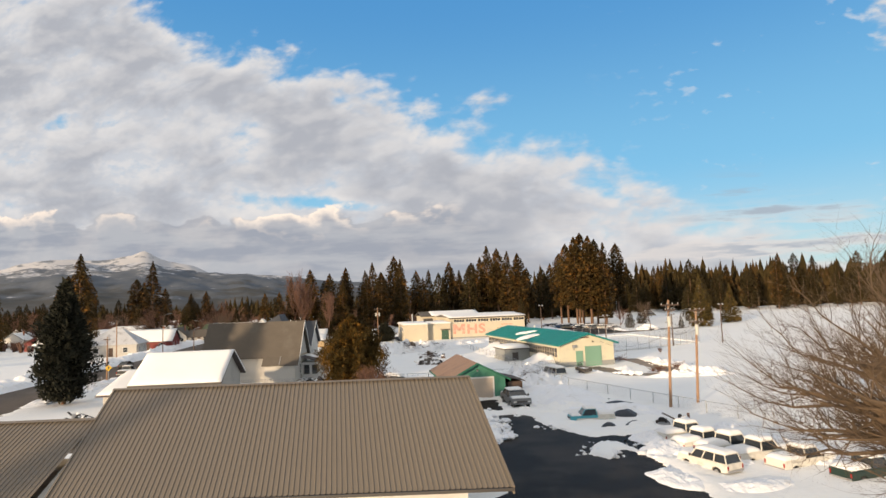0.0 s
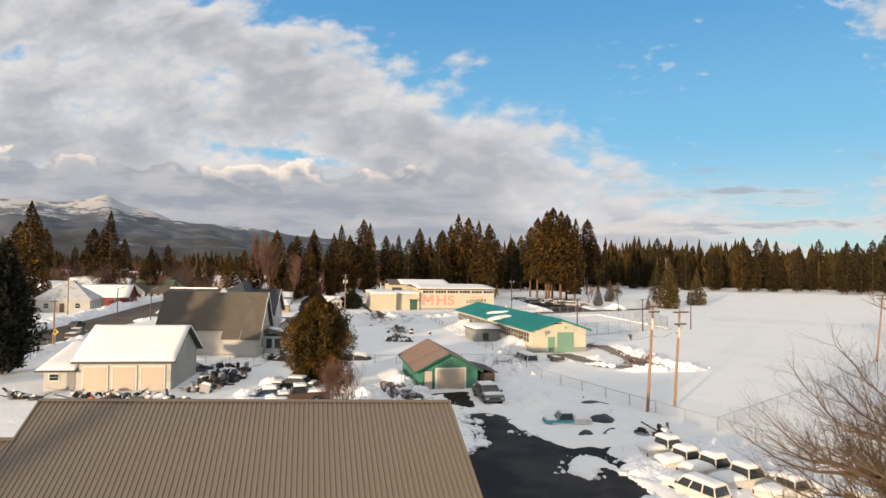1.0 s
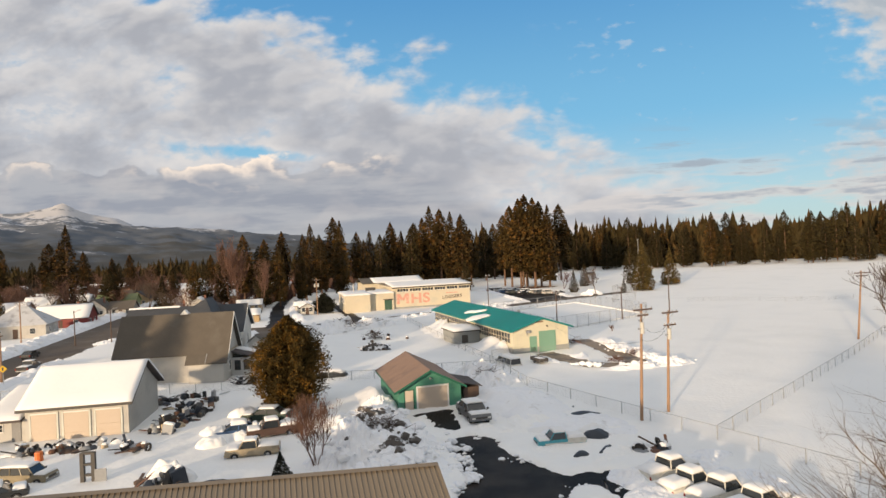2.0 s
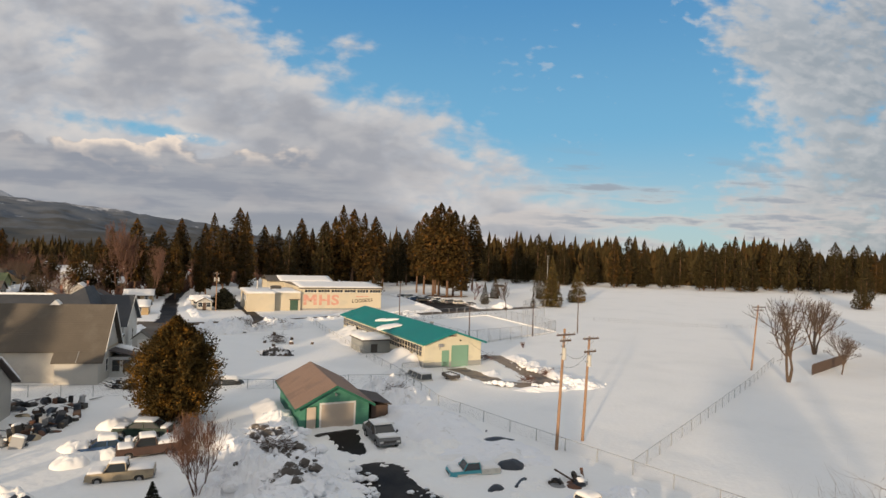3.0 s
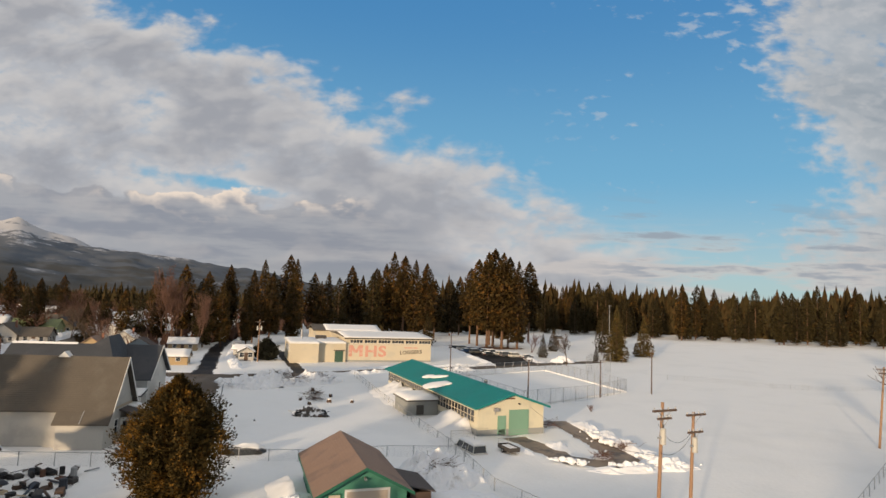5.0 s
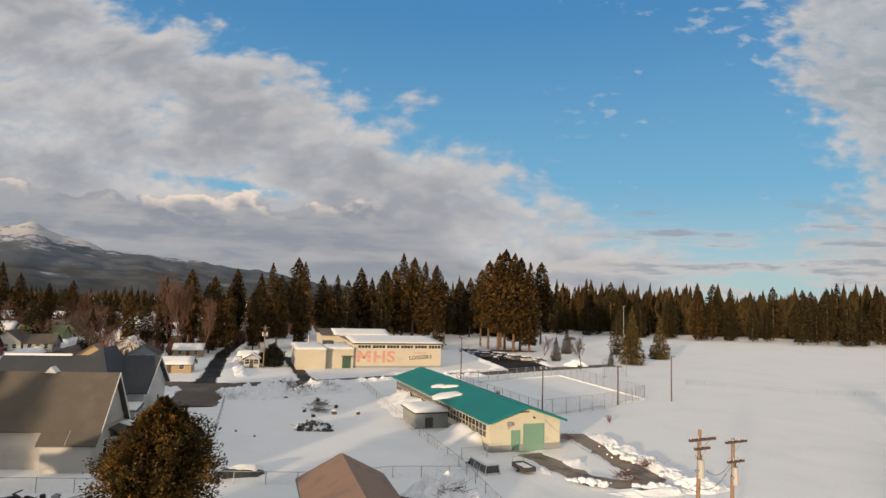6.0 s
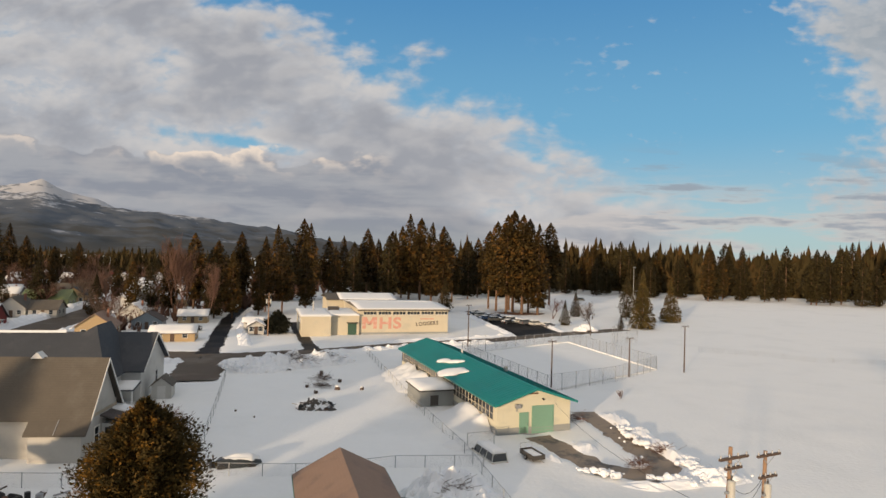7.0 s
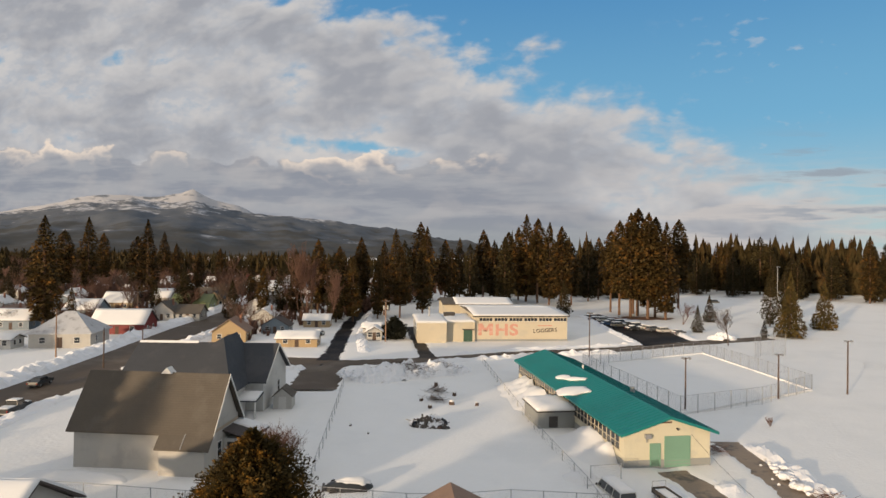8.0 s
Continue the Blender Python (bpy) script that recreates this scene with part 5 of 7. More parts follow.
for x, y in ((-245.8, 326.3), (-221.3, 347.6), (-191.7, 363.6), (-166.2, 342.3), (-141.0, 337.0), (-254.3, 262.4), (-248.0, 209.2), (-234.0, 166.6), (-206.6, 150.6), (-125.5, 315.7), (-266.8, 368.9), (-237.5, 400.9), (-197.8, 411.5),
             (-157.3, 390.2), (-285.5, 315.7), (-279.0, 251.8), (-139.6, 275.2), (-117.1, 298.6), (-95.3, 222.0), (-152.7, 194.3), (-200.8, 285.9), (-177.7, 322.1), (-130.8, 198.5), (-119.6, 232.6), (-149.4, 138.4), (-168.1, 170.8)):
    TOWN.append((x, y, rng.choice((20, 64)), rng.choice((WHITE_SIDING, TAN_WALL, BLUE_WALL, CREAM_SIDING, RED_WALL)), rng.choice((0.25, 0.25, 0.0))))
for x, y, turn, wall, snow in TOWN:
    if any(math.hypot(x - k[0][0], y - k[0][1]) < 13 for k in KNOWN):
        continue
    turn -= 44 if turn > 40 else 0
    colour = "white" if wall in (WHITE_SIDING, CREAM_SIDING) else "tan" if wall is TAN_WALL else "red" if wall is RED_WALL else "grey"
    town_house((x, y), turn + rng.uniform(-6, 6), rng.uniform(8, 11), rng.uniform(7, 8.5), rng.uniform(2.7, 3.4), rng.uniform(2.0, 3.2), wall,
               rng.choice((GREY_SHINGLE, DARK_SHINGLE, BROWN_SHINGLE)), f"{colour} town house with {'a snow-covered' if snow else 'a bare shingle'} roof", snow, rng.choice("xy"))

# ================= trees =================


def crown_cloud(seed, height, spread, low=0.15, belly=0.15, power=1.0, bits=1800, leaf=1.1, lump=0.3, drop=0.25):
    """The sprays of one conifer, thick enough to close, in an uneven spired outline."""
    rng = random.Random(seed)
    verts, faces = [], []
    for _ in range(bits):
        f = rng.random() ** 1.15
        a = rng.uniform(0, math.tau)
        shape = 0.6 + 0.4 * f / belly if f < belly else max(0.0, 1 - ((f - belly) / (1 - belly)) ** power)
        tier = 0.93 + 0.07 * math.sin(f * height * 1.9 + 1.3 * math.sin(a * 2 + seed))
        ragged = 1 + lump * noisy(math.cos(a) * 1.4 + seed * 3.1, math.sin(a) * 1.4, f * height * 0.22, 1.0, 3)
        r = spread * max(shape, 0.02) * tier * ragged * (1.05 - 0.8 * rng.random() ** 1.7)
        c = Vector((math.cos(a) * r, math.sin(a) * r, height * (low + (1 - low) * f) - drop * r))
        u = Vector((math.cos(a) + rng.gauss(0, 0.55), math.sin(a) + rng.gauss(0, 0.55), rng.gauss(-0.25, 0.4))).normalized()
        v = u.cross(Vector((rng.gauss(0, 0.6), rng.gauss(0, 0.6), 1))).normalized()
        size = leaf * rng.uniform(0.5, 1.2) * (0.45 + 0.55 * shape)
        n = len(verts)
        verts += [c - u * size * 0.5, c + v * size * 0.34, c + u * size * 0.65, c - v * size * 0.34]
        faces.append((n, n + 1, n + 2, n + 3))
    n = len(verts)
    verts += [(0.1, 0, height * 0.94), (-0.06, 0.08, height * 0.94), (-0.06, -0.08, height * 0.94), (0, 0, height * 1.01)]
    faces += [(n, n + 1, n + 3), (n + 1, n + 2, n + 3), (n + 2, n, n + 3)]
    return verts, faces


def conifer(at, seed, height, spread, material, label, group="", **kw):
    t = thing("conifer", at, 0, label, "tree", group)
    trunk = tube((0, 0, -0.3), (0, 0, height * 0.55), height * 0.014, height * 0.009, 7)
    tube((0, 0, height * 0.55), (0, 0, height * 0.985), height * 0.009, 0.02, 6, trunk)
    part("trunk", trunk, BARK, t)
    verts, faces = crown_cloud(seed, height, spread, **kw)
    raw("crown", verts, faces, material, t)
    return t


def ground_at(x, y):
    return float(field_rise(np.array([x]), np.array([y]))[0])


def bushy_tree(at, seed, height, spread, material, label, bits=9000, leaf=0.32, low=0.05, belly=0.32, power=1.9):
    """A broad dense evergreen: an uneven egg of small sprays round a short trunk."""
    rng = random.Random(seed)
    t = thing("evergreen_tree", at, 0, label, "tree")
    part("trunk", tube((0, 0, -0.3), (0, 0, height * 0.9), 0.22, 0.05, 8), BARK, t)
    verts, faces = [], []
    for k in range(int(bits * 1.12)):
        f = rng.random() ** 0.85
        a = rng.uniform(0, math.tau)
        shape = 0.6 + 0.4 * (f / belly) ** 0.6 if f < belly else max(0.0, 1 - ((f - belly) / (1 - belly)) ** power)
        z = height * (low + (1 - low) * f)
        lump = 1 + 0.40 * noisy(math.cos(a) * 1.6 + seed, math.sin(a) * 1.6, f * 4.5, 1.3, 4) + 0.42 * noisy(math.cos(a) * 4.0 + seed, math.sin(a) * 4.0, f * 9.0, 1.3, 3)
        inner = k > bits
        r = spread * max(shape, 0.04) * lump * (1.04 - 0.75 * rng.random() ** 1.9) * (0.62 if inner else 1.0)
        c = Vector((math.cos(a) * r, math.sin(a) * r, z + rng.gauss(0, 0.14) + 0.5 * max(0.0, lump - 1.0)))
        u = Vector((math.cos(a) + rng.gauss(0, 0.6), math.sin(a) + rng.gauss(0, 0.6), rng.gauss(0.6, 0.5))).normalized()
        v = u.cross(Vector((rng.gauss(0, 0.7), rng.gauss(0, 0.7), 1))).normalized()
        size = leaf * rng.uniform(0.6, 1.3) * (3.0 if inner else 1.0)
        n = len(verts)
        verts += [c - u * size * 0.5, c + v * size * 0.3, c + u * size * 0.7, c - v * size * 0.3]
        faces.append((n, n + 1, n + 2, n + 3))
    raw("crown", verts, faces, material, t)
    return t


bushy_tree((-18.3, 57.6), 3, 8.5, 3.15, NEEDLE_WARM, "dense bushy evergreen with the sun's orange painted into its needles", 52000, 0.19, belly=0.40, power=2.3)
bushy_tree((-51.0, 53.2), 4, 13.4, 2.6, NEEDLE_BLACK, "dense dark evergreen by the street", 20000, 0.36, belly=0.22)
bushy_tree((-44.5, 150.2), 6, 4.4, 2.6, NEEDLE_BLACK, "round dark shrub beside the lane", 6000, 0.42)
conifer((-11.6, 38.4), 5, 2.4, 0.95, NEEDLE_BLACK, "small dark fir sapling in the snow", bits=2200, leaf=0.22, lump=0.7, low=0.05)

# tall models that the woods share
MODELS = [conifer((0, 4000 + 40 * k), 20 + k, h, w, m, "tall dark pine at the edge of the woods", "edge of the woods", low=lo, belly=be, power=po, bits=n, leaf=lf, lump=lu)
          for k, (h, w, m, lo, be, po, n, lf, lu) in enumerate((
              (30, 3.9, NEEDLE, 0.20, 0.36, 2.6, 3600, 1.15, 0.5), (27, 3.4, NEEDLE, 0.10, 0.26, 2.1, 3000, 1.05, 0.45), (33, 4.2, NEEDLE, 0.26, 0.42, 3.0, 3900, 1.2, 0.55),
              (22, 4.0, NEEDLE_FAR, 0.05, 0.20, 1.9, 2200, 1.1, 0.45), (25, 4.3, NEEDLE_FAR, 0.08, 0.30, 2.5, 2400, 1.15, 0.5), (18, 4.2, NEEDLE_FAR, 0.03, 0.10, 1.3, 2200, 1.0, 0.3)))]
USED = set()


def plant(k, x, y, h=0.0, label="", group=""):
    model = MODELS[k]
    own = (30, 27, 33, 22, 25, 18)[k]
    s = (h or own) / own
    rng = random.Random(int(x * 13 + y * 7))
    m = pose(x, y, ground_at(x, y), 0, 0, rng.uniform(0, 360)) @ Matrix.Diagonal((s * rng.uniform(0.9, 1.1), s * rng.uniform(0.9, 1.1), s, 1))
    if k not in USED:
        USED.add(k)
        model.matrix_world = m
        ob = model
    else:
        ob = copy_thing(model, pose(x, y, 0))
        ob.matrix_basis = m
    return tagged(ob, label, "", group)


# grove of tall pines beside the car park
for k, x, y, h in ((2, 4.1, 224.1, 30.4), (0, 7.3, 216.6, 32.3), (2, 9.6, 223.0, 34.2), (0, 12.3, 215.6, 32.3), (2, 14.7, 220.9, 31.3), (1, 17.3, 214.5, 29.4), (0, 8.5, 230.5, 31.3), (2, 1.4, 232.6, 27.5), (1, 13.0, 229.4, 30.4),
                   (2, 24.9, 256.0, 32.3), (1, 18.1, 226.2, 25.6)):
    plant(k, x, y, h, "tall pine with a bare lower trunk in the grove", "grove by the car park")
# row behind the gymnasium
for k, x, y, h in ((0, -15.8, 243.3, 29.4), (1, -21.0, 251.8, 31.3), (2, -26.2, 258.2, 33.2), (1, -31.3, 262.4, 35.1), (0, -35.4, 268.8, 30.4), (2, -40.6, 275.2, 28.5), (1, -44.3, 262.4, 24.7), (0, -51.6, 275.2, 29.4), (1, -59.3, 264.6, 25.6),
                   (0, -62.0, 251.8, 24.7), (1, -66.8, 243.3, 29.4), (0, -70.9, 247.5, 31.3), (4, -73.7, 236.9, 23.8), (1, -78.8, 241.1, 28.5), (0, -13.1, 256.0, 23.8), (4, -7.6, 275.2, 24.7), (0, -3.8, 283.7, 26.6), (1, -55.7, 239.0, 20.9),
                   (5, -31.9, 204.9, 9), (5, -12.7, 215.6, 11.4), (4, -49.8, 243.3, 22.8), (4, -38.0, 251.8, 25.6), (1, -18.5, 270.9, 28.5), (0, -28.6, 275.2, 29.4)):
    plant(k, x, y, h, "tall dark pine behind the gymnasium", "pines behind the gymnasium")
# single firs beyond the court
for k, x, y, h in ((5, 37.1, 184.7, 4.2), (5, 29.3, 214.5, 8), (5, 147.3, 194.3, 11.4), (4, 154.2, 200.7, 14.2), (4, 44.0, 209.2, 13.3), (3, 59.8, 258.2, 14.2), (5, 22.7, 187.9, 7), (3, 52.6, 224.1, 12.3)):
    plant(k, x, y, h, "single fir beyond the ball court", "firs beyond the court")
conifer((43.2, 186.8, ground_at(45.7, 179)), 71, 16, 3.6, NEEDLE_OLIVE, "olive-green pointed fir beyond the ball court", "firs beyond the court", low=0.04, belly=0.08, power=0.95, bits=4200, leaf=0.75, lump=0.25)
conifer((56.5, 207.0, ground_at(59.5, 198)), 72, 13, 3.2, NEEDLE_OLIVE, "olive-green pointed fir beyond the ball court", "firs beyond the court", low=0.04, belly=0.1, power=1.0, bits=3000, leaf=0.75, lump=0.25)
# conifers added out of view to cast shade on roofs, yard, field and town
for k, x, y, h in ((5, -35.0, -25.2, 13.5), (0, 74.4, 86.0, 22), (1, 78.9, 90.2, 24), (0, 84.2, 91.5, 22), (0, -56.6, 29.7, 15), (0, -158.0, 44.0, 17), (1, -147.0, 50.0, 15), (1, -135.0, 46.0, 16), (0, -128.0, 57.0, 13), (1, -171.0, 62.0, 18), (0, -186.0, 70.0, 19), (1, -142.0, 36.0, 18)):
    plant(k, x, y, h, "unseen tall dark conifer added to cast shade", "shading conifers")
# far edge of the playing field
rng = random.Random(5)
for i in range(64):
    f = i / 63
    x = 27 + f * 322 + rng.uniform(-3, 3)
    y = 339 - 66 * math.sin(f * 2.2) + rng.uniform(-9, 9) - f * 10
    plant(rng.choice((1, 3, 4, 4, 3)), x, y, rng.uniform(16, 26) * (1 - 0.2 * f), "conifer on the far edge of the playing field", "field edge")
for i in range(40):
    f = i / 39
    x = 33 + f * 322 + rng.uniform(-4, 4)
    y = 358 - 66 * math.sin(f * 2.2) + rng.uniform(-9, 9) - f * 10
    plant(rng.choice((3, 4, 4, 1)), x, y, rng.uniform(22, 30) * (1 - 0.2 * f), "conifer on the far edge of the playing field", "field edge")
# trees among the houses
for k, x, y, h in ((1, -126.9, 134.5, 27), (1, -144.0, 185.0, 29), (2, -192.4, 197.0, 26), (1, -218.0, 231.0, 33), (5, -102.3, 172.1, 11), (1, -263.0, 327.0, 30), (1, -86.3, 179.4, 19.9), (0, -81.4, 183.6, 22.8),
                   (4, -79.1, 190.0, 19), (1, -64.7, 194.3, 20.9), (4, -70.2, 173.0, 16.1), (0, -73.4, 181.5, 20.9), (1, -66.7, 176.2, 18.1), (1, -62.9, 184.7, 17.1), (0, -90.1, 168.7, 15), (1, -136.0, 150.0, 9),
                   (0, -173.0, 173.0, 19), (4, -121.0, 209.0, 13), (1, -118.0, 204.0, 12), (0, -174.0, 262.0, 20), (0, -189.0, 251.0, 22), (1, -230.0, 198.0, 24), (4, -98.0, 190.0, 14), (1, -150.0, 131.0, 12),
                   (0, -160.0, 230.0, 18), (0, -134.0, 262.0, 18), (0, -75.0, 200.0, 24), (1, -70.0, 207.0, 23), (0, -58.0, 190.0, 21), (1, -54.0, 199.0, 24), (0, -84.0, 222.0, 22), (4, -176.0, 150.0, 13),
                   (0, -240.0, 260.0, 27), (1, -206.0, 166.0, 22), (2, -168.0, 206.0, 24)):
    plant(k, x, y, h, "dark conifer among the snowy houses", "town conifers")


rng = random.Random(31)
for _ in range(90):
    y = rng.uniform(135, 380)
    x = -80 - rng.random() * (y * 0.9 + 40)
    if to_line(np.array([x]), np.array([y]), ROADS[0][1])[0] > 13 and all(math.hypot(x + 4 - hx, y + 4 - hy) > 9 for hx, hy, *_ in TOWN):
        plant(rng.choice((1, 3, 4, 4)), x, y, rng.uniform(7, 10 + y * 0.03), "dark conifer among the snowy houses", "town conifers")


def far_woods():
    """The deep woods: one body of many small spired crowns."""
    rng = random.Random(77)
    verts, faces = [], []

    def spire(x, y, z, h, r, bits):
        for k in range(bits):
            f = (k + rng.random()) / bits
            a = rng.uniform(0, math.tau)
            q = r * (1 - f) ** 0.8 * rng.uniform(0.35, 1.15)
            c = (x + q * math.cos(a), y + q * math.sin(a), z + h * (0.06 + 0.9 * f))
            w, l = r * (0.75 - 0.5 * f) * rng.uniform(0.6, 1.1), h * rng.uniform(0.10, 0.17)
            b = a + rng.gauss(0, 0.9)
            base = len(verts)
            verts.extend(((c[0] - w * math.sin(b), c[1] + w * math.cos(b), c[2] - l * 0.5), (c[0] + w * math.sin(b), c[1] - w * math.cos(b), c[2] - l * 0.6), (c[0] - 0.2 * q * math.cos(a), c[1] - 0.2 * q * math.sin(a), c[2] + l)))
            faces.append((base, base + 1, base + 2))

    for _ in range(2600):
        x = rng.uniform(-60, 520)
        depth = rng.random() ** 1.3 * 170
        f = max(0.0, min(1.0, (x - 34) / 330))
        y = 370 - 66 * math.sin(f * 2.2) - f * 10 + depth
        if x < 20:
            y = 290 + rng.uniform(0, 160)
        h = (rng.uniform(15, 24) if rng.random() < 0.7 else rng.uniform(24, 31)) * (1 - 0.22 * f)
        spire(x, y, ground_at(x, y), h * (0.8 + 0.3 * noisy(x, y, 0, 0.02)), h * 0.17, 46)
    for _ in range(5200):
        y = 360 + 900 * rng.random() ** 1.4
        x = rng.uniform(-1.3, -0.05) * y - 20
        if noisy(x, y, 5, 0.012) < -0.25:
            continue
        h = rng.uniform(8, 13) if rng.random() < 0.85 else rng.uniform(13, 20)
        spire(x, y, -1.0, h, h * 0.18, 26 if y < 700 else 14)
    ob = raw("far_woods", verts, faces, WOODS)
    tagged(ob, "deep dark conifer woods round the town", "woods", kind="stuff")


far_woods()


# ---- mountain and hills
def mountains():
    rock = bpy.data.materials.new("hazed_forest_and_snow")
    rock.use_nodes = True
    t = rock.node_tree
    b = t.nodes["Principled BSDF"]
    place = node(t, "ShaderNodeTexCoord").outputs["Object"]
    z = node(t, "ShaderNodeSeparateXYZ", {0: place}).outputs[2]
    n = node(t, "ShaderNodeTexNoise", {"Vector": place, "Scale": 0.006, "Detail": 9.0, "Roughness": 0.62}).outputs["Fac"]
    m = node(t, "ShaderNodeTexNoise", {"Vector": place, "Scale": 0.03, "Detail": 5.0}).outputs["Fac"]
    level = calc(t, "ADD", z, calc(t, "MULTIPLY", calc(t, "SUBTRACT", n, 0.5), 520.0))
    white = calc(t, "MULTIPLY", span(t, level, 205.0, 265.0), span(t, node(t, "ShaderNodeTexNoise", {"Vector": node(t, "ShaderNodeMapping", {"Vector": place, "Scale": (1, 1, 0.35)}).outputs[0], "Scale": 0.02, "Detail": 6.0, "Roughness": 0.7}).outputs["Fac"], 0.42, 0.58, 0.15, 1.0))
    clearing = calc(t, "MULTIPLY", span(t, n, 0.63, 0.67), span(t, z, 30.0, 80.0, 0.0, 0.7))
    # woods paled towards blue-grey: distance haze put into the colour, less low down
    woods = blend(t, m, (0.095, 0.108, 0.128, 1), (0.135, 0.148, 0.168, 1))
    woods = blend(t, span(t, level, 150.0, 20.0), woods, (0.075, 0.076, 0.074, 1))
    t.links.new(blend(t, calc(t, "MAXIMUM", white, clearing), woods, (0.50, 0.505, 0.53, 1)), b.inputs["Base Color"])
    b.inputs["Roughness"].default_value = 0.95
    b.inputs["Specular IOR Level"].default_value = 0.05
    verts, faces = [], []
    na, nr = 220, 60
    for i in range(na + 1):
        az = math.radians(-75 + 100 * i / na)        # bearing from +y, clockwise
        deg = math.degrees(az)
        ridge = float(np.interp(deg, (-75, -58, -52, -49, -46, -44, -42, -39, -35, -30, -24, -19, -13, -8, 25), (120, 170, 205, 262, 292, 325, 300, 312, 268, 238, 195, 160, 84, 26, 0)))
        for j in range(nr + 1):
            r = 1300 + 2500 * j / nr
            k = j / nr
            x, y = r * math.sin(az), r * math.cos(az)
            rise = ridge * (k ** 1.4) * (1 + 0.30 * (1 - k) * noisy(x, y, 0, 0.0022, 5)) + (34 * k * (1 - 0.7 * k) + 6) * noisy(x, y, 3, 0.004, 5) + 16 * k * noisy(x, y, 9, 0.011, 4)
            verts.append((x, y, -14 + max(0.0, rise) * min(1, k * 6)))
    for i in range(na):
        for j in range(nr):
            a = i * (nr + 1) + j
            faces.append((a, a + nr + 1, a + nr + 2, a + 1))
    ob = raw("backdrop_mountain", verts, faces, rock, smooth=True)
    tagged(ob, "far forested mountain slopes, haze put into their colour, snow on the heights", "mountain", kind="structure")


    # the high snow peak behind, its snow greyed to stand for veiling cloud
    ice = mat("clouded_peak_snow", (0.46, 0.46, 0.48), 0.9, 0.05, 0.002, second=(0.17, 0.19, 0.22), second_scale=0.012, second_lo=0.52, second_hi=0.66, spec=0.1)
    verts, faces = [], []
    na, nr = 90, 24
    for i in range(na + 1):
        deg = -62 + 44 * i / na
        az = math.radians(deg)
        top = 150 + 300 * math.exp(-abs(deg + 39.0) / 9.0) + 110 * math.exp(-((deg + 47) / 5.0) ** 2)
        for j in range(nr + 1):
            k = j / nr
            r = 3850 + 800 * k
            x, y = r * math.sin(az), r * math.cos(az)
            verts.append((x, y, -14 + top * k ** 0.9 + 34 * (1 - 0.4 * k) * noisy(x, y, 7, 0.005, 6)))
    for i in range(na):
        for j in range(nr):
            a = i * (nr + 1) + j
            faces.append((a, a + nr + 1, a + nr + 2, a + 1))
    tagged(raw("backdrop_peak", verts, faces, ice, smooth=True), "high snow-covered peak, greyed to stand for cloud over it", "mountain", kind="structure")


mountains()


# ---- poles
def utility_pole(at, h, arms, turn, label, lean=(0, 0), cans=0, r=0.135):
    t = thing("utility_pole", at, turn, label, "utility pole")
    part("pole", tube((0, 0, -0.5), (lean[0], lean[1], h), r, r * 0.68, 10), POLE_WOOD, t)
    for z, half in arms:
        fx, fy = lean[0] * z / h, lean[1] * z / h
        arm = part("crossarm", box(fx - half, fx + half, fy - r - 0.12, fy - r, z - 0.06, z + 0.06), DARK_WOOD, t)
        for x in np.linspace(-half + 0.08, half - 0.08, 4):
            part("insulator", tube((fx + x, fy - r - 0.06, z + 0.06), (fx + x, fy - r - 0.06, z + 0.2), 0.045, 0.03, 6), STEEL, arm)
        for s in (-1, 1):
            part("brace", tube((fx + s * half * 0.55, fy - r - 0.06, z - 0.05), (fx, fy - r, z - 0.5), 0.018, sides=5), STEEL, arm)
    for c in range(cans):
        z = h - 1.9
        x = 0.42 * (1 if c % 2 == 0 else -1)
        can = part("transformer", tube((x, -0.1, z - 0.45), (x, -0.1, z + 0.4), 0.17, sides=12), ENAMEL, t, "pale grey transformer can")
        part("lid", tube((x, -0.1, z + 0.4), (x, -0.1, z + 0.48), 0.185, 0.12, 12), ENAMEL, can)
        part("bushing", tube((x, -0.1, z + 0.48), (x, -0.1, z + 0.7), 0.04, sides=6), DARK_TRIM, can)
        part("bracket", box(min(0, x), max(0, x), -0.14, -0.06, z - 0.1, z), STEEL, can)
    return t


def light_pole(at, h, turn, label, arm=0.0, wood=True):
    t = thing("light_pole", at, turn, label, "light pole")
    part("pole", tube((0, 0, -0.4), (0, 0, h), 0.12, 0.085, 8), DARK_WOOD if wood else STEEL, t)
    if arm:
        part("arm", tube((0, 0, h - 0.3), (arm, 0, h + 0.05), 0.04, sides=6), STEEL, t)
        part("lamp_head", box(arm - 0.15, arm + 0.45, -0.12, 0.12, h, h + 0.12, bevel=0.03), STEEL, t)
    else:
        part("lamp_bar", box(-0.6, 0.6, -0.05, 0.05, h - 0.15, h - 0.05), DARK_WOOD, t)
        for x in (-0.4, 0.4):
            part("flood_lamp", tube((x, -0.05, h), (x, -0.3, h - 0.1), 0.13, 0.18, 8), STEEL, t)
    return t


utility_pole((13.1, 51.9), 9.4, ((8.95, 0.95), (8.5, 0.55)), 30, "tall wooden utility pole with crossarm and transformers", cans=1, lean=(0.7, 0.2))
utility_pole((15.8, 54.3), 8.5, ((8.35, 0.85), (7.3, 0.65)), 30, "wooden utility pole with two crossarms and a transformer", cans=1, lean=(0.9, 0.4))
utility_pole((49.3, 88.0), 9.3, ((9.0, 1.1), (8.6, 0.8)), 10, "leaning wooden utility pole at the field fence", lean=(0.9, 0.0))
utility_pole((-44.9, 145.8), 9.3, ((8.8, 0.9),), 20, "wooden utility pole by the side street", cans=2)
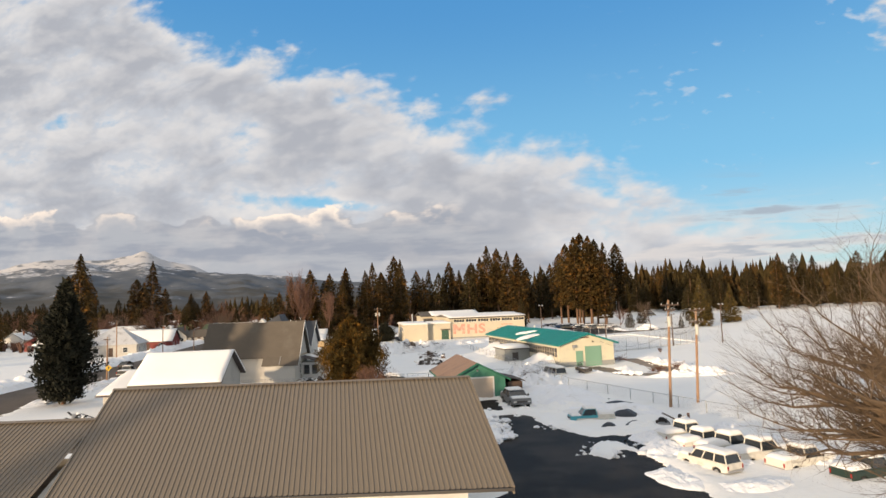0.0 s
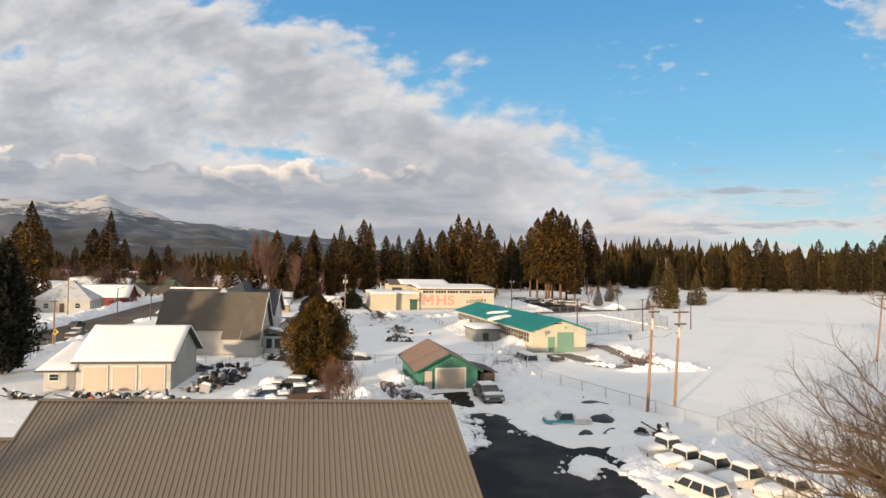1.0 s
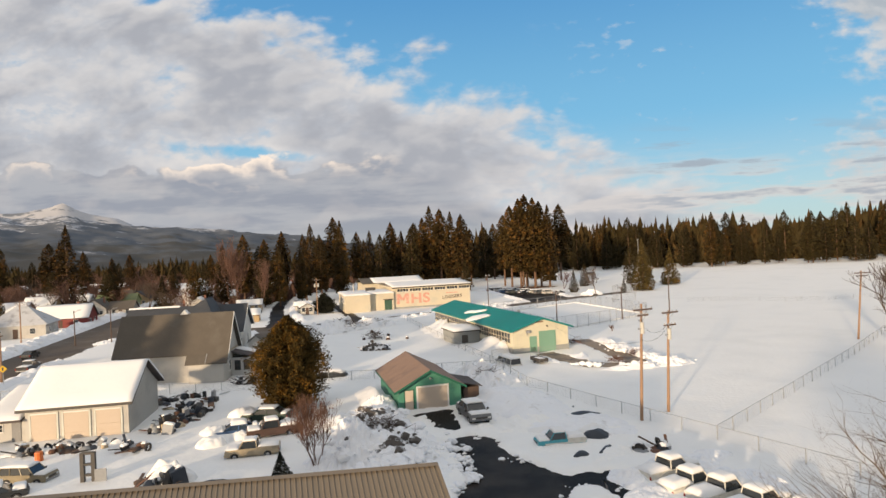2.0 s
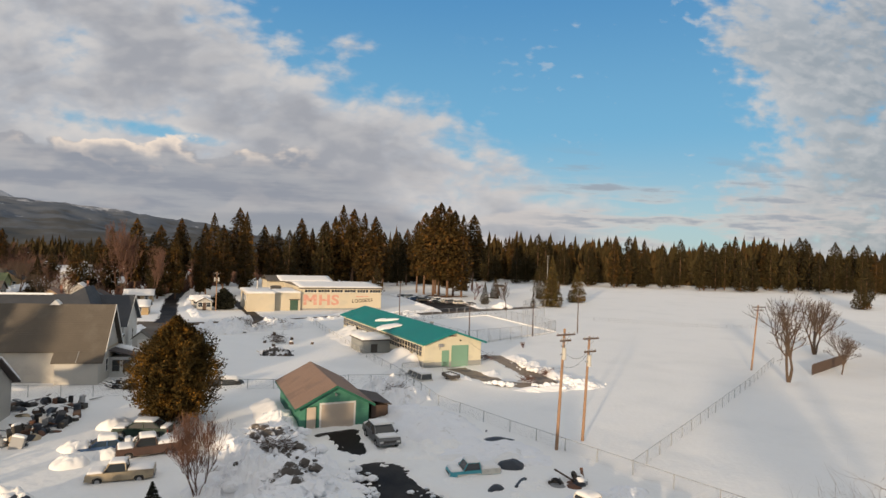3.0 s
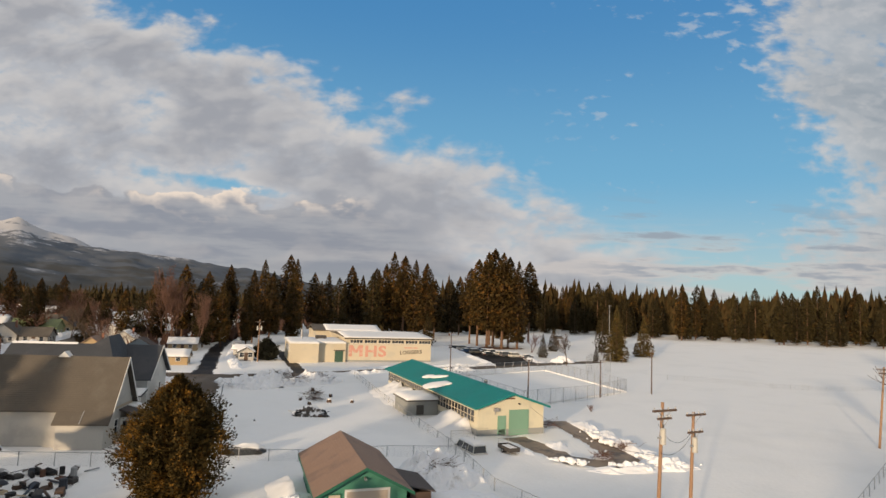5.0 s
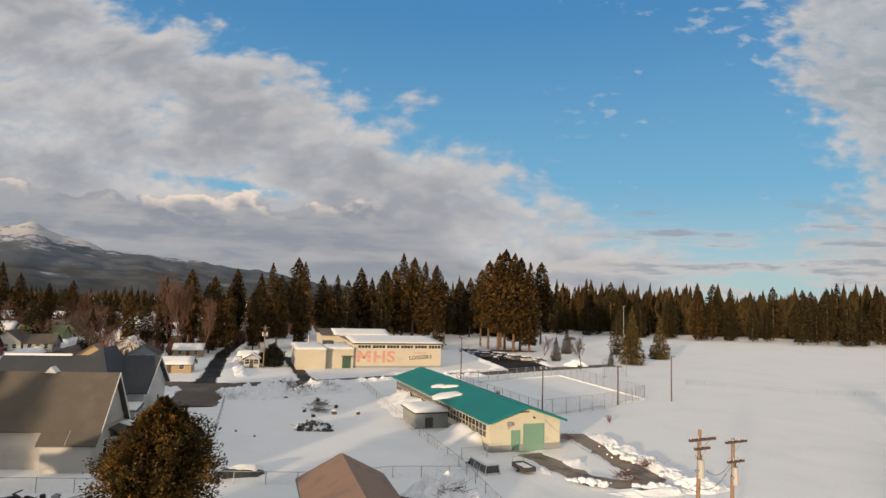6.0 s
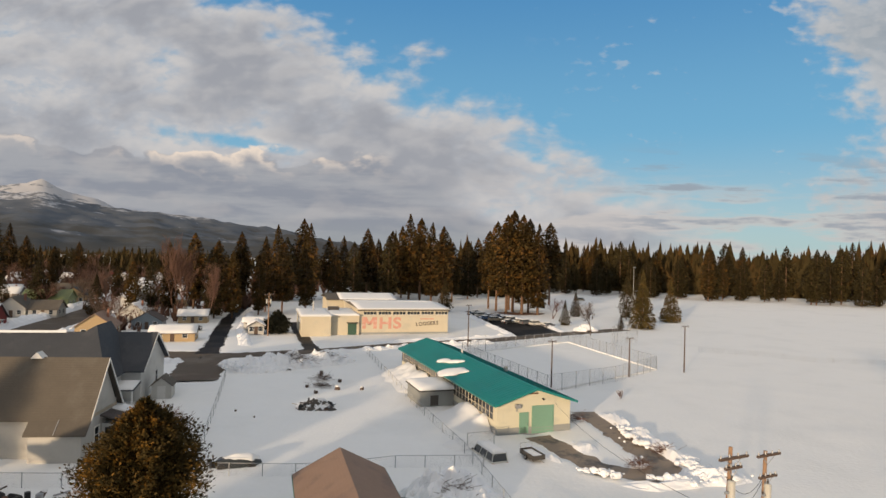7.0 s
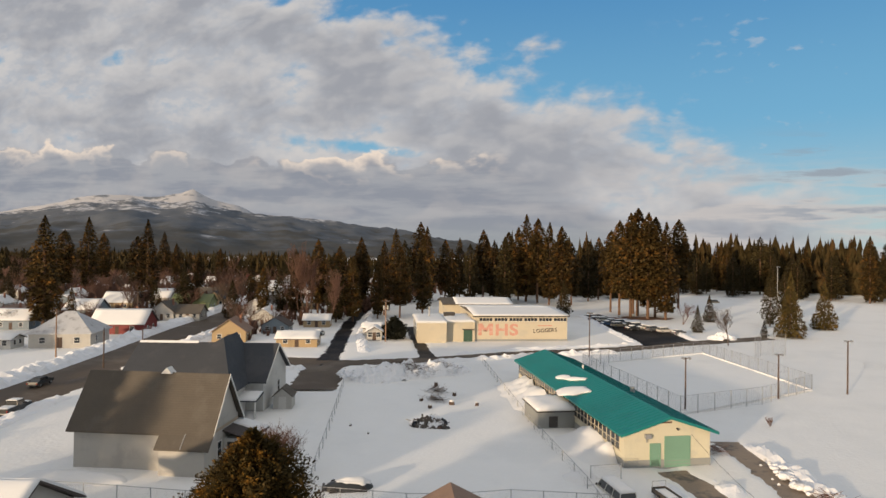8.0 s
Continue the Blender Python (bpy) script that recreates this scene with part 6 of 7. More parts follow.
utility_pole((-91.5, 107.5), 8.6, ((8.3, 0.9),), 30, "wooden utility pole beside the main street")
utility_pole((-60.0, 69.6), 6.7, ((6.4, 0.45),), 20, "thin wooden pole beside the street")
light_pole((11.0, 107.4), 6.6, 20, "dark wooden floodlight pole at the ball court")
light_pole((23.9, 117.3), 6.2, 20, "wooden floodlight pole at the ball court")
light_pole((34.2, 123.6), 7.7, 20, "wooden floodlight pole at the court's corner")
light_pole((-2.1, 142.3), 8.4, 20, "wooden light pole behind the shop building")
light_pole((56.0, 251.8), 16, 20, "tall steel light pole beyond the field", wood=False)
light_pole((25.4, 275.2), 15, 20, "tall steel light pole beyond the field", wood=False)
light_pole((-104.0, 139.0), 9.5, 60, "street lamp with a long arm", arm=1.6)
light_pole((-77.4, 104.0), 6.5, 60, "thin steel pole beside the street", arm=0.8)
light_pole((-71.6, 106.0), 6.5, 60, "thin steel pole beside the street", arm=0.8)


# ---- wires
def wire(a, b, sag):
    cu = bpy.data.curves.new("overhead_wire", "CURVE")
    cu.dimensions, cu.bevel_depth, cu.bevel_resolution = "3D", 0.012, 1
    sp = cu.splines.new("POLY")
    sp.points.add(12)
    for i in range(13):
        f = i / 12
        p = Vector(a).lerp(Vector(b), f)
        sp.points[i].co = (p.x, p.y, p.z - sag * 4 * f * (1 - f), 1)
    cu.materials.append(RUBBER)
    tagged(new("overhead_wire", cu), "thin black overhead wire between poles", "wire")


wire((13.2, 51.9, 8.2), (16.2, 54.8, 7.4), 0.9)
wire((13.3, 51.9, 6.6), (16.1, 54.8, 7.0), 0.5)
wire((13.3, 51.9, 6.4), (8.9, 83.8, 3.6), 0.9)


# ---- chain-link fences
def fence(line, h, label, spacing=3.0, lean=0.0, top_bar=True, heavy=False, name="chain_link_fence"):
    t = thing(name, (line[0][0], line[0][1], 0), 0, label, "fence")
    ox, oy = line[0]
    pts = []
    for (ax, ay), (bx, by) in zip(line[:-1], line[1:]):
        n = max(1, round(math.hypot(bx - ax, by - ay) / spacing))
        pts += [(ax + (bx - ax) * k / n - ox, ay + (by - ay) * k / n - oy) for k in range(n)]
    pts.append((line[-1][0] - ox, line[-1][1] - oy))
    r = 0.045 if heavy else 0.035
    post_me = None
    for x, y in pts:
        if post_me is None:
            post = part("post", tube((0, 0, -0.3), (0, 0, h + 0.05), r, sides=6), STEEL, t)
            post_me = post.data
        else:
            post = new("post", post_me)
            post.parent = t
        post.location = (x, y, 0)
    if top_bar:
        for (ax, ay), (bx, by) in zip(pts[:-1], pts[1:]):
            part("rail", tube((ax, ay, h), (bx, by, h), 0.024, sides=5), STEEL, t)
    # woven wire
    bm = bmesh.new()
    w = 0.004 if not heavy else 0.006
    for (ax, ay), (bx, by) in zip(pts[:-1], pts[1:]):
        d = math.hypot(bx - ax, by - ay)
        step = 0.22
        for s in (-1, 1):
            k = -h
            while k < d:
                a0, b0 = max(k, 0.0), min(k + h, d)
                z0, z1 = a0 - k, b0 - k
                if s < 0:
                    z0, z1 = h - z0, h - z1
                p, q = (ax + (bx - ax) * a0 / d, ay + (by - ay) * a0 / d, z0), (ax + (bx - ax) * b0 / d, ay + (by - ay) * b0 / d, z1)
                v = [bm.verts.new((p[0], p[1], p[2] - w)), bm.verts.new((q[0], q[1], q[2] - w)), bm.verts.new((q[0], q[1], q[2] + w)), bm.verts.new((p[0], p[1], p[2] + w))]
                bm.faces.new(v)
                k += step
    part("wire_mesh", bm, MESH_WIRE, t)
    return t


FENCE = "galvanised chain-link fence standing in snow"
fence([(-19.7, 128.4), (-6.1, 92.5), (0.2, 77.6), (4.4, 64.6), (10.2, 56.4), (17.3, 47.0), (24.6, 37.3)], 1.05, FENCE + " along the field")
fence([(17.3, 47.0), (28.4, 60.0), (43.0, 77.3), (55.9, 93.4)], 1.1, FENCE + " crossing to the far pole")
fence([(-34.6, 103.8), (-29.4, 90.7), (-23.0, 74.1), (-20.7, 68.7)], 1.3, FENCE + " between the yards")
fence([(-20.7, 68.7), (-12.9, 69.7), (-9.4, 70.8)], 1.1, FENCE + " behind the garage")
fence([(-9.2, 70.9), (-5.4, 72.9), (2.0, 74.3)], 1.1, FENCE + " joining the field fence")
fence([(-50.2, 61.2), (-37.3, 63.6), (-28.9, 64.8), (-24.8, 65.5)], 1.2, FENCE + " before the grey-roofed house")
fence([(0.4, 79.3), (2.9, 80.6)], 1.4, FENCE + " beside the shop")
fence([(-55.5, 61.4), (-48.1, 63.2), (-45.8, 61.0)], 1.2, FENCE + " by the street tree")
fence([(44.7, 147.6), (54.6, 145.0), (63.0, 139.8), (73.0, 139.0), (85.9, 143.0)], 1.1, "low wire fence half buried across the field", 4.0, top_bar=False)
fence([(-57.8, 64.1), (-60.3, 69.0)], 1.1, "white wire fence beside the street", 2.0)
# ball court with high fences
fence([(10.1, 104.0), (21.0, 113.1), (30.0, 124.5)], 2.4, "high chain-link court fence along the near side", 2.6, heavy=True)
fence([(30.0, 124.5), (19.3, 153.6)], 2.4, "high chain-link court fence along the field side", 2.6, heavy=True)
fence([(19.3, 153.6), (1.5, 137.1)], 2.4, "high chain-link court fence along the far side", 2.6, heavy=True)
fence([(1.5, 137.1), (-2.7, 130.8), (10.1, 104.0)], 2.4, "high chain-link court fence behind the shop", 2.6, heavy=True)
fence([(28.0, 150.6), (30.0, 155.4), (34.7, 157.0)], 4.2, "tall wire backstop of the ball field", 2.4, heavy=True, name="backstop")
bm = bmesh.new()
for a, b in (((10.1, 104.0), (30.0, 124.5)), ((30.0, 124.5), (19.3, 153.6)), ((19.3, 153.6), (1.5, 137.1))):
    d = math.hypot(b[0] - a[0], b[1] - a[1])
    nx_, ny_ = -(b[1] - a[1]) / d * 0.1, (b[0] - a[0]) / d * 0.1
    vs = [(a[0] - nx_, a[1] - ny_), (b[0] - nx_, b[1] - ny_), (b[0] + nx_, b[1] + ny_), (a[0] + nx_, a[1] + ny_)]
    prism(vs, "z", 0.0, 0.32, bm)
tagged(part("court_kerb", bm, ROOF_SNOW), "snow-capped kerb round the ball court", "kerb", kind="structure")


# ---- bare trees
def bare_tree(at, seed, height, label, material=TWIG, levels=5, spread=0.55, lean=(0, 0), r=None, name="bare_tree", stems=1, upright=0.25, forks=3, first=0.34):
    rng = random.Random(seed)
    t = thing(name, at, 0, label, "tree")
    trunk, twigs = bmesh.new(), bmesh.new()

    def grow(p, way, length, radius, level):
        q = p
        n = 3 if level < 2 else 2
        for k in range(n):
            bend = Vector((rng.gauss(0, 0.16), rng.gauss(0, 0.16), rng.gauss(0.02, 0.10)))
            w2 = (way + bend).normalized()
            e = q + w2 * length / n
            r0, r1 = radius * (1 - 0.3 * k / n), radius * (1 - 0.3 * (k + 1) / n)
            tube(q, e, max(r0, height * 0.0016), max(r1, height * 0.0014), 6 if level < 2 else 3, trunk if level < 2 else twigs)
            q, way = e, w2
            if level < levels and level > 0 and k < n - 1:
                side = (way + Vector((rng.gauss(0, 0.8), rng.gauss(0, 0.8), rng.gauss(0.15, 0.4)))).normalized()
                grow(q, side, length * rng.uniform(0.45, 0.7), radius * 0.5, level + 1)
        if level < levels:
            for _ in range(forks):
                w3 = (way + Vector((rng.gauss(0, spread), rng.gauss(0, spread), rng.gauss(upright, spread * 0.6)))).normalized()
                grow(q, w3, length * rng.uniform(0.6, 0.85), radius * rng.uniform(0.5, 0.68), level + 1)

    for _ in range(stems):
        way = Vector((lean[0] + rng.gauss(0, 0.1 * (stems > 1)), lean[1] + rng.gauss(0, 0.1 * (stems > 1)), 1)).normalized()
        grow(Vector((0, 0, -0.3)), way, height * first, (r or height * 0.018), 0)
    part("trunk", trunk, material, t)
    part("branchwork", twigs, material, t)
    return t


# the big bare tree beside the parked trucks
def big_bare_tree():
    rng = random.Random(21)
    t = thing("bare_tree", (20.4, 18.5, 0), 0, "large spreading bare tree with arching limbs", "tree")
    fork = Vector((-0.5, 0.1, 2.6))
    trunk = tube((0.3, 0, -0.4), (0, 0, 1.2), 0.55, 0.44, 10)
    tube((0, 0, 1.2), fork, 0.44, 0.38, 10, trunk)
    part("trunk", trunk, BIG_TWIG, t)

    def spray(bm, p, way, length, radius, level):
        n = 4 if level < 2 else 3
        q = p
        for k in range(n):
            way = (way + Vector((rng.gauss(0, 0.16), rng.gauss(0, 0.16), rng.gauss(0.03, 0.13)))).normalized()
            e = q + way * length / n
            tube(q, e, radius * (1 - 0.7 * k / n), radius * (1 - 0.7 * (k + 1) / n), 5 if level < 2 else 3, bm)
            q = e
            if level < 3 and length > 0.35:
                for _ in range(2 if level < 2 else rng.choice((1, 2))):
                    side = (way + Vector((rng.gauss(0, 0.65), rng.gauss(0, 0.65), rng.gauss(0.28, 0.45)))).normalized()
                    spray(bm, q, side, length * rng.uniform(0.38, 0.62), radius * 0.45 * (1 - 0.5 * k / n), level + 1)

    limbs = ((-8.2, 3.2, 5.6), (-7.2, 2.2, 4.6), (-8.0, -2.4, 6.8), (-7.0, -1.2, 7.6), (-5.6, -0.6, 8.8), (-4.2, -2.4, 9.2), (-1.2, 0.4, 10.2), (-6.8, 4.0, 3.6), (-5.8, 5.4, 4.2), (3.5, -2.5, 10.0), (6.5, 2.5, 8.4),
             (2.0, 6.0, 8.0), (-3.0, -6.0, 7.0), (-7.6, 0.8, 6.2), (-5.0, 3.2, 7.0), (-4.8, -1.5, 8.6), (-6.4, -2.2, 7.8), (-2.8, 1.2, 9.6), (-7.4, -0.4, 5.2), (-3.6, 3.4, 8.2), (-5.4, 0.5, 9.8), (-6.6, 0.6, 8.8),
             (-7.4, 1.2, 7.6), (-6.0, 2.4, 7.6), (-4.4, 1.6, 9.2), (-8.6, 0.5, 6.6), (-8.4, 2.0, 4.8), (-7.9, 1.8, 6.2), (-5.5, -4.0, 3.4), (-6.5, -3.0, 4.4), (-4.5, -5.0, 3.0), (-6.0, -2.0, 3.4), (-5.2, -0.6, 3.0))
    for target in limbs:
        bm = bmesh.new()
        goal = Vector(target)
        p, n = fork.copy(), 9
        d = (goal - fork).length
        for k in range(n):
            f = (k + 1) / n
            bow = Vector((0, 0, 1)) * math.sin(f * math.pi) * d * (0.10 if goal.z < 8 else -0.03)
            q = fork.lerp(goal, f) + bow + Vector((rng.gauss(0, 0.16), rng.gauss(0, 0.16), rng.gauss(0, 0.14)))
            r0, r1 = 0.17 * (1 - k / n) ** 0.9 + 0.025, 0.17 * (1 - f) ** 0.9 + 0.02
            tube(p, q, r0, r1, 7, bm)
            if k >= 2:
                for _ in range(3):
                    way = ((q - p).normalized() * 0.7 + Vector((rng.gauss(0, 0.55), rng.gauss(0, 0.55), rng.gauss(0.35, 0.5)))).normalized()
                    spray(bm, q, way, d * rng.uniform(0.14, 0.25), r1 * 0.5, 1)
            p = q
        spray(bm, p, (goal - fork).normalized(), d * 0.2, 0.03, 1)
        part("limb", bm, BIG_TWIG, t)


big_bare_tree()
bare_tree((49.8, 80.4), 12, 12.5, "bare multi-stemmed tree at the fence", levels=4, stems=2, spread=0.42, first=0.3, r=0.2)
bare_tree((69.6, 104.1), 13, 10.6, "bare multi-stemmed tree beyond the fence", levels=4, stems=4, spread=0.3, first=0.3)
bare_tree((61.5, 86.7), 14, 5.5, "bare tree beyond the fence", levels=5, stems=2, spread=0.4)
bare_tree((-25.3, 71.5), 15, 4.6, "reddish bare shrub by the yard fence", TWIG_RED, levels=4, stems=15, spread=0.42, name="bare_shrub", r=0.03)
bare_tree((-10.4, 41.6), 16, 5.0, "thin reddish bare shrub beside the heap", TWIG_RED, levels=4, stems=9, spread=0.06, name="bare_shrub", r=0.03, upright=0.9)
bare_tree((19.5, 102.5), 17, 1.6, "small dry shrub in the snow", TWIG_RED, levels=3, stems=7, spread=0.4, name="bare_shrub", r=0.02)
bare_tree((26.2, 166.8), 18, 8, "bare young tree behind the court", levels=5, spread=0.4)
for i, (x, y, h) in enumerate(((-114.4, 183.6, 13), (-94.5, 187.9, 14), (-140.2, 173.0, 12), (-157.0, 164.4, 13), (-131.2, 214.5, 14), (-167.6, 190.0, 14), (-107.6, 232.6, 15), (-153.6, 232.6, 14), (-181.2, 215.6, 14), (-123.3, 179.4, 11), (-95.9, 162.3, 9), (21.1, 204.9, 9))):
    bare_tree((x, y), 30 + i, h * 0.75, "bare brown deciduous tree among the houses", TWIG_RED if i % 2 else TWIG, levels=4, spread=0.42, stems=2)
for i, (x, y, h) in enumerate(((-79.4, 171.2, 19), (-77.0, 170.0, 16), (-68.5, 165.6, 13))):
    bare_tree((x, y), 60 + i, h, "tall bare reddish poplar", TWIG_RED, levels=4, stems=3, spread=0.045, upright=1.3, first=0.36, r=0.14)

# bare trees that fill the town, copied from four grown ones
rng = random.Random(41)
bare_models = [bare_tree((-112 - 9 * k, 188 + 11 * k), 80 + k, h, "bare brown deciduous tree between snowy roofs", m, levels=4, spread=0.42, stems=2)
               for k, (h, m) in enumerate(((12, TWIG_RED), (10, TWIG), (14, TWIG_RED), (9, TWIG)))]
for model in bare_models:
    tagged(model, group="bare town trees")
for _ in range(120):
    y = rng.uniform(125, 400)
    x = -72 - rng.random() * (y * 0.85 + 30)
    if to_line(np.array([x]), np.array([y]), ROADS[0][1])[0] > 11 and all(math.hypot(x + 4 - hx, y + 4 - hy) > 7.5 for hx, hy, *_ in TOWN):
        ob = copy_thing(rng.choice(bare_models), pose(x, y, 0, 0, 0, rng.uniform(0, 360)))
        ob.scale = [rng.uniform(0.55, 0.85) if y < 230 else rng.uniform(0.75, 1.05)] * 3


def thicket():
    """Low brown scrub between the houses of the town."""
    rng = random.Random(91)
    verts, faces = [], []
    for _ in range(4600):
        y = rng.uniform(135, 470)
        x = -72 - rng.random() * (y * 0.95 + 30)
        if to_line(np.array([x]), np.array([y]), ROADS[0][1])[0] < 12:
            continue
        h = rng.uniform(1.2, 4.0) * (1 + 0.6 * (y > 190))
        for _ in range(14):
            a, lean = rng.uniform(0, math.tau), rng.uniform(0.1, 0.7)
            d = h * rng.uniform(0.5, 1.0)
            ex, ey = math.cos(a) * lean * d, math.sin(a) * lean * d
            w = 0.16 * h * rng.uniform(0.4, 1.0)
            n = len(verts)
            verts += [(x - w * math.sin(a), y + w * math.cos(a), -0.1), (x + w * math.sin(a), y - w * math.cos(a), -0.1), (x + ex, y + ey, d)]
            faces.append((n, n + 1, n + 2))
    tagged(raw("thicket", verts, faces, TWIG_RED), "low brown winter scrub between the town houses", "scrub", kind="stuff")


thicket()

# ================= vehicles =================
TYRE_MESH = {}


def paint(name, color):
    return mat("car_paint_" + name, color, 0.35, 0.05, 1.0, second=tuple(c * 0.8 for c in color), second_scale=1.2)


WHITE_PAINT, TAN_PAINT, BROWN_PAINT, BLUE_PAINT = paint("white", (0.62, 0.60, 0.54)), paint("tan", (0.34, 0.28, 0.19)), paint("brown", (0.075, 0.045, 0.034)), paint("blue", (0.05, 0.10, 0.20))
TURQ_PAINT, DARK_PAINT, GOLD_PAINT, GREY_PAINT = paint("turquoise", (0.06, 0.33, 0.40)), paint("black", (0.025, 0.028, 0.03)), paint("gold", (0.22, 0.18, 0.11)), paint("silver", (0.13, 0.135, 0.14))
GREEN_PAINT, RED_PAINT = paint("green", (0.012, 0.03, 0.022)), paint("red", (0.30, 0.03, 0.025))
LENS_RED, LENS_CLEAR = mat("red_lens", (0.25, 0.02, 0.015), 0.25), mat("clear_lens", (0.6, 0.6, 0.58), 0.15)


def frustum(x0, x1, y, z0, x2, x3, y2, z1, bm=None, bevel=0.0):
    bm = bm or bmesh.new()
    v = [bm.verts.new(p) for p in ((x0, -y, z0), (x1, -y, z0), (x1, y, z0), (x0, y, z0), (x2, -y2, z1), (x3, -y2, z1), (x3, y2, z1), (x2, y2, z1))]
    fs = [bm.faces.new([v[i] for i in f]) for f in ((3, 2, 1, 0), (4, 5, 6, 7), (0, 1, 5, 4), (1, 2, 6, 5), (2, 3, 7, 6), (3, 0, 4, 7))]
    if bevel:
        bmesh.ops.bevel(bm, geom=list({e for f in fs for e in f.edges}), offset=bevel, segments=2, affect="EDGES")
    return bm


def vehicle(kind, at, turn, colour, label, snow=0.18, group="", sink=0.0, bed=None, size=0.84):
    """kind: pickup, suv, van or sedan; it points along +x of its own axes."""
    name = {"pickup": "pickup_truck", "suv": "station_wagon", "van": "van", "sedan": "car"}[kind]
    t = thing(name, (at[0], at[1], (at[2] if len(at) > 2 else 0.06) - sink), turn, label, "pickup" if kind == "pickup" else "car" if kind != "van" else "van", group)
    t.scale = (size, size, size)
    L, W = {"pickup": (5.3, 0.93), "suv": (4.7, 0.9), "van": (5.2, 0.97), "sedan": (4.6, 0.88)}[kind]
    belt, roof = {"pickup": (1.08, 1.78), "suv": (1.05, 1.68), "van": (1.2, 2.0), "sedan": (0.95, 1.42)}[kind]
    hood = belt - 0.04 if kind != "van" else 1.1
    back, front = -L / 2, L / 2
    c0, c1, r0, r1 = {"pickup": (-0.55, 1.35, -0.42, 0.85), "suv": (back + 0.08, 1.2, back + 0.3, 0.65), "van": (back + 0.06, 2.0, back + 0.15, 1.35), "sedan": (-1.75, 1.25, -1.05, 0.5)}[kind]
    # body: the outline of the flank with wheel arches cut in
    def arch(cx):
        return [(cx + 0.42 * math.cos(a), 0.36 + 0.42 * math.sin(a)) for a in np.linspace(0, math.pi, 7)]
    ax0, ax1 = back + L * 0.21, front - L * 0.18
    outline = [(front, 0.42), (front, hood - 0.18), (front - 0.12, hood), (c1 - 0.1, belt), (back if kind != "sedan" else back + 0.1, belt if kind != "sedan" else belt - 0.02), (back, 0.45)]
    under = [(p[0], max(p[1], 0.34)) for p in arch(ax0)][::-1] + [(p[0], max(p[1], 0.34)) for p in arch(ax1)][::-1]
    bm = prism(outline + under, "y", -W, W)
    edges = [e for e in bm.edges if abs(e.verts[0].co.y - e.verts[1].co.y) < 0.01 and min(v.co.z for v in e.verts) > 0.7]
    bmesh.ops.bevel(bm, geom=edges, offset=0.05, segments=2, affect="EDGES")
    part("body", bm, colour, t)
    if kind == "pickup":
        floor = part("bed", box(back + 0.06, c0 - 0.1, -W + 0.08, W - 0.08, belt - 0.01, belt + 0.01), bed or DARK_TRIM, t)
        for y in (-W, W - 0.08):
            part("bed_rail", box(back, c0 - 0.05, y, y + 0.08, belt - 0.02, belt + 0.07, bevel=0.02), bed or colour, t)
        part("tailgate", box(back - 0.01, back + 0.06, -W + 0.08, W - 0.08, belt - 0.4, belt + 0.07, bevel=0.02), bed or colour, t)
        if bed:
            for s in (-1, 1):
                y0, y1 = (-W - 0.015, -W) if s < 0 else (W, W + 0.015)
                part("lower_panel", box(c0, front - 0.75, y0, y1, 0.5, 0.78), bed, t, "white lower panel")
                part("bed_side", box(back + 0.02, c0 - 0.05, y0, y1, 0.62, belt), bed, t, "white bed side")
    glass = part("glasshouse", frustum(c0 + 0.03, c1 - 0.03, W - 0.09, belt - 0.02, r0 + 0.02, r1 - 0.02, W - 0.22, roof - 0.03), GLASS, t, "dark tinted windows")
    part("roof", box(r0 - 0.04, r1 + 0.03, -W + 0.17, W - 0.17, roof - 0.05, roof + 0.02, bevel=0.03), colour, t)
    n = {"pickup": 2, "suv": 4, "van": 4, "sedan": 3}[kind]
    for k in range(n):
        f = k / (n - 1)
        xb, xt = c0 + 0.04 + (c1 - c0 - 0.08) * f, r0 + 0.02 + (r1 - r0 - 0.04) * f
        for s in (-1, 1):
            part("pillar", tube((xb, s * (W - 0.08), belt - 0.03), (xt, s * (W - 0.2), roof - 0.03), 0.05, sides=5), colour, t)
    for x in (ax0, ax1):
        for s in (-1, 1):
            if "tyre" not in TYRE_MESH:
                tyre = part("tyre", tube((0, -0.11, 0), (0, 0.11, 0), 0.34, sides=14), RUBBER, t)
                rim = part("rim", tube((0, -0.12, 0), (0, 0.12, 0), 0.19, sides=10), STEEL, tyre)
                TYRE_MESH["tyre"], TYRE_MESH["rim"] = tyre.data, rim.data
            else:
                tyre, rim = new("tyre", TYRE_MESH["tyre"]), new("rim", TYRE_MESH["rim"])
                tyre.parent, rim.parent = t, tyre
            tyre.location = (x, s * (W - 0.12), 0.34)
    for x, w in ((front - 0.02, 0.1), (back - 0.08, 0.1)):
        part("bumper", box(x, x + w, -W + 0.05, W - 0.05, 0.42, 0.58, bevel=0.03), STEEL if kind in ("pickup", "suv") else colour, t)
    for s in (-1, 1):
        part("headlight", box(front - 0.02, front + 0.02, s * 0.66 - 0.14, s * 0.66 + 0.14, hood - 0.34, hood - 0.2), LENS_CLEAR, t)
        part("taillight", box(back - 0.025, back + 0.02, s * (W - 0.1) - 0.07, s * (W - 0.1) + 0.07, belt - 0.42, belt - 0.12), LENS_RED, t)
        part("mirror", box(c1 - 0.25, c1 - 0.12, s * (W + 0.08) - 0.08, s * (W + 0.08) + 0.08, belt + 0.02, belt + 0.2, bevel=0.02), DARK_TRIM, t)
    part("grille", box(front - 0.015, front + 0.015, -0.5, 0.5, hood - 0.36, hood - 0.18), DARK_TRIM, t)
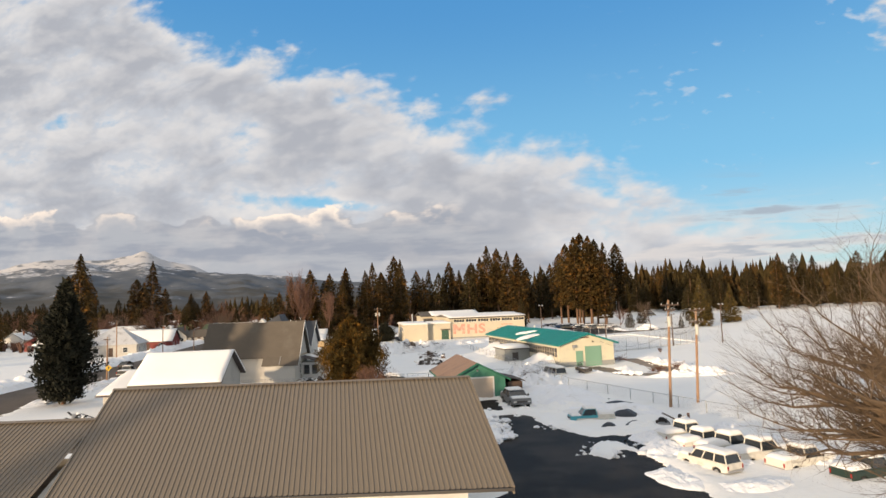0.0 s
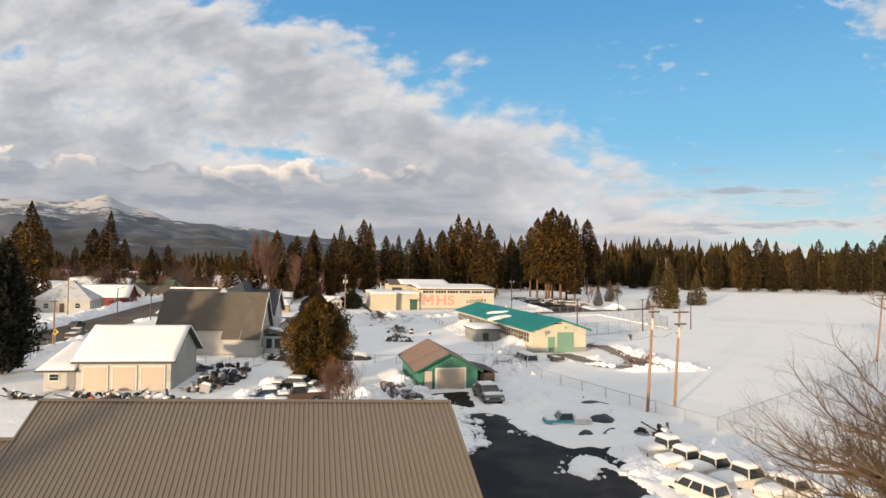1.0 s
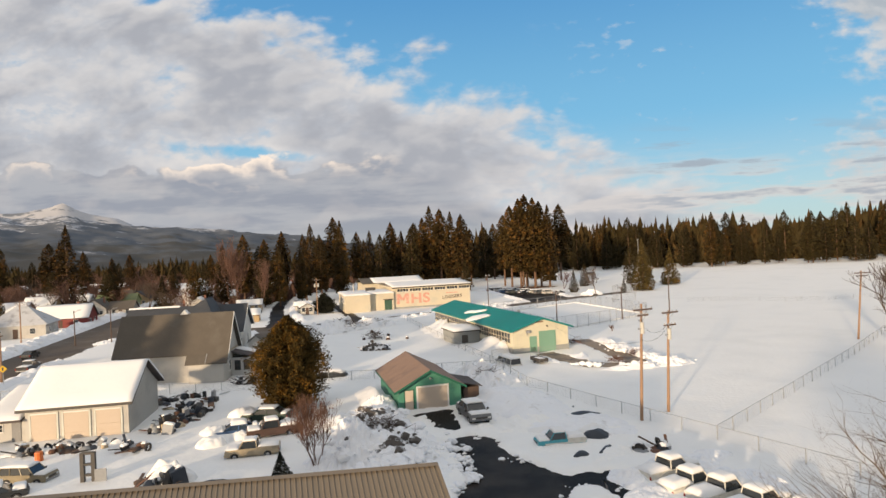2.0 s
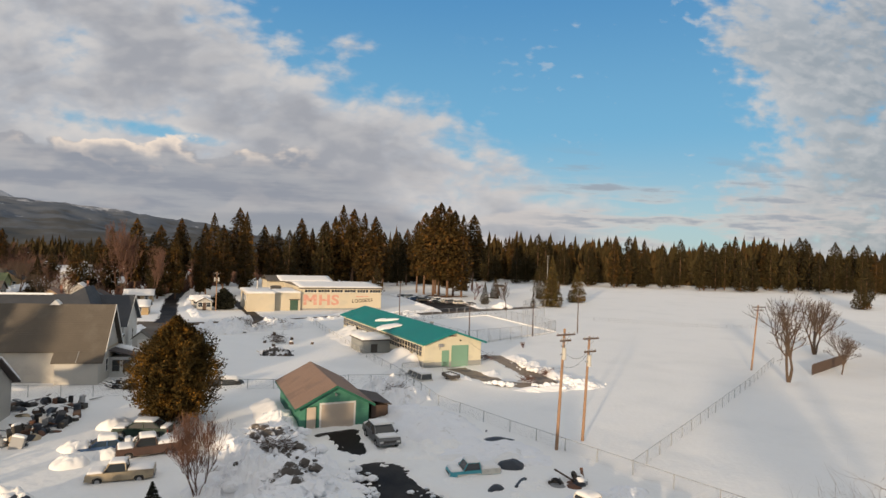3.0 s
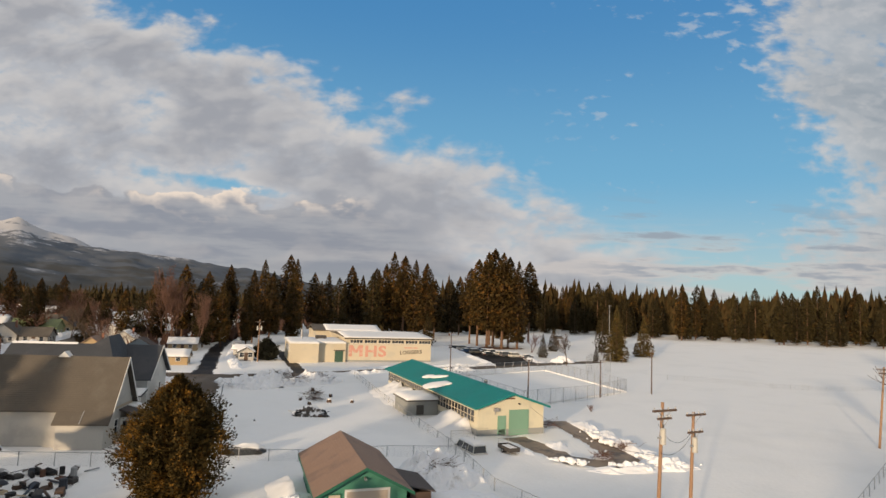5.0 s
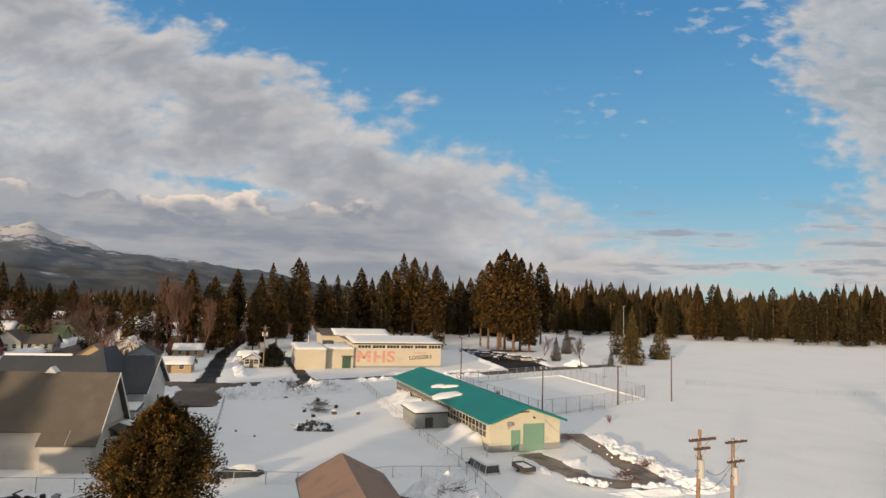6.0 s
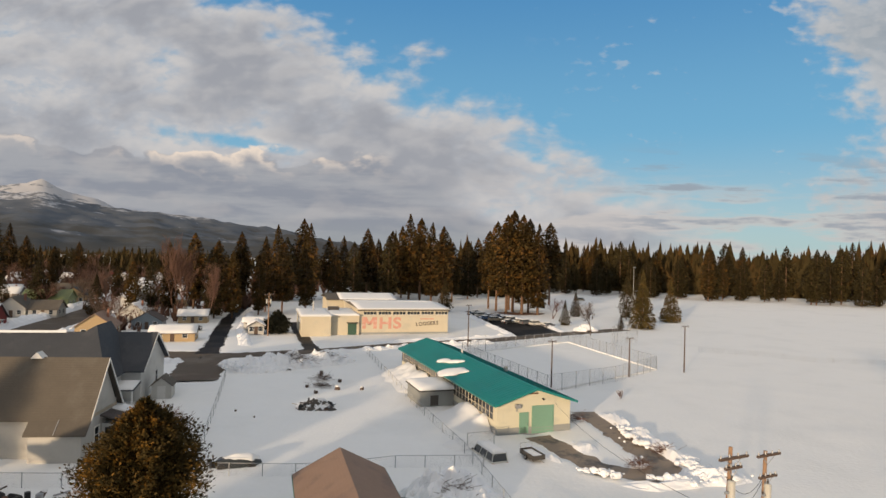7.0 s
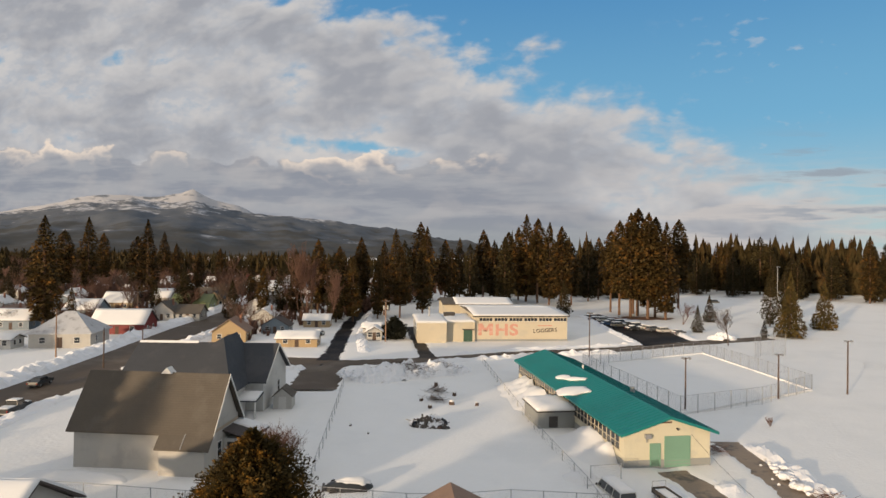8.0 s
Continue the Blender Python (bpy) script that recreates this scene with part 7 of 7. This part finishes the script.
    if snow:
        part("roof_snow", snow_sheet(-W + 0.16, W - 0.16, roof + 0.02, roof + 0.02, r0 - 0.05, r1 + 0.02, "x", snow, at[0], n=9), ROOF_SNOW, t, smooth=True)
        if kind != "van":
            part("bonnet_snow", snow_sheet(-W + 0.06, W - 0.06, belt - 0.01, belt - 0.03, c1 - 0.06, front - 0.12, "x", snow * 0.9, at[1], n=9), ROOF_SNOW, t, smooth=True)
        if kind == "pickup":
            part("bed_snow", snow_sheet(-W + 0.04, W - 0.04, belt + 0.01, belt + 0.01, back + 0.02, c0 - 0.06, "x", snow * 1.3, at[0] + 3, n=9), ROOF_SNOW, t, smooth=True)
        if kind == "sedan":
            part("boot_snow", snow_sheet(-W + 0.06, W - 0.06, belt - 0.01, belt - 0.01, back + 0.1, c0 + 0.1, "x", snow, at[0] + 5, n=8), ROOF_SNOW, t, smooth=True)
    return t


ROW = "trucks parked in the snow"
vehicle("pickup", (12.3, 41.0), 32, WHITE_PAINT, "white pickup truck with snow on bed and roof", 0.24, ROW, 0.42, size=0.78)
vehicle("pickup", (13.0, 39.1), 33, WHITE_PAINT, "white compact pickup truck under thick snow", 0.32, ROW, 0.52, size=0.76)
vehicle("pickup", (14.3, 37.7), 32, WHITE_PAINT, "white pickup truck half buried in snow", 0.3, ROW, 0.46, size=0.78)
vehicle("pickup", (15.6, 36.1), 32, WHITE_PAINT, "white crew pickup truck with a snowy bed", 0.24, ROW, 0.42, size=0.78)
vehicle("pickup", (17.4, 34.6), 32, WHITE_PAINT, "white pickup truck under the bare tree", 0.24, ROW, 0.38, size=0.74)
vehicle("suv", (12.3, 33.4), 128, WHITE_PAINT, "white station wagon with snow on its roof", 0.2, ROW, 0.2, size=0.72)
vehicle("pickup", (19.9, 32.6), 30, GREEN_PAINT, "dark green pickup truck beneath the bare tree", 0.3, ROW, 0.3, size=0.7)
vehicle("sedan", (-0.5, 53.2), -69, GREY_PAINT, "old silver car parked before the green garage", 0.16, size=1.0)
vehicle("pickup", (6.2, 46.9), 194, TURQ_PAINT, "old turquoise pickup truck with a white bed", 0.26, bed=WHITE_PAINT, sink=0.36, size=0.68)
vehicle("pickup", (-16.3, 44.8), 197, TAN_PAINT, "tan pickup truck parked in deep snow", 0.16, sink=0.16, size=0.72)
vehicle("pickup", (-16.6, 49.4), 207, BROWN_PAINT, "brown pickup truck with snow on its cab", 0.22, sink=0.12, size=0.8)
vehicle("sedan", (-20.4, 50.6), 205, BLUE_PAINT, "dark blue car buried under snow", 0.45, sink=0.55, size=0.8)
vehicle("sedan", (-19.0, 53.6), 184, GREEN_PAINT, "dark green car beneath the evergreen", 0.15, sink=0.15, size=0.9)
vehicle("suv", (-30.2, 40.0), 3, GOLD_PAINT, "gold station wagon with snow on its roof", 0.2, sink=0.25, size=0.74)
vehicle("sedan", (-29.7, 36.9), 40, DARK_PAINT, "black car with snow on its roof", 0.4, sink=0.25, size=0.74)
vehicle("van", (2.4, 77.4), 118, WHITE_PAINT, "white van half buried in snow beside the shop", 0.25, sink=0.85)
mound("snow_heap", (-0.4, 80.0), 1.8, 1.6, 0.7, 118, 150, 0.22, "snow drifted over the buried van", ROOF_SNOW)
vehicle("sedan", (-75.2, 91.2), 110, DARK_PAINT, "dark car driving on the main street", 0.0)
vehicle("pickup", (-65.2, 79.6), 110, DARK_PAINT, "dark pickup at the street's edge with a white cab cover", 0.12)
vehicle("van", (-52.1, 153.8), 108, WHITE_PAINT, "white camper van beside the lane", 0.3)
vehicle("sedan", (-53.4, 161.3), 108, GREY_PAINT, "silver car parked by the lane", 0.3)
vehicle("sedan", (-62.2, 148.6), 100, WHITE_PAINT, "white car in a snowy yard", 0.35)
rng = random.Random(3)
for i, (x, y) in enumerate(((-2.9, 204.9), (-0.5, 203.0), (2.0, 200.7), (4.2, 198.1), (6.3, 195.3), (8.4, 192.1), (10.2, 189.2), (12.0, 186.4), (0.8, 194.8), (3.6, 191.7), (7.0, 186.6), (14.6, 184.2), (17.6, 182.0))):
    colour = (DARK_PAINT, WHITE_PAINT, GREY_PAINT, BLUE_PAINT, TAN_PAINT)[i % 5]
    word = ("black", "white", "silver", "dark blue", "tan")[i % 5]
    vehicle(("sedan", "suv")[i % 2], (x, y), 35 + rng.uniform(-8, 8), colour, f"{word} car with snow in the school car park", 0.2, "cars in the car park")
vehicle("van", (41.2, 285.9), 20, TAN_PAINT, "tan van far beyond the field", 0.2)

# ploughed snow between and round the parked trucks
for i, (x, y, rx, ry, h) in enumerate(((10.0, 40.1, 1.5, 1.6, 0.6), (10.7, 37.8, 1.3, 1.2, 0.6), (11.7, 36.0, 1.3, 1.2, 0.55), (12.1, 42.2, 1.4, 0.8, 0.6), (14.8, 42.4, 1.2, 0.9, 0.7), (15.7, 40.3, 1.0, 1.2, 0.7), (14.7, 41.8, 1.2, 2.6, 0.5), (17.3, 39.3, 1.4, 2.2, 0.6), (10.5, 36.7, 1.6, 2.0, 0.45),
                                       (18.7, 35.5, 1.6, 1.8, 0.6), (14.0, 34.5, 1.0, 0.8, 0.4), (10.3, 31.1, 1.6, 2.6, 0.4), (13.8, 30.0, 2.6, 1.4, 0.4), (15.7, 43.9, 2.2, 1.2, 0.5))):
    mound("snow_heap", (x, y), rx, ry, h, 25, 80 + i, 0.4, "trodden snow heaped round the parked trucks")
# snow heaped over the cars in the left yard
for i, (x, y, rx, ry, h) in enumerate(((-22.2, 50.0, 1.2, 1.1, 0.9), (-18.1, 51.5, 1.0, 0.9, 1.0), (-18.9, 48.6, 1.2, 0.8, 0.8), (-22.0, 55.4, 1.4, 1.2, 1.1), (-20.6, 46.8, 1.2, 0.9, 0.9), (-16.5, 52.2, 0.8, 0.7, 0.9),
                                       (-14.1, 50.8, 1.2, 0.9, 0.5), (8.8, 49.3, 1.6, 0.9, 0.8), (4.9, 49.5, 1.6, 0.8, 0.5), (6.1, 46.6, 1.4, 0.5, 0.35))):
    mound("snow_heap", (x, y), rx, ry, h, 25, 120 + i, 0.25, "soft snow heaped over a parked car", ROOF_SNOW)

# ================= yard clutter =================
TARP = mat("dark_blue_tarp", (0.025, 0.032, 0.045), 0.55, 0.1, 2.0, 0.4, 6.0)
ORANGE = mat("orange_plastic", (0.55, 0.14, 0.03), 0.5)
GREY_PLASTIC = mat("grey_plastic", (0.22, 0.23, 0.24), 0.6, 0.1)
BEIGE = mat("beige_board", (0.45, 0.36, 0.24), 0.8, 0.1)


def barrel(parent, x, y, h, r, material):
    bm = bmesh.new()
    rings = []
    for z, k in ((0, 0.92), (0.06, 1), (h * 0.33, 1), (h * 0.35, 1.04), (h * 0.37, 1), (h * 0.66, 1), (h * 0.68, 1.04), (h * 0.7, 1), (h - 0.05, 1), (h, 0.92)):
        rings.append([bm.verts.new((x + r * k * math.cos(a), y + r * k * math.sin(a), z)) for a in np.linspace(0, math.tau, 11)[:-1]])
    for a, b in zip(rings[:-1], rings[1:]):
        for i in range(10):
            bm.faces.new((a[i], a[(i + 1) % 10], b[(i + 1) % 10], b[i]))
    bm.faces.new(rings[-1]), bm.faces.new(rings[0][::-1])
    return part("barrel", bm, material, parent)


def clutter(at, seed, n, rx, ry, label, tall=1.0, snowy=0.5, turn=0.0):
    """A heap of yard things: barrels, boxes, boards, tyres and bundles, some capped with snow."""
    rng = random.Random(seed)
    t = thing("clutter_heap", (at[0], at[1], 0.05), turn, label, "clutter")
    tones = (RUST, DARK_WOOD, GREY_PLASTIC, TARP, TARP, DARK_TRIM, BEIGE, DARK_TRIM, RUBBER, DARK_WOOD, STEEL, RUBBER, TARP)
    for i in range(int(n * 1.7)):
        x, y = rng.uniform(-rx, rx), rng.uniform(-ry, ry)
        kind = rng.choice(("box", "barrel", "board", "tyre", "bundle", "bundle", "board"))
        m = rng.choice(tones)
        h = rng.uniform(0.35, 1.0) * tall
        if kind == "box":
            w, d = rng.uniform(0.12, 0.45), rng.uniform(0.1, 0.35)
            ob = part("crate", box(-w, w, -d, d, -0.1, h, bevel=0.03), m, t)
            ob.matrix_basis = pose(x, y, 0, rng.gauss(0, 14), rng.gauss(0, 14), rng.uniform(0, 180))
            if rng.random() < snowy:
                cap = part("snow_cap", snow_sheet(-d, d, h, h, -w, w, "x", 0.16, i, n=6), ROOF_SNOW, ob, smooth=True)
        elif kind == "barrel":
            ob = barrel(t, 0, 0, h * 0.8, rng.choice((0.2, 0.24, 0.29)), m)
            ob.matrix_basis = pose(x, y, -0.05)
            if rng.random() < snowy:
                part("snow_cap", snow_sheet(-0.18, 0.18, h * 0.8, h * 0.8, -0.18, 0.18, "x", 0.15, i, n=6), ROOF_SNOW, ob, smooth=True)
        elif kind == "board":
            ob = part("board", box(-0.1, 0.1, -0.025, 0.025, 0, rng.uniform(1.0, 2.0)), m, t)
            ob.matrix_basis = pose(x, y, 0.08, rng.uniform(60, 88), 0, rng.uniform(0, 360))
        elif kind == "tyre":
            bm = bmesh.new()
            for a in range(12):
                for b in range(6):
                    u, v = a * math.tau / 12, b * math.tau / 6
                    bm.verts.new(((0.27 + 0.1 * math.cos(v)) * math.cos(u), (0.27 + 0.1 * math.cos(v)) * math.sin(u), 0.1 * math.sin(v)))
            bm.verts.ensure_lookup_table()
            for a in range(12):
                for b in range(6):
                    bm.faces.new([bm.verts[k] for k in (a * 6 + b, (a + 1) % 12 * 6 + b, (a + 1) % 12 * 6 + (b + 1) % 6, a * 6 + (b + 1) % 6)])
            ob = part("old_tyre", bm, RUBBER, t, smooth=True)
            ob.matrix_basis = pose(x, y, 0.25, rng.uniform(50, 90), 0, rng.uniform(0, 360))
        else:
            bm = bmesh.new()
            bmesh.ops.create_icosphere(bm, subdivisions=2, radius=0.45)
            for v in bm.verts:
                v.co = Vector((v.co.x * 1.2, v.co.y, max(v.co.z, -0.1) * h * 1.2)) * (1 + 0.25 * noisy(v.co.x + i, v.co.y, v.co.z, 2.0))
            ob = part("sack", bm, m, t, smooth=True)
            ob.matrix_basis = pose(x, y, 0, 0, 0, rng.uniform(0, 360))
    return t


clutter((-27.1, 51.7), 1, 26, 0.9, 2.2, "heap of barrels, boxes and scrap beside the white garage", 1.3, 0.4, 8)
clutter((-27.3, 55.7), 2, 18, 1.3, 2.2, "dark scrap and bins behind the white garage", 1.3, 0.4, 8)
clutter((-31.7, 46.0), 3, 26, 4.0, 0.6, "row of yard things before the garage doors", 0.8, 0.8, 14)
clutter((-39.6, 44.5), 4, 9, 1.4, 0.5, "clutter and bins before the annex door", 0.8, 0.5, 9)
clutter((-26.3, 46.1), 5, 8, 1.2, 0.6, "snowy scrap by the garage corner", 0.7, 0.7)
clutter((-20.1, 39.4), 6, 26, 1.6, 0.9, "scrap heap with a snowy top in the yard", 1.3, 0.5, 10)
clutter((-17.6, 90.5), 7, 26, 1.9, 1.2, "dark heap of firewood and scrap in the snow", 0.6, 0.3, 15)
clutter((12.5, 45.2), 10, 9, 1.3, 0.6, "bins and snowy scrap beside the parked trucks", 0.7, 0.5, 20)
clutter((-26.5, 68.9), 11, 6, 1.6, 1.0, "dark pots in the snow beside the house", 0.5, 0.4)
clutter((-30.5, 60.6), 14, 30, 3.0, 2.6, "dark scrap, pots and boards in the yard", 1.1, 0.25, 20)
clutter((-26.8, 55.2), 15, 12, 1.2, 1.6, "dark pots and bundles in the snow", 0.7, 0.3)
clutter((-28.0, 69.0), 12, 14, 0.8, 1.4, "dark scrap against the house corner", 1.1, 0.2)
clutter((-7.8, 49.1), 13, 8, 1.0, 1.0, "dark stones and brush in the ploughed heap", 1.2, 0.2)
mound("snow_heap", (-17.5, 91.3), 1.8, 1.0, 1.2, 15, 31, 0.4, "snow on the firewood heap")
mound("snow_heap", (-19.7, 39.8), 1.9, 1.3, 1.3, 15, 32, 0.3, "snow cap on the scrap heap", material=ROOF_SNOW)
mound("firewood_heap", (-17.6, 90.3), 2.2, 1.3, 1.0, 12, 33, 0.6, "dark heap of firewood showing through snow", EARTH, n=34, lump=2.0)
for i, (x, y, rx, ry, h) in enumerate(((8.8, 54.2, 1.5, 0.9, 0.4), (8.9, 48.1, 1.1, 0.9, 0.9), (7.4, 44.1, 0.75, 0.5, 0.55), (9.3, 45.4, 1.3, 0.3, 0.35), (8.2, 56.5, 0.9, 0.25, 0.2))):
    mound("tarp", (x, y), rx, ry, h, 20 * i, 40 + i, 0.2, "dark tarp over something lying in the snow", TARP, n=16)


def brush_pile(at, seed, rx, ry, h, n, label, material=TWIG):
    """A tangle of cut branches."""
    rng = random.Random(seed)
    bm = bmesh.new()
    for _ in range(n):
        x, y = rng.gauss(0, rx * 0.45), rng.gauss(0, ry * 0.45)
        z = max(0.0, h * (1 - (x / rx) ** 2 - (y / ry) ** 2)) * rng.random()
        a, b = rng.uniform(0, math.tau), rng.uniform(-0.3, 0.7)
        d = rng.uniform(0.4, 1.3)
        tube((x, y, z), (x + d * math.cos(a), y + d * math.sin(a), z + d * b), 0.022, 0.008, 4, bm)
    ob = part("brush_pile", bm, material)
    ob.location = (at[0], at[1], at[2] if len(at) > 2 else 0.1)
    return tagged(ob, label, "brush", kind="stuff")


brush_pile((-7.3, 47.6, 0.7), 1, 1.9, 1.7, 1.3, 420, "dark tangle of cut branches in the ploughed snow", DARK_WOOD)
brush_pile((-8.8, 50.6, 0.5), 2, 1.2, 1.0, 1.0, 160, "dark tangle of cut branches in the ploughed snow", DARK_WOOD)
brush_pile((-0.2, 66.8, 1.0), 3, 1.5, 1.4, 0.6, 160, "snowy tangle of brush beside the fence")
brush_pile((-29.4, 114.4, 1.0), 4, 4.5, 2.4, 1.2, 520, "pale brush sticking from the ploughed heap")
brush_pile((-24.8, 118.2, 0.9), 5, 3.2, 1.6, 1.0, 260, "pale brush sticking from the ploughed heap")
for i, (x, y) in enumerate(((-20.1, 100.9), (-21.2, 105.5))):
    brush_pile((x, y, 0.25), 20 + i, 1.5, 1.1, 0.5, 110, "dark stumps and cut branches in the snow", DARK_WOOD)
for i, (x, y) in enumerate(((11.9, 90.6), (18.7, 80.7), (15.4, 76.4))):
    brush_pile((x, y, 0.2), 8 + i, 0.9, 0.8, 0.6, 90, "dry brown brush on the snow bank", TWIG_RED)


def utility_trailer(at, turn):
    t = thing("utility_trailer", (at[0], at[1], 0.1), turn, "small dark utility trailer with snow in it", "trailer")
    t.scale = (0.75, 0.75, 0.75)
    part("floor", box(-1.5, 1.5, -0.8, 0.8, 0.35, 0.42), DARK_TRIM, t)
    for x0, x1, y0, y1 in ((-1.5, 1.5, -0.84, -0.78), (-1.5, 1.5, 0.78, 0.84), (-1.54, -1.5, -0.8, 0.8), (1.5, 1.54, -0.8, 0.8)):
        part("side_board", box(x0, x1, y0, y1, 0.3, 0.85), DARK_TRIM, t)
    part("snow", snow_sheet(-0.76, 0.76, 0.6, 0.6, -1.45, 1.45, "x", 0.2, 3, n=8), ROOF_SNOW, t, smooth=True)
    for x, y in ((-1.4, -0.8), (-1.4, 0.8)):
        part("post", tube((x, y, 0.3), (x, y, 1.5), 0.03, sides=5), STEEL, t)
    part("rail", tube((-1.4, -0.8, 1.5), (-1.4, 0.8, 1.5), 0.03, sides=5), STEEL, t)
    part("drawbar", tube((1.5, 0, 0.38), (2.6, 0, 0.38), 0.04, sides=6), STEEL, t)
    for s in (-1, 1):
        tyre = part("tyre", tube((0, s * 0.85, 0.28), (0, s * 1.02, 0.28), 0.28, sides=12), RUBBER, t)
        part("rim", tube((0, s * 0.84, 0.28), (0, s * 1.03, 0.28), 0.15, sides=8), STEEL, tyre)


utility_trailer((6.3, 77.1), -62)


def buried_car():
    t = thing("snowed_in_car", (-18.6, 71.6, -0.15), 25, "dark car almost hidden under a dome of snow", "car")

    def dome(sx, sy, sz, dx, dz, bumps):
        bm = bmesh.new()
        bmesh.ops.create_icosphere(bm, subdivisions=4, radius=1.0)
        for v in bm.verts:
            k = 1 + bumps * noisy(v.co.x * 2, v.co.y * 2, v.co.z * 2, 1.0)
            v.co = Vector((v.co.x * sx * k + dx, v.co.y * sy * k, v.co.z * sz * k + dz))
        return bm
    part("body", dome(2.05, 0.98, 0.85, 0.0, 0.15, 0.02), DARK_PAINT, t, smooth=True)
    part("bumper", box(-2.12, -1.9, -0.75, 0.75, 0.3, 0.48, bevel=0.05), DARK_TRIM, t)
    for x in (-1.2, 1.2):
        for s in (-1, 1):
            part("tyre", tube((x, s * 0.78, 0.3), (x, s * 0.98, 0.3), 0.33, sides=14), RUBBER, t)
    part("snow", dome(1.6, 0.70, 0.62, 0.25, 0.52, 0.10), ROOF_SNOW, t, "thick dome of snow", smooth=True)


buried_car()


def stove_stack():
    t = thing("metal_frame_tower", (-25.5, 39.7, 0), 15, "upright dark metal frame standing in the snow", "scrap")
    for x in (-0.35, 0.35):
        part("post", box(x - 0.12, x + 0.12, -0.14, 0.14, -0.2, 2.0), DARK_TRIM, t)
    for z in (0.5, 1.2, 1.95):
        part("crossbar", box(-0.35, 0.35, -0.1, 0.1, z - 0.08, z + 0.08), DARK_TRIM, t)
    part("panel", box(0.45, 1.2, -0.2, -0.15, -0.2, 0.9), GREY_PLASTIC, t)


stove_stack()
mound("tarp", (-16.4, 39.3), 1.3, 0.4, 0.5, 8, 61, 0.2, "dark tarp over something lying in the snow", TARP, n=16)
# snow caught on the yard things
for i, (x, y, rx, ry, h) in enumerate(((-33.7, 45.4, 1.0, 0.5, 0.6), (-30.4, 46.4, 1.2, 0.5, 0.6), (-28.5, 46.8, 0.7, 0.5, 0.7), (-36.0, 44.8, 0.9, 0.5, 0.5), (-27.0, 53.6, 0.8, 1.0, 0.8), (-29.4, 60.0, 1.2, 0.9, 0.8), (-26.5, 56.8, 0.9, 0.7, 0.6),
                                       (-20.2, 40.0, 1.3, 0.7, 1.7), (-20.5, 101.6, 1.2, 0.9, 0.6), (-21.6, 105.9, 1.2, 0.8, 0.5), (-18.3, 103.0, 0.8, 0.6, 0.4))):
    mound("snow_heap", (x, y), rx, ry, h, 15, 160 + i, 0.25, "soft snow caught on the yard things", ROOF_SNOW, n=18)
b = thing("plastic_drum", (-32.5, 43.6, 0.05), 0, "orange plastic drum lying in the snow", "drum")
barrel(b, 0, 0, 0.7, 0.28, ORANGE)


def board_wall():
    t = thing("board_screen", (56.4, 85.5, 0), 40, "low brown timber screen beyond the fence", "fence")
    for k in range(34):
        part("board", box(k * 0.5, k * 0.5 + 0.46, -0.03, 0.03, -0.3, 1.5 + 0.05 * (k % 3)), DARK_WOOD, t)


board_wall()


def road_sign(at, turn):
    t = thing("road_sign", at, turn, "yellow diamond road sign on a post", "sign")
    part("post", tube((0, 0, -0.3), (0, 0, 2.6), 0.04, sides=6), STEEL, t)
    bm = prism([(0, -0.45), (0.45, 0), (0, 0.45), (-0.45, 0)], "y", -0.07, -0.045)
    ob = part("plate", bm, mat("sign_yellow", (0.65, 0.42, 0.03), 0.5, 0.03), t)
    ob.location.z = 2.4
    part("symbol", box(-0.09, 0.09, -0.078, -0.07, 2.2, 2.6), DARK_TRIM, t)


road_sign((-59.2, 69.0), 30)


# ---- small dark things poking through the snow of the long yard
def stump(at, seed, r, h):
    """A broken stump or bundle of stems with snow on its top."""
    rng = random.Random(seed)
    t = thing("tree_stump", (at[0], at[1], 0.02), rng.uniform(0, 360), "dark broken stump showing through the snow", "stump")
    bm = tube((0, 0, -0.2), (0.05, 0, h), r, r * 0.7, 9)
    for v in bm.verts:
        v.co += Vector((noisy(v.co.x + seed, v.co.y, v.co.z, 3.0), noisy(v.co.y, v.co.x + seed, v.co.z, 3.0), noisy(v.co.z, v.co.y, v.co.x + seed, 2.0))) * r * 0.5
    part("trunk", bm, DARK_WOOD, t)
    part("snow_cap", snow_sheet(-r * 0.6, r * 0.6, h * 0.95, h * 0.95, -r * 0.6, r * 0.6, "x", 0.16, seed, n=6), ROOF_SNOW, t, smooth=True)


for i, (x, y, r, h) in enumerate(((-22.4, 109.2, 0.35, 0.6), (-17.5, 99.8, 0.4, 0.5), (-21.8, 100.2, 0.3, 0.45), (-25.8, 87.3, 0.16, 0.24), (-22.8, 85.3, 0.14, 0.22), (-14.4, 100.4, 0.25, 0.4), (-19.6, 97.2, 0.35, 0.5), (-18.4, 104.4, 0.3, 0.5))):
    stump((x, y), 300 + i, r, h)
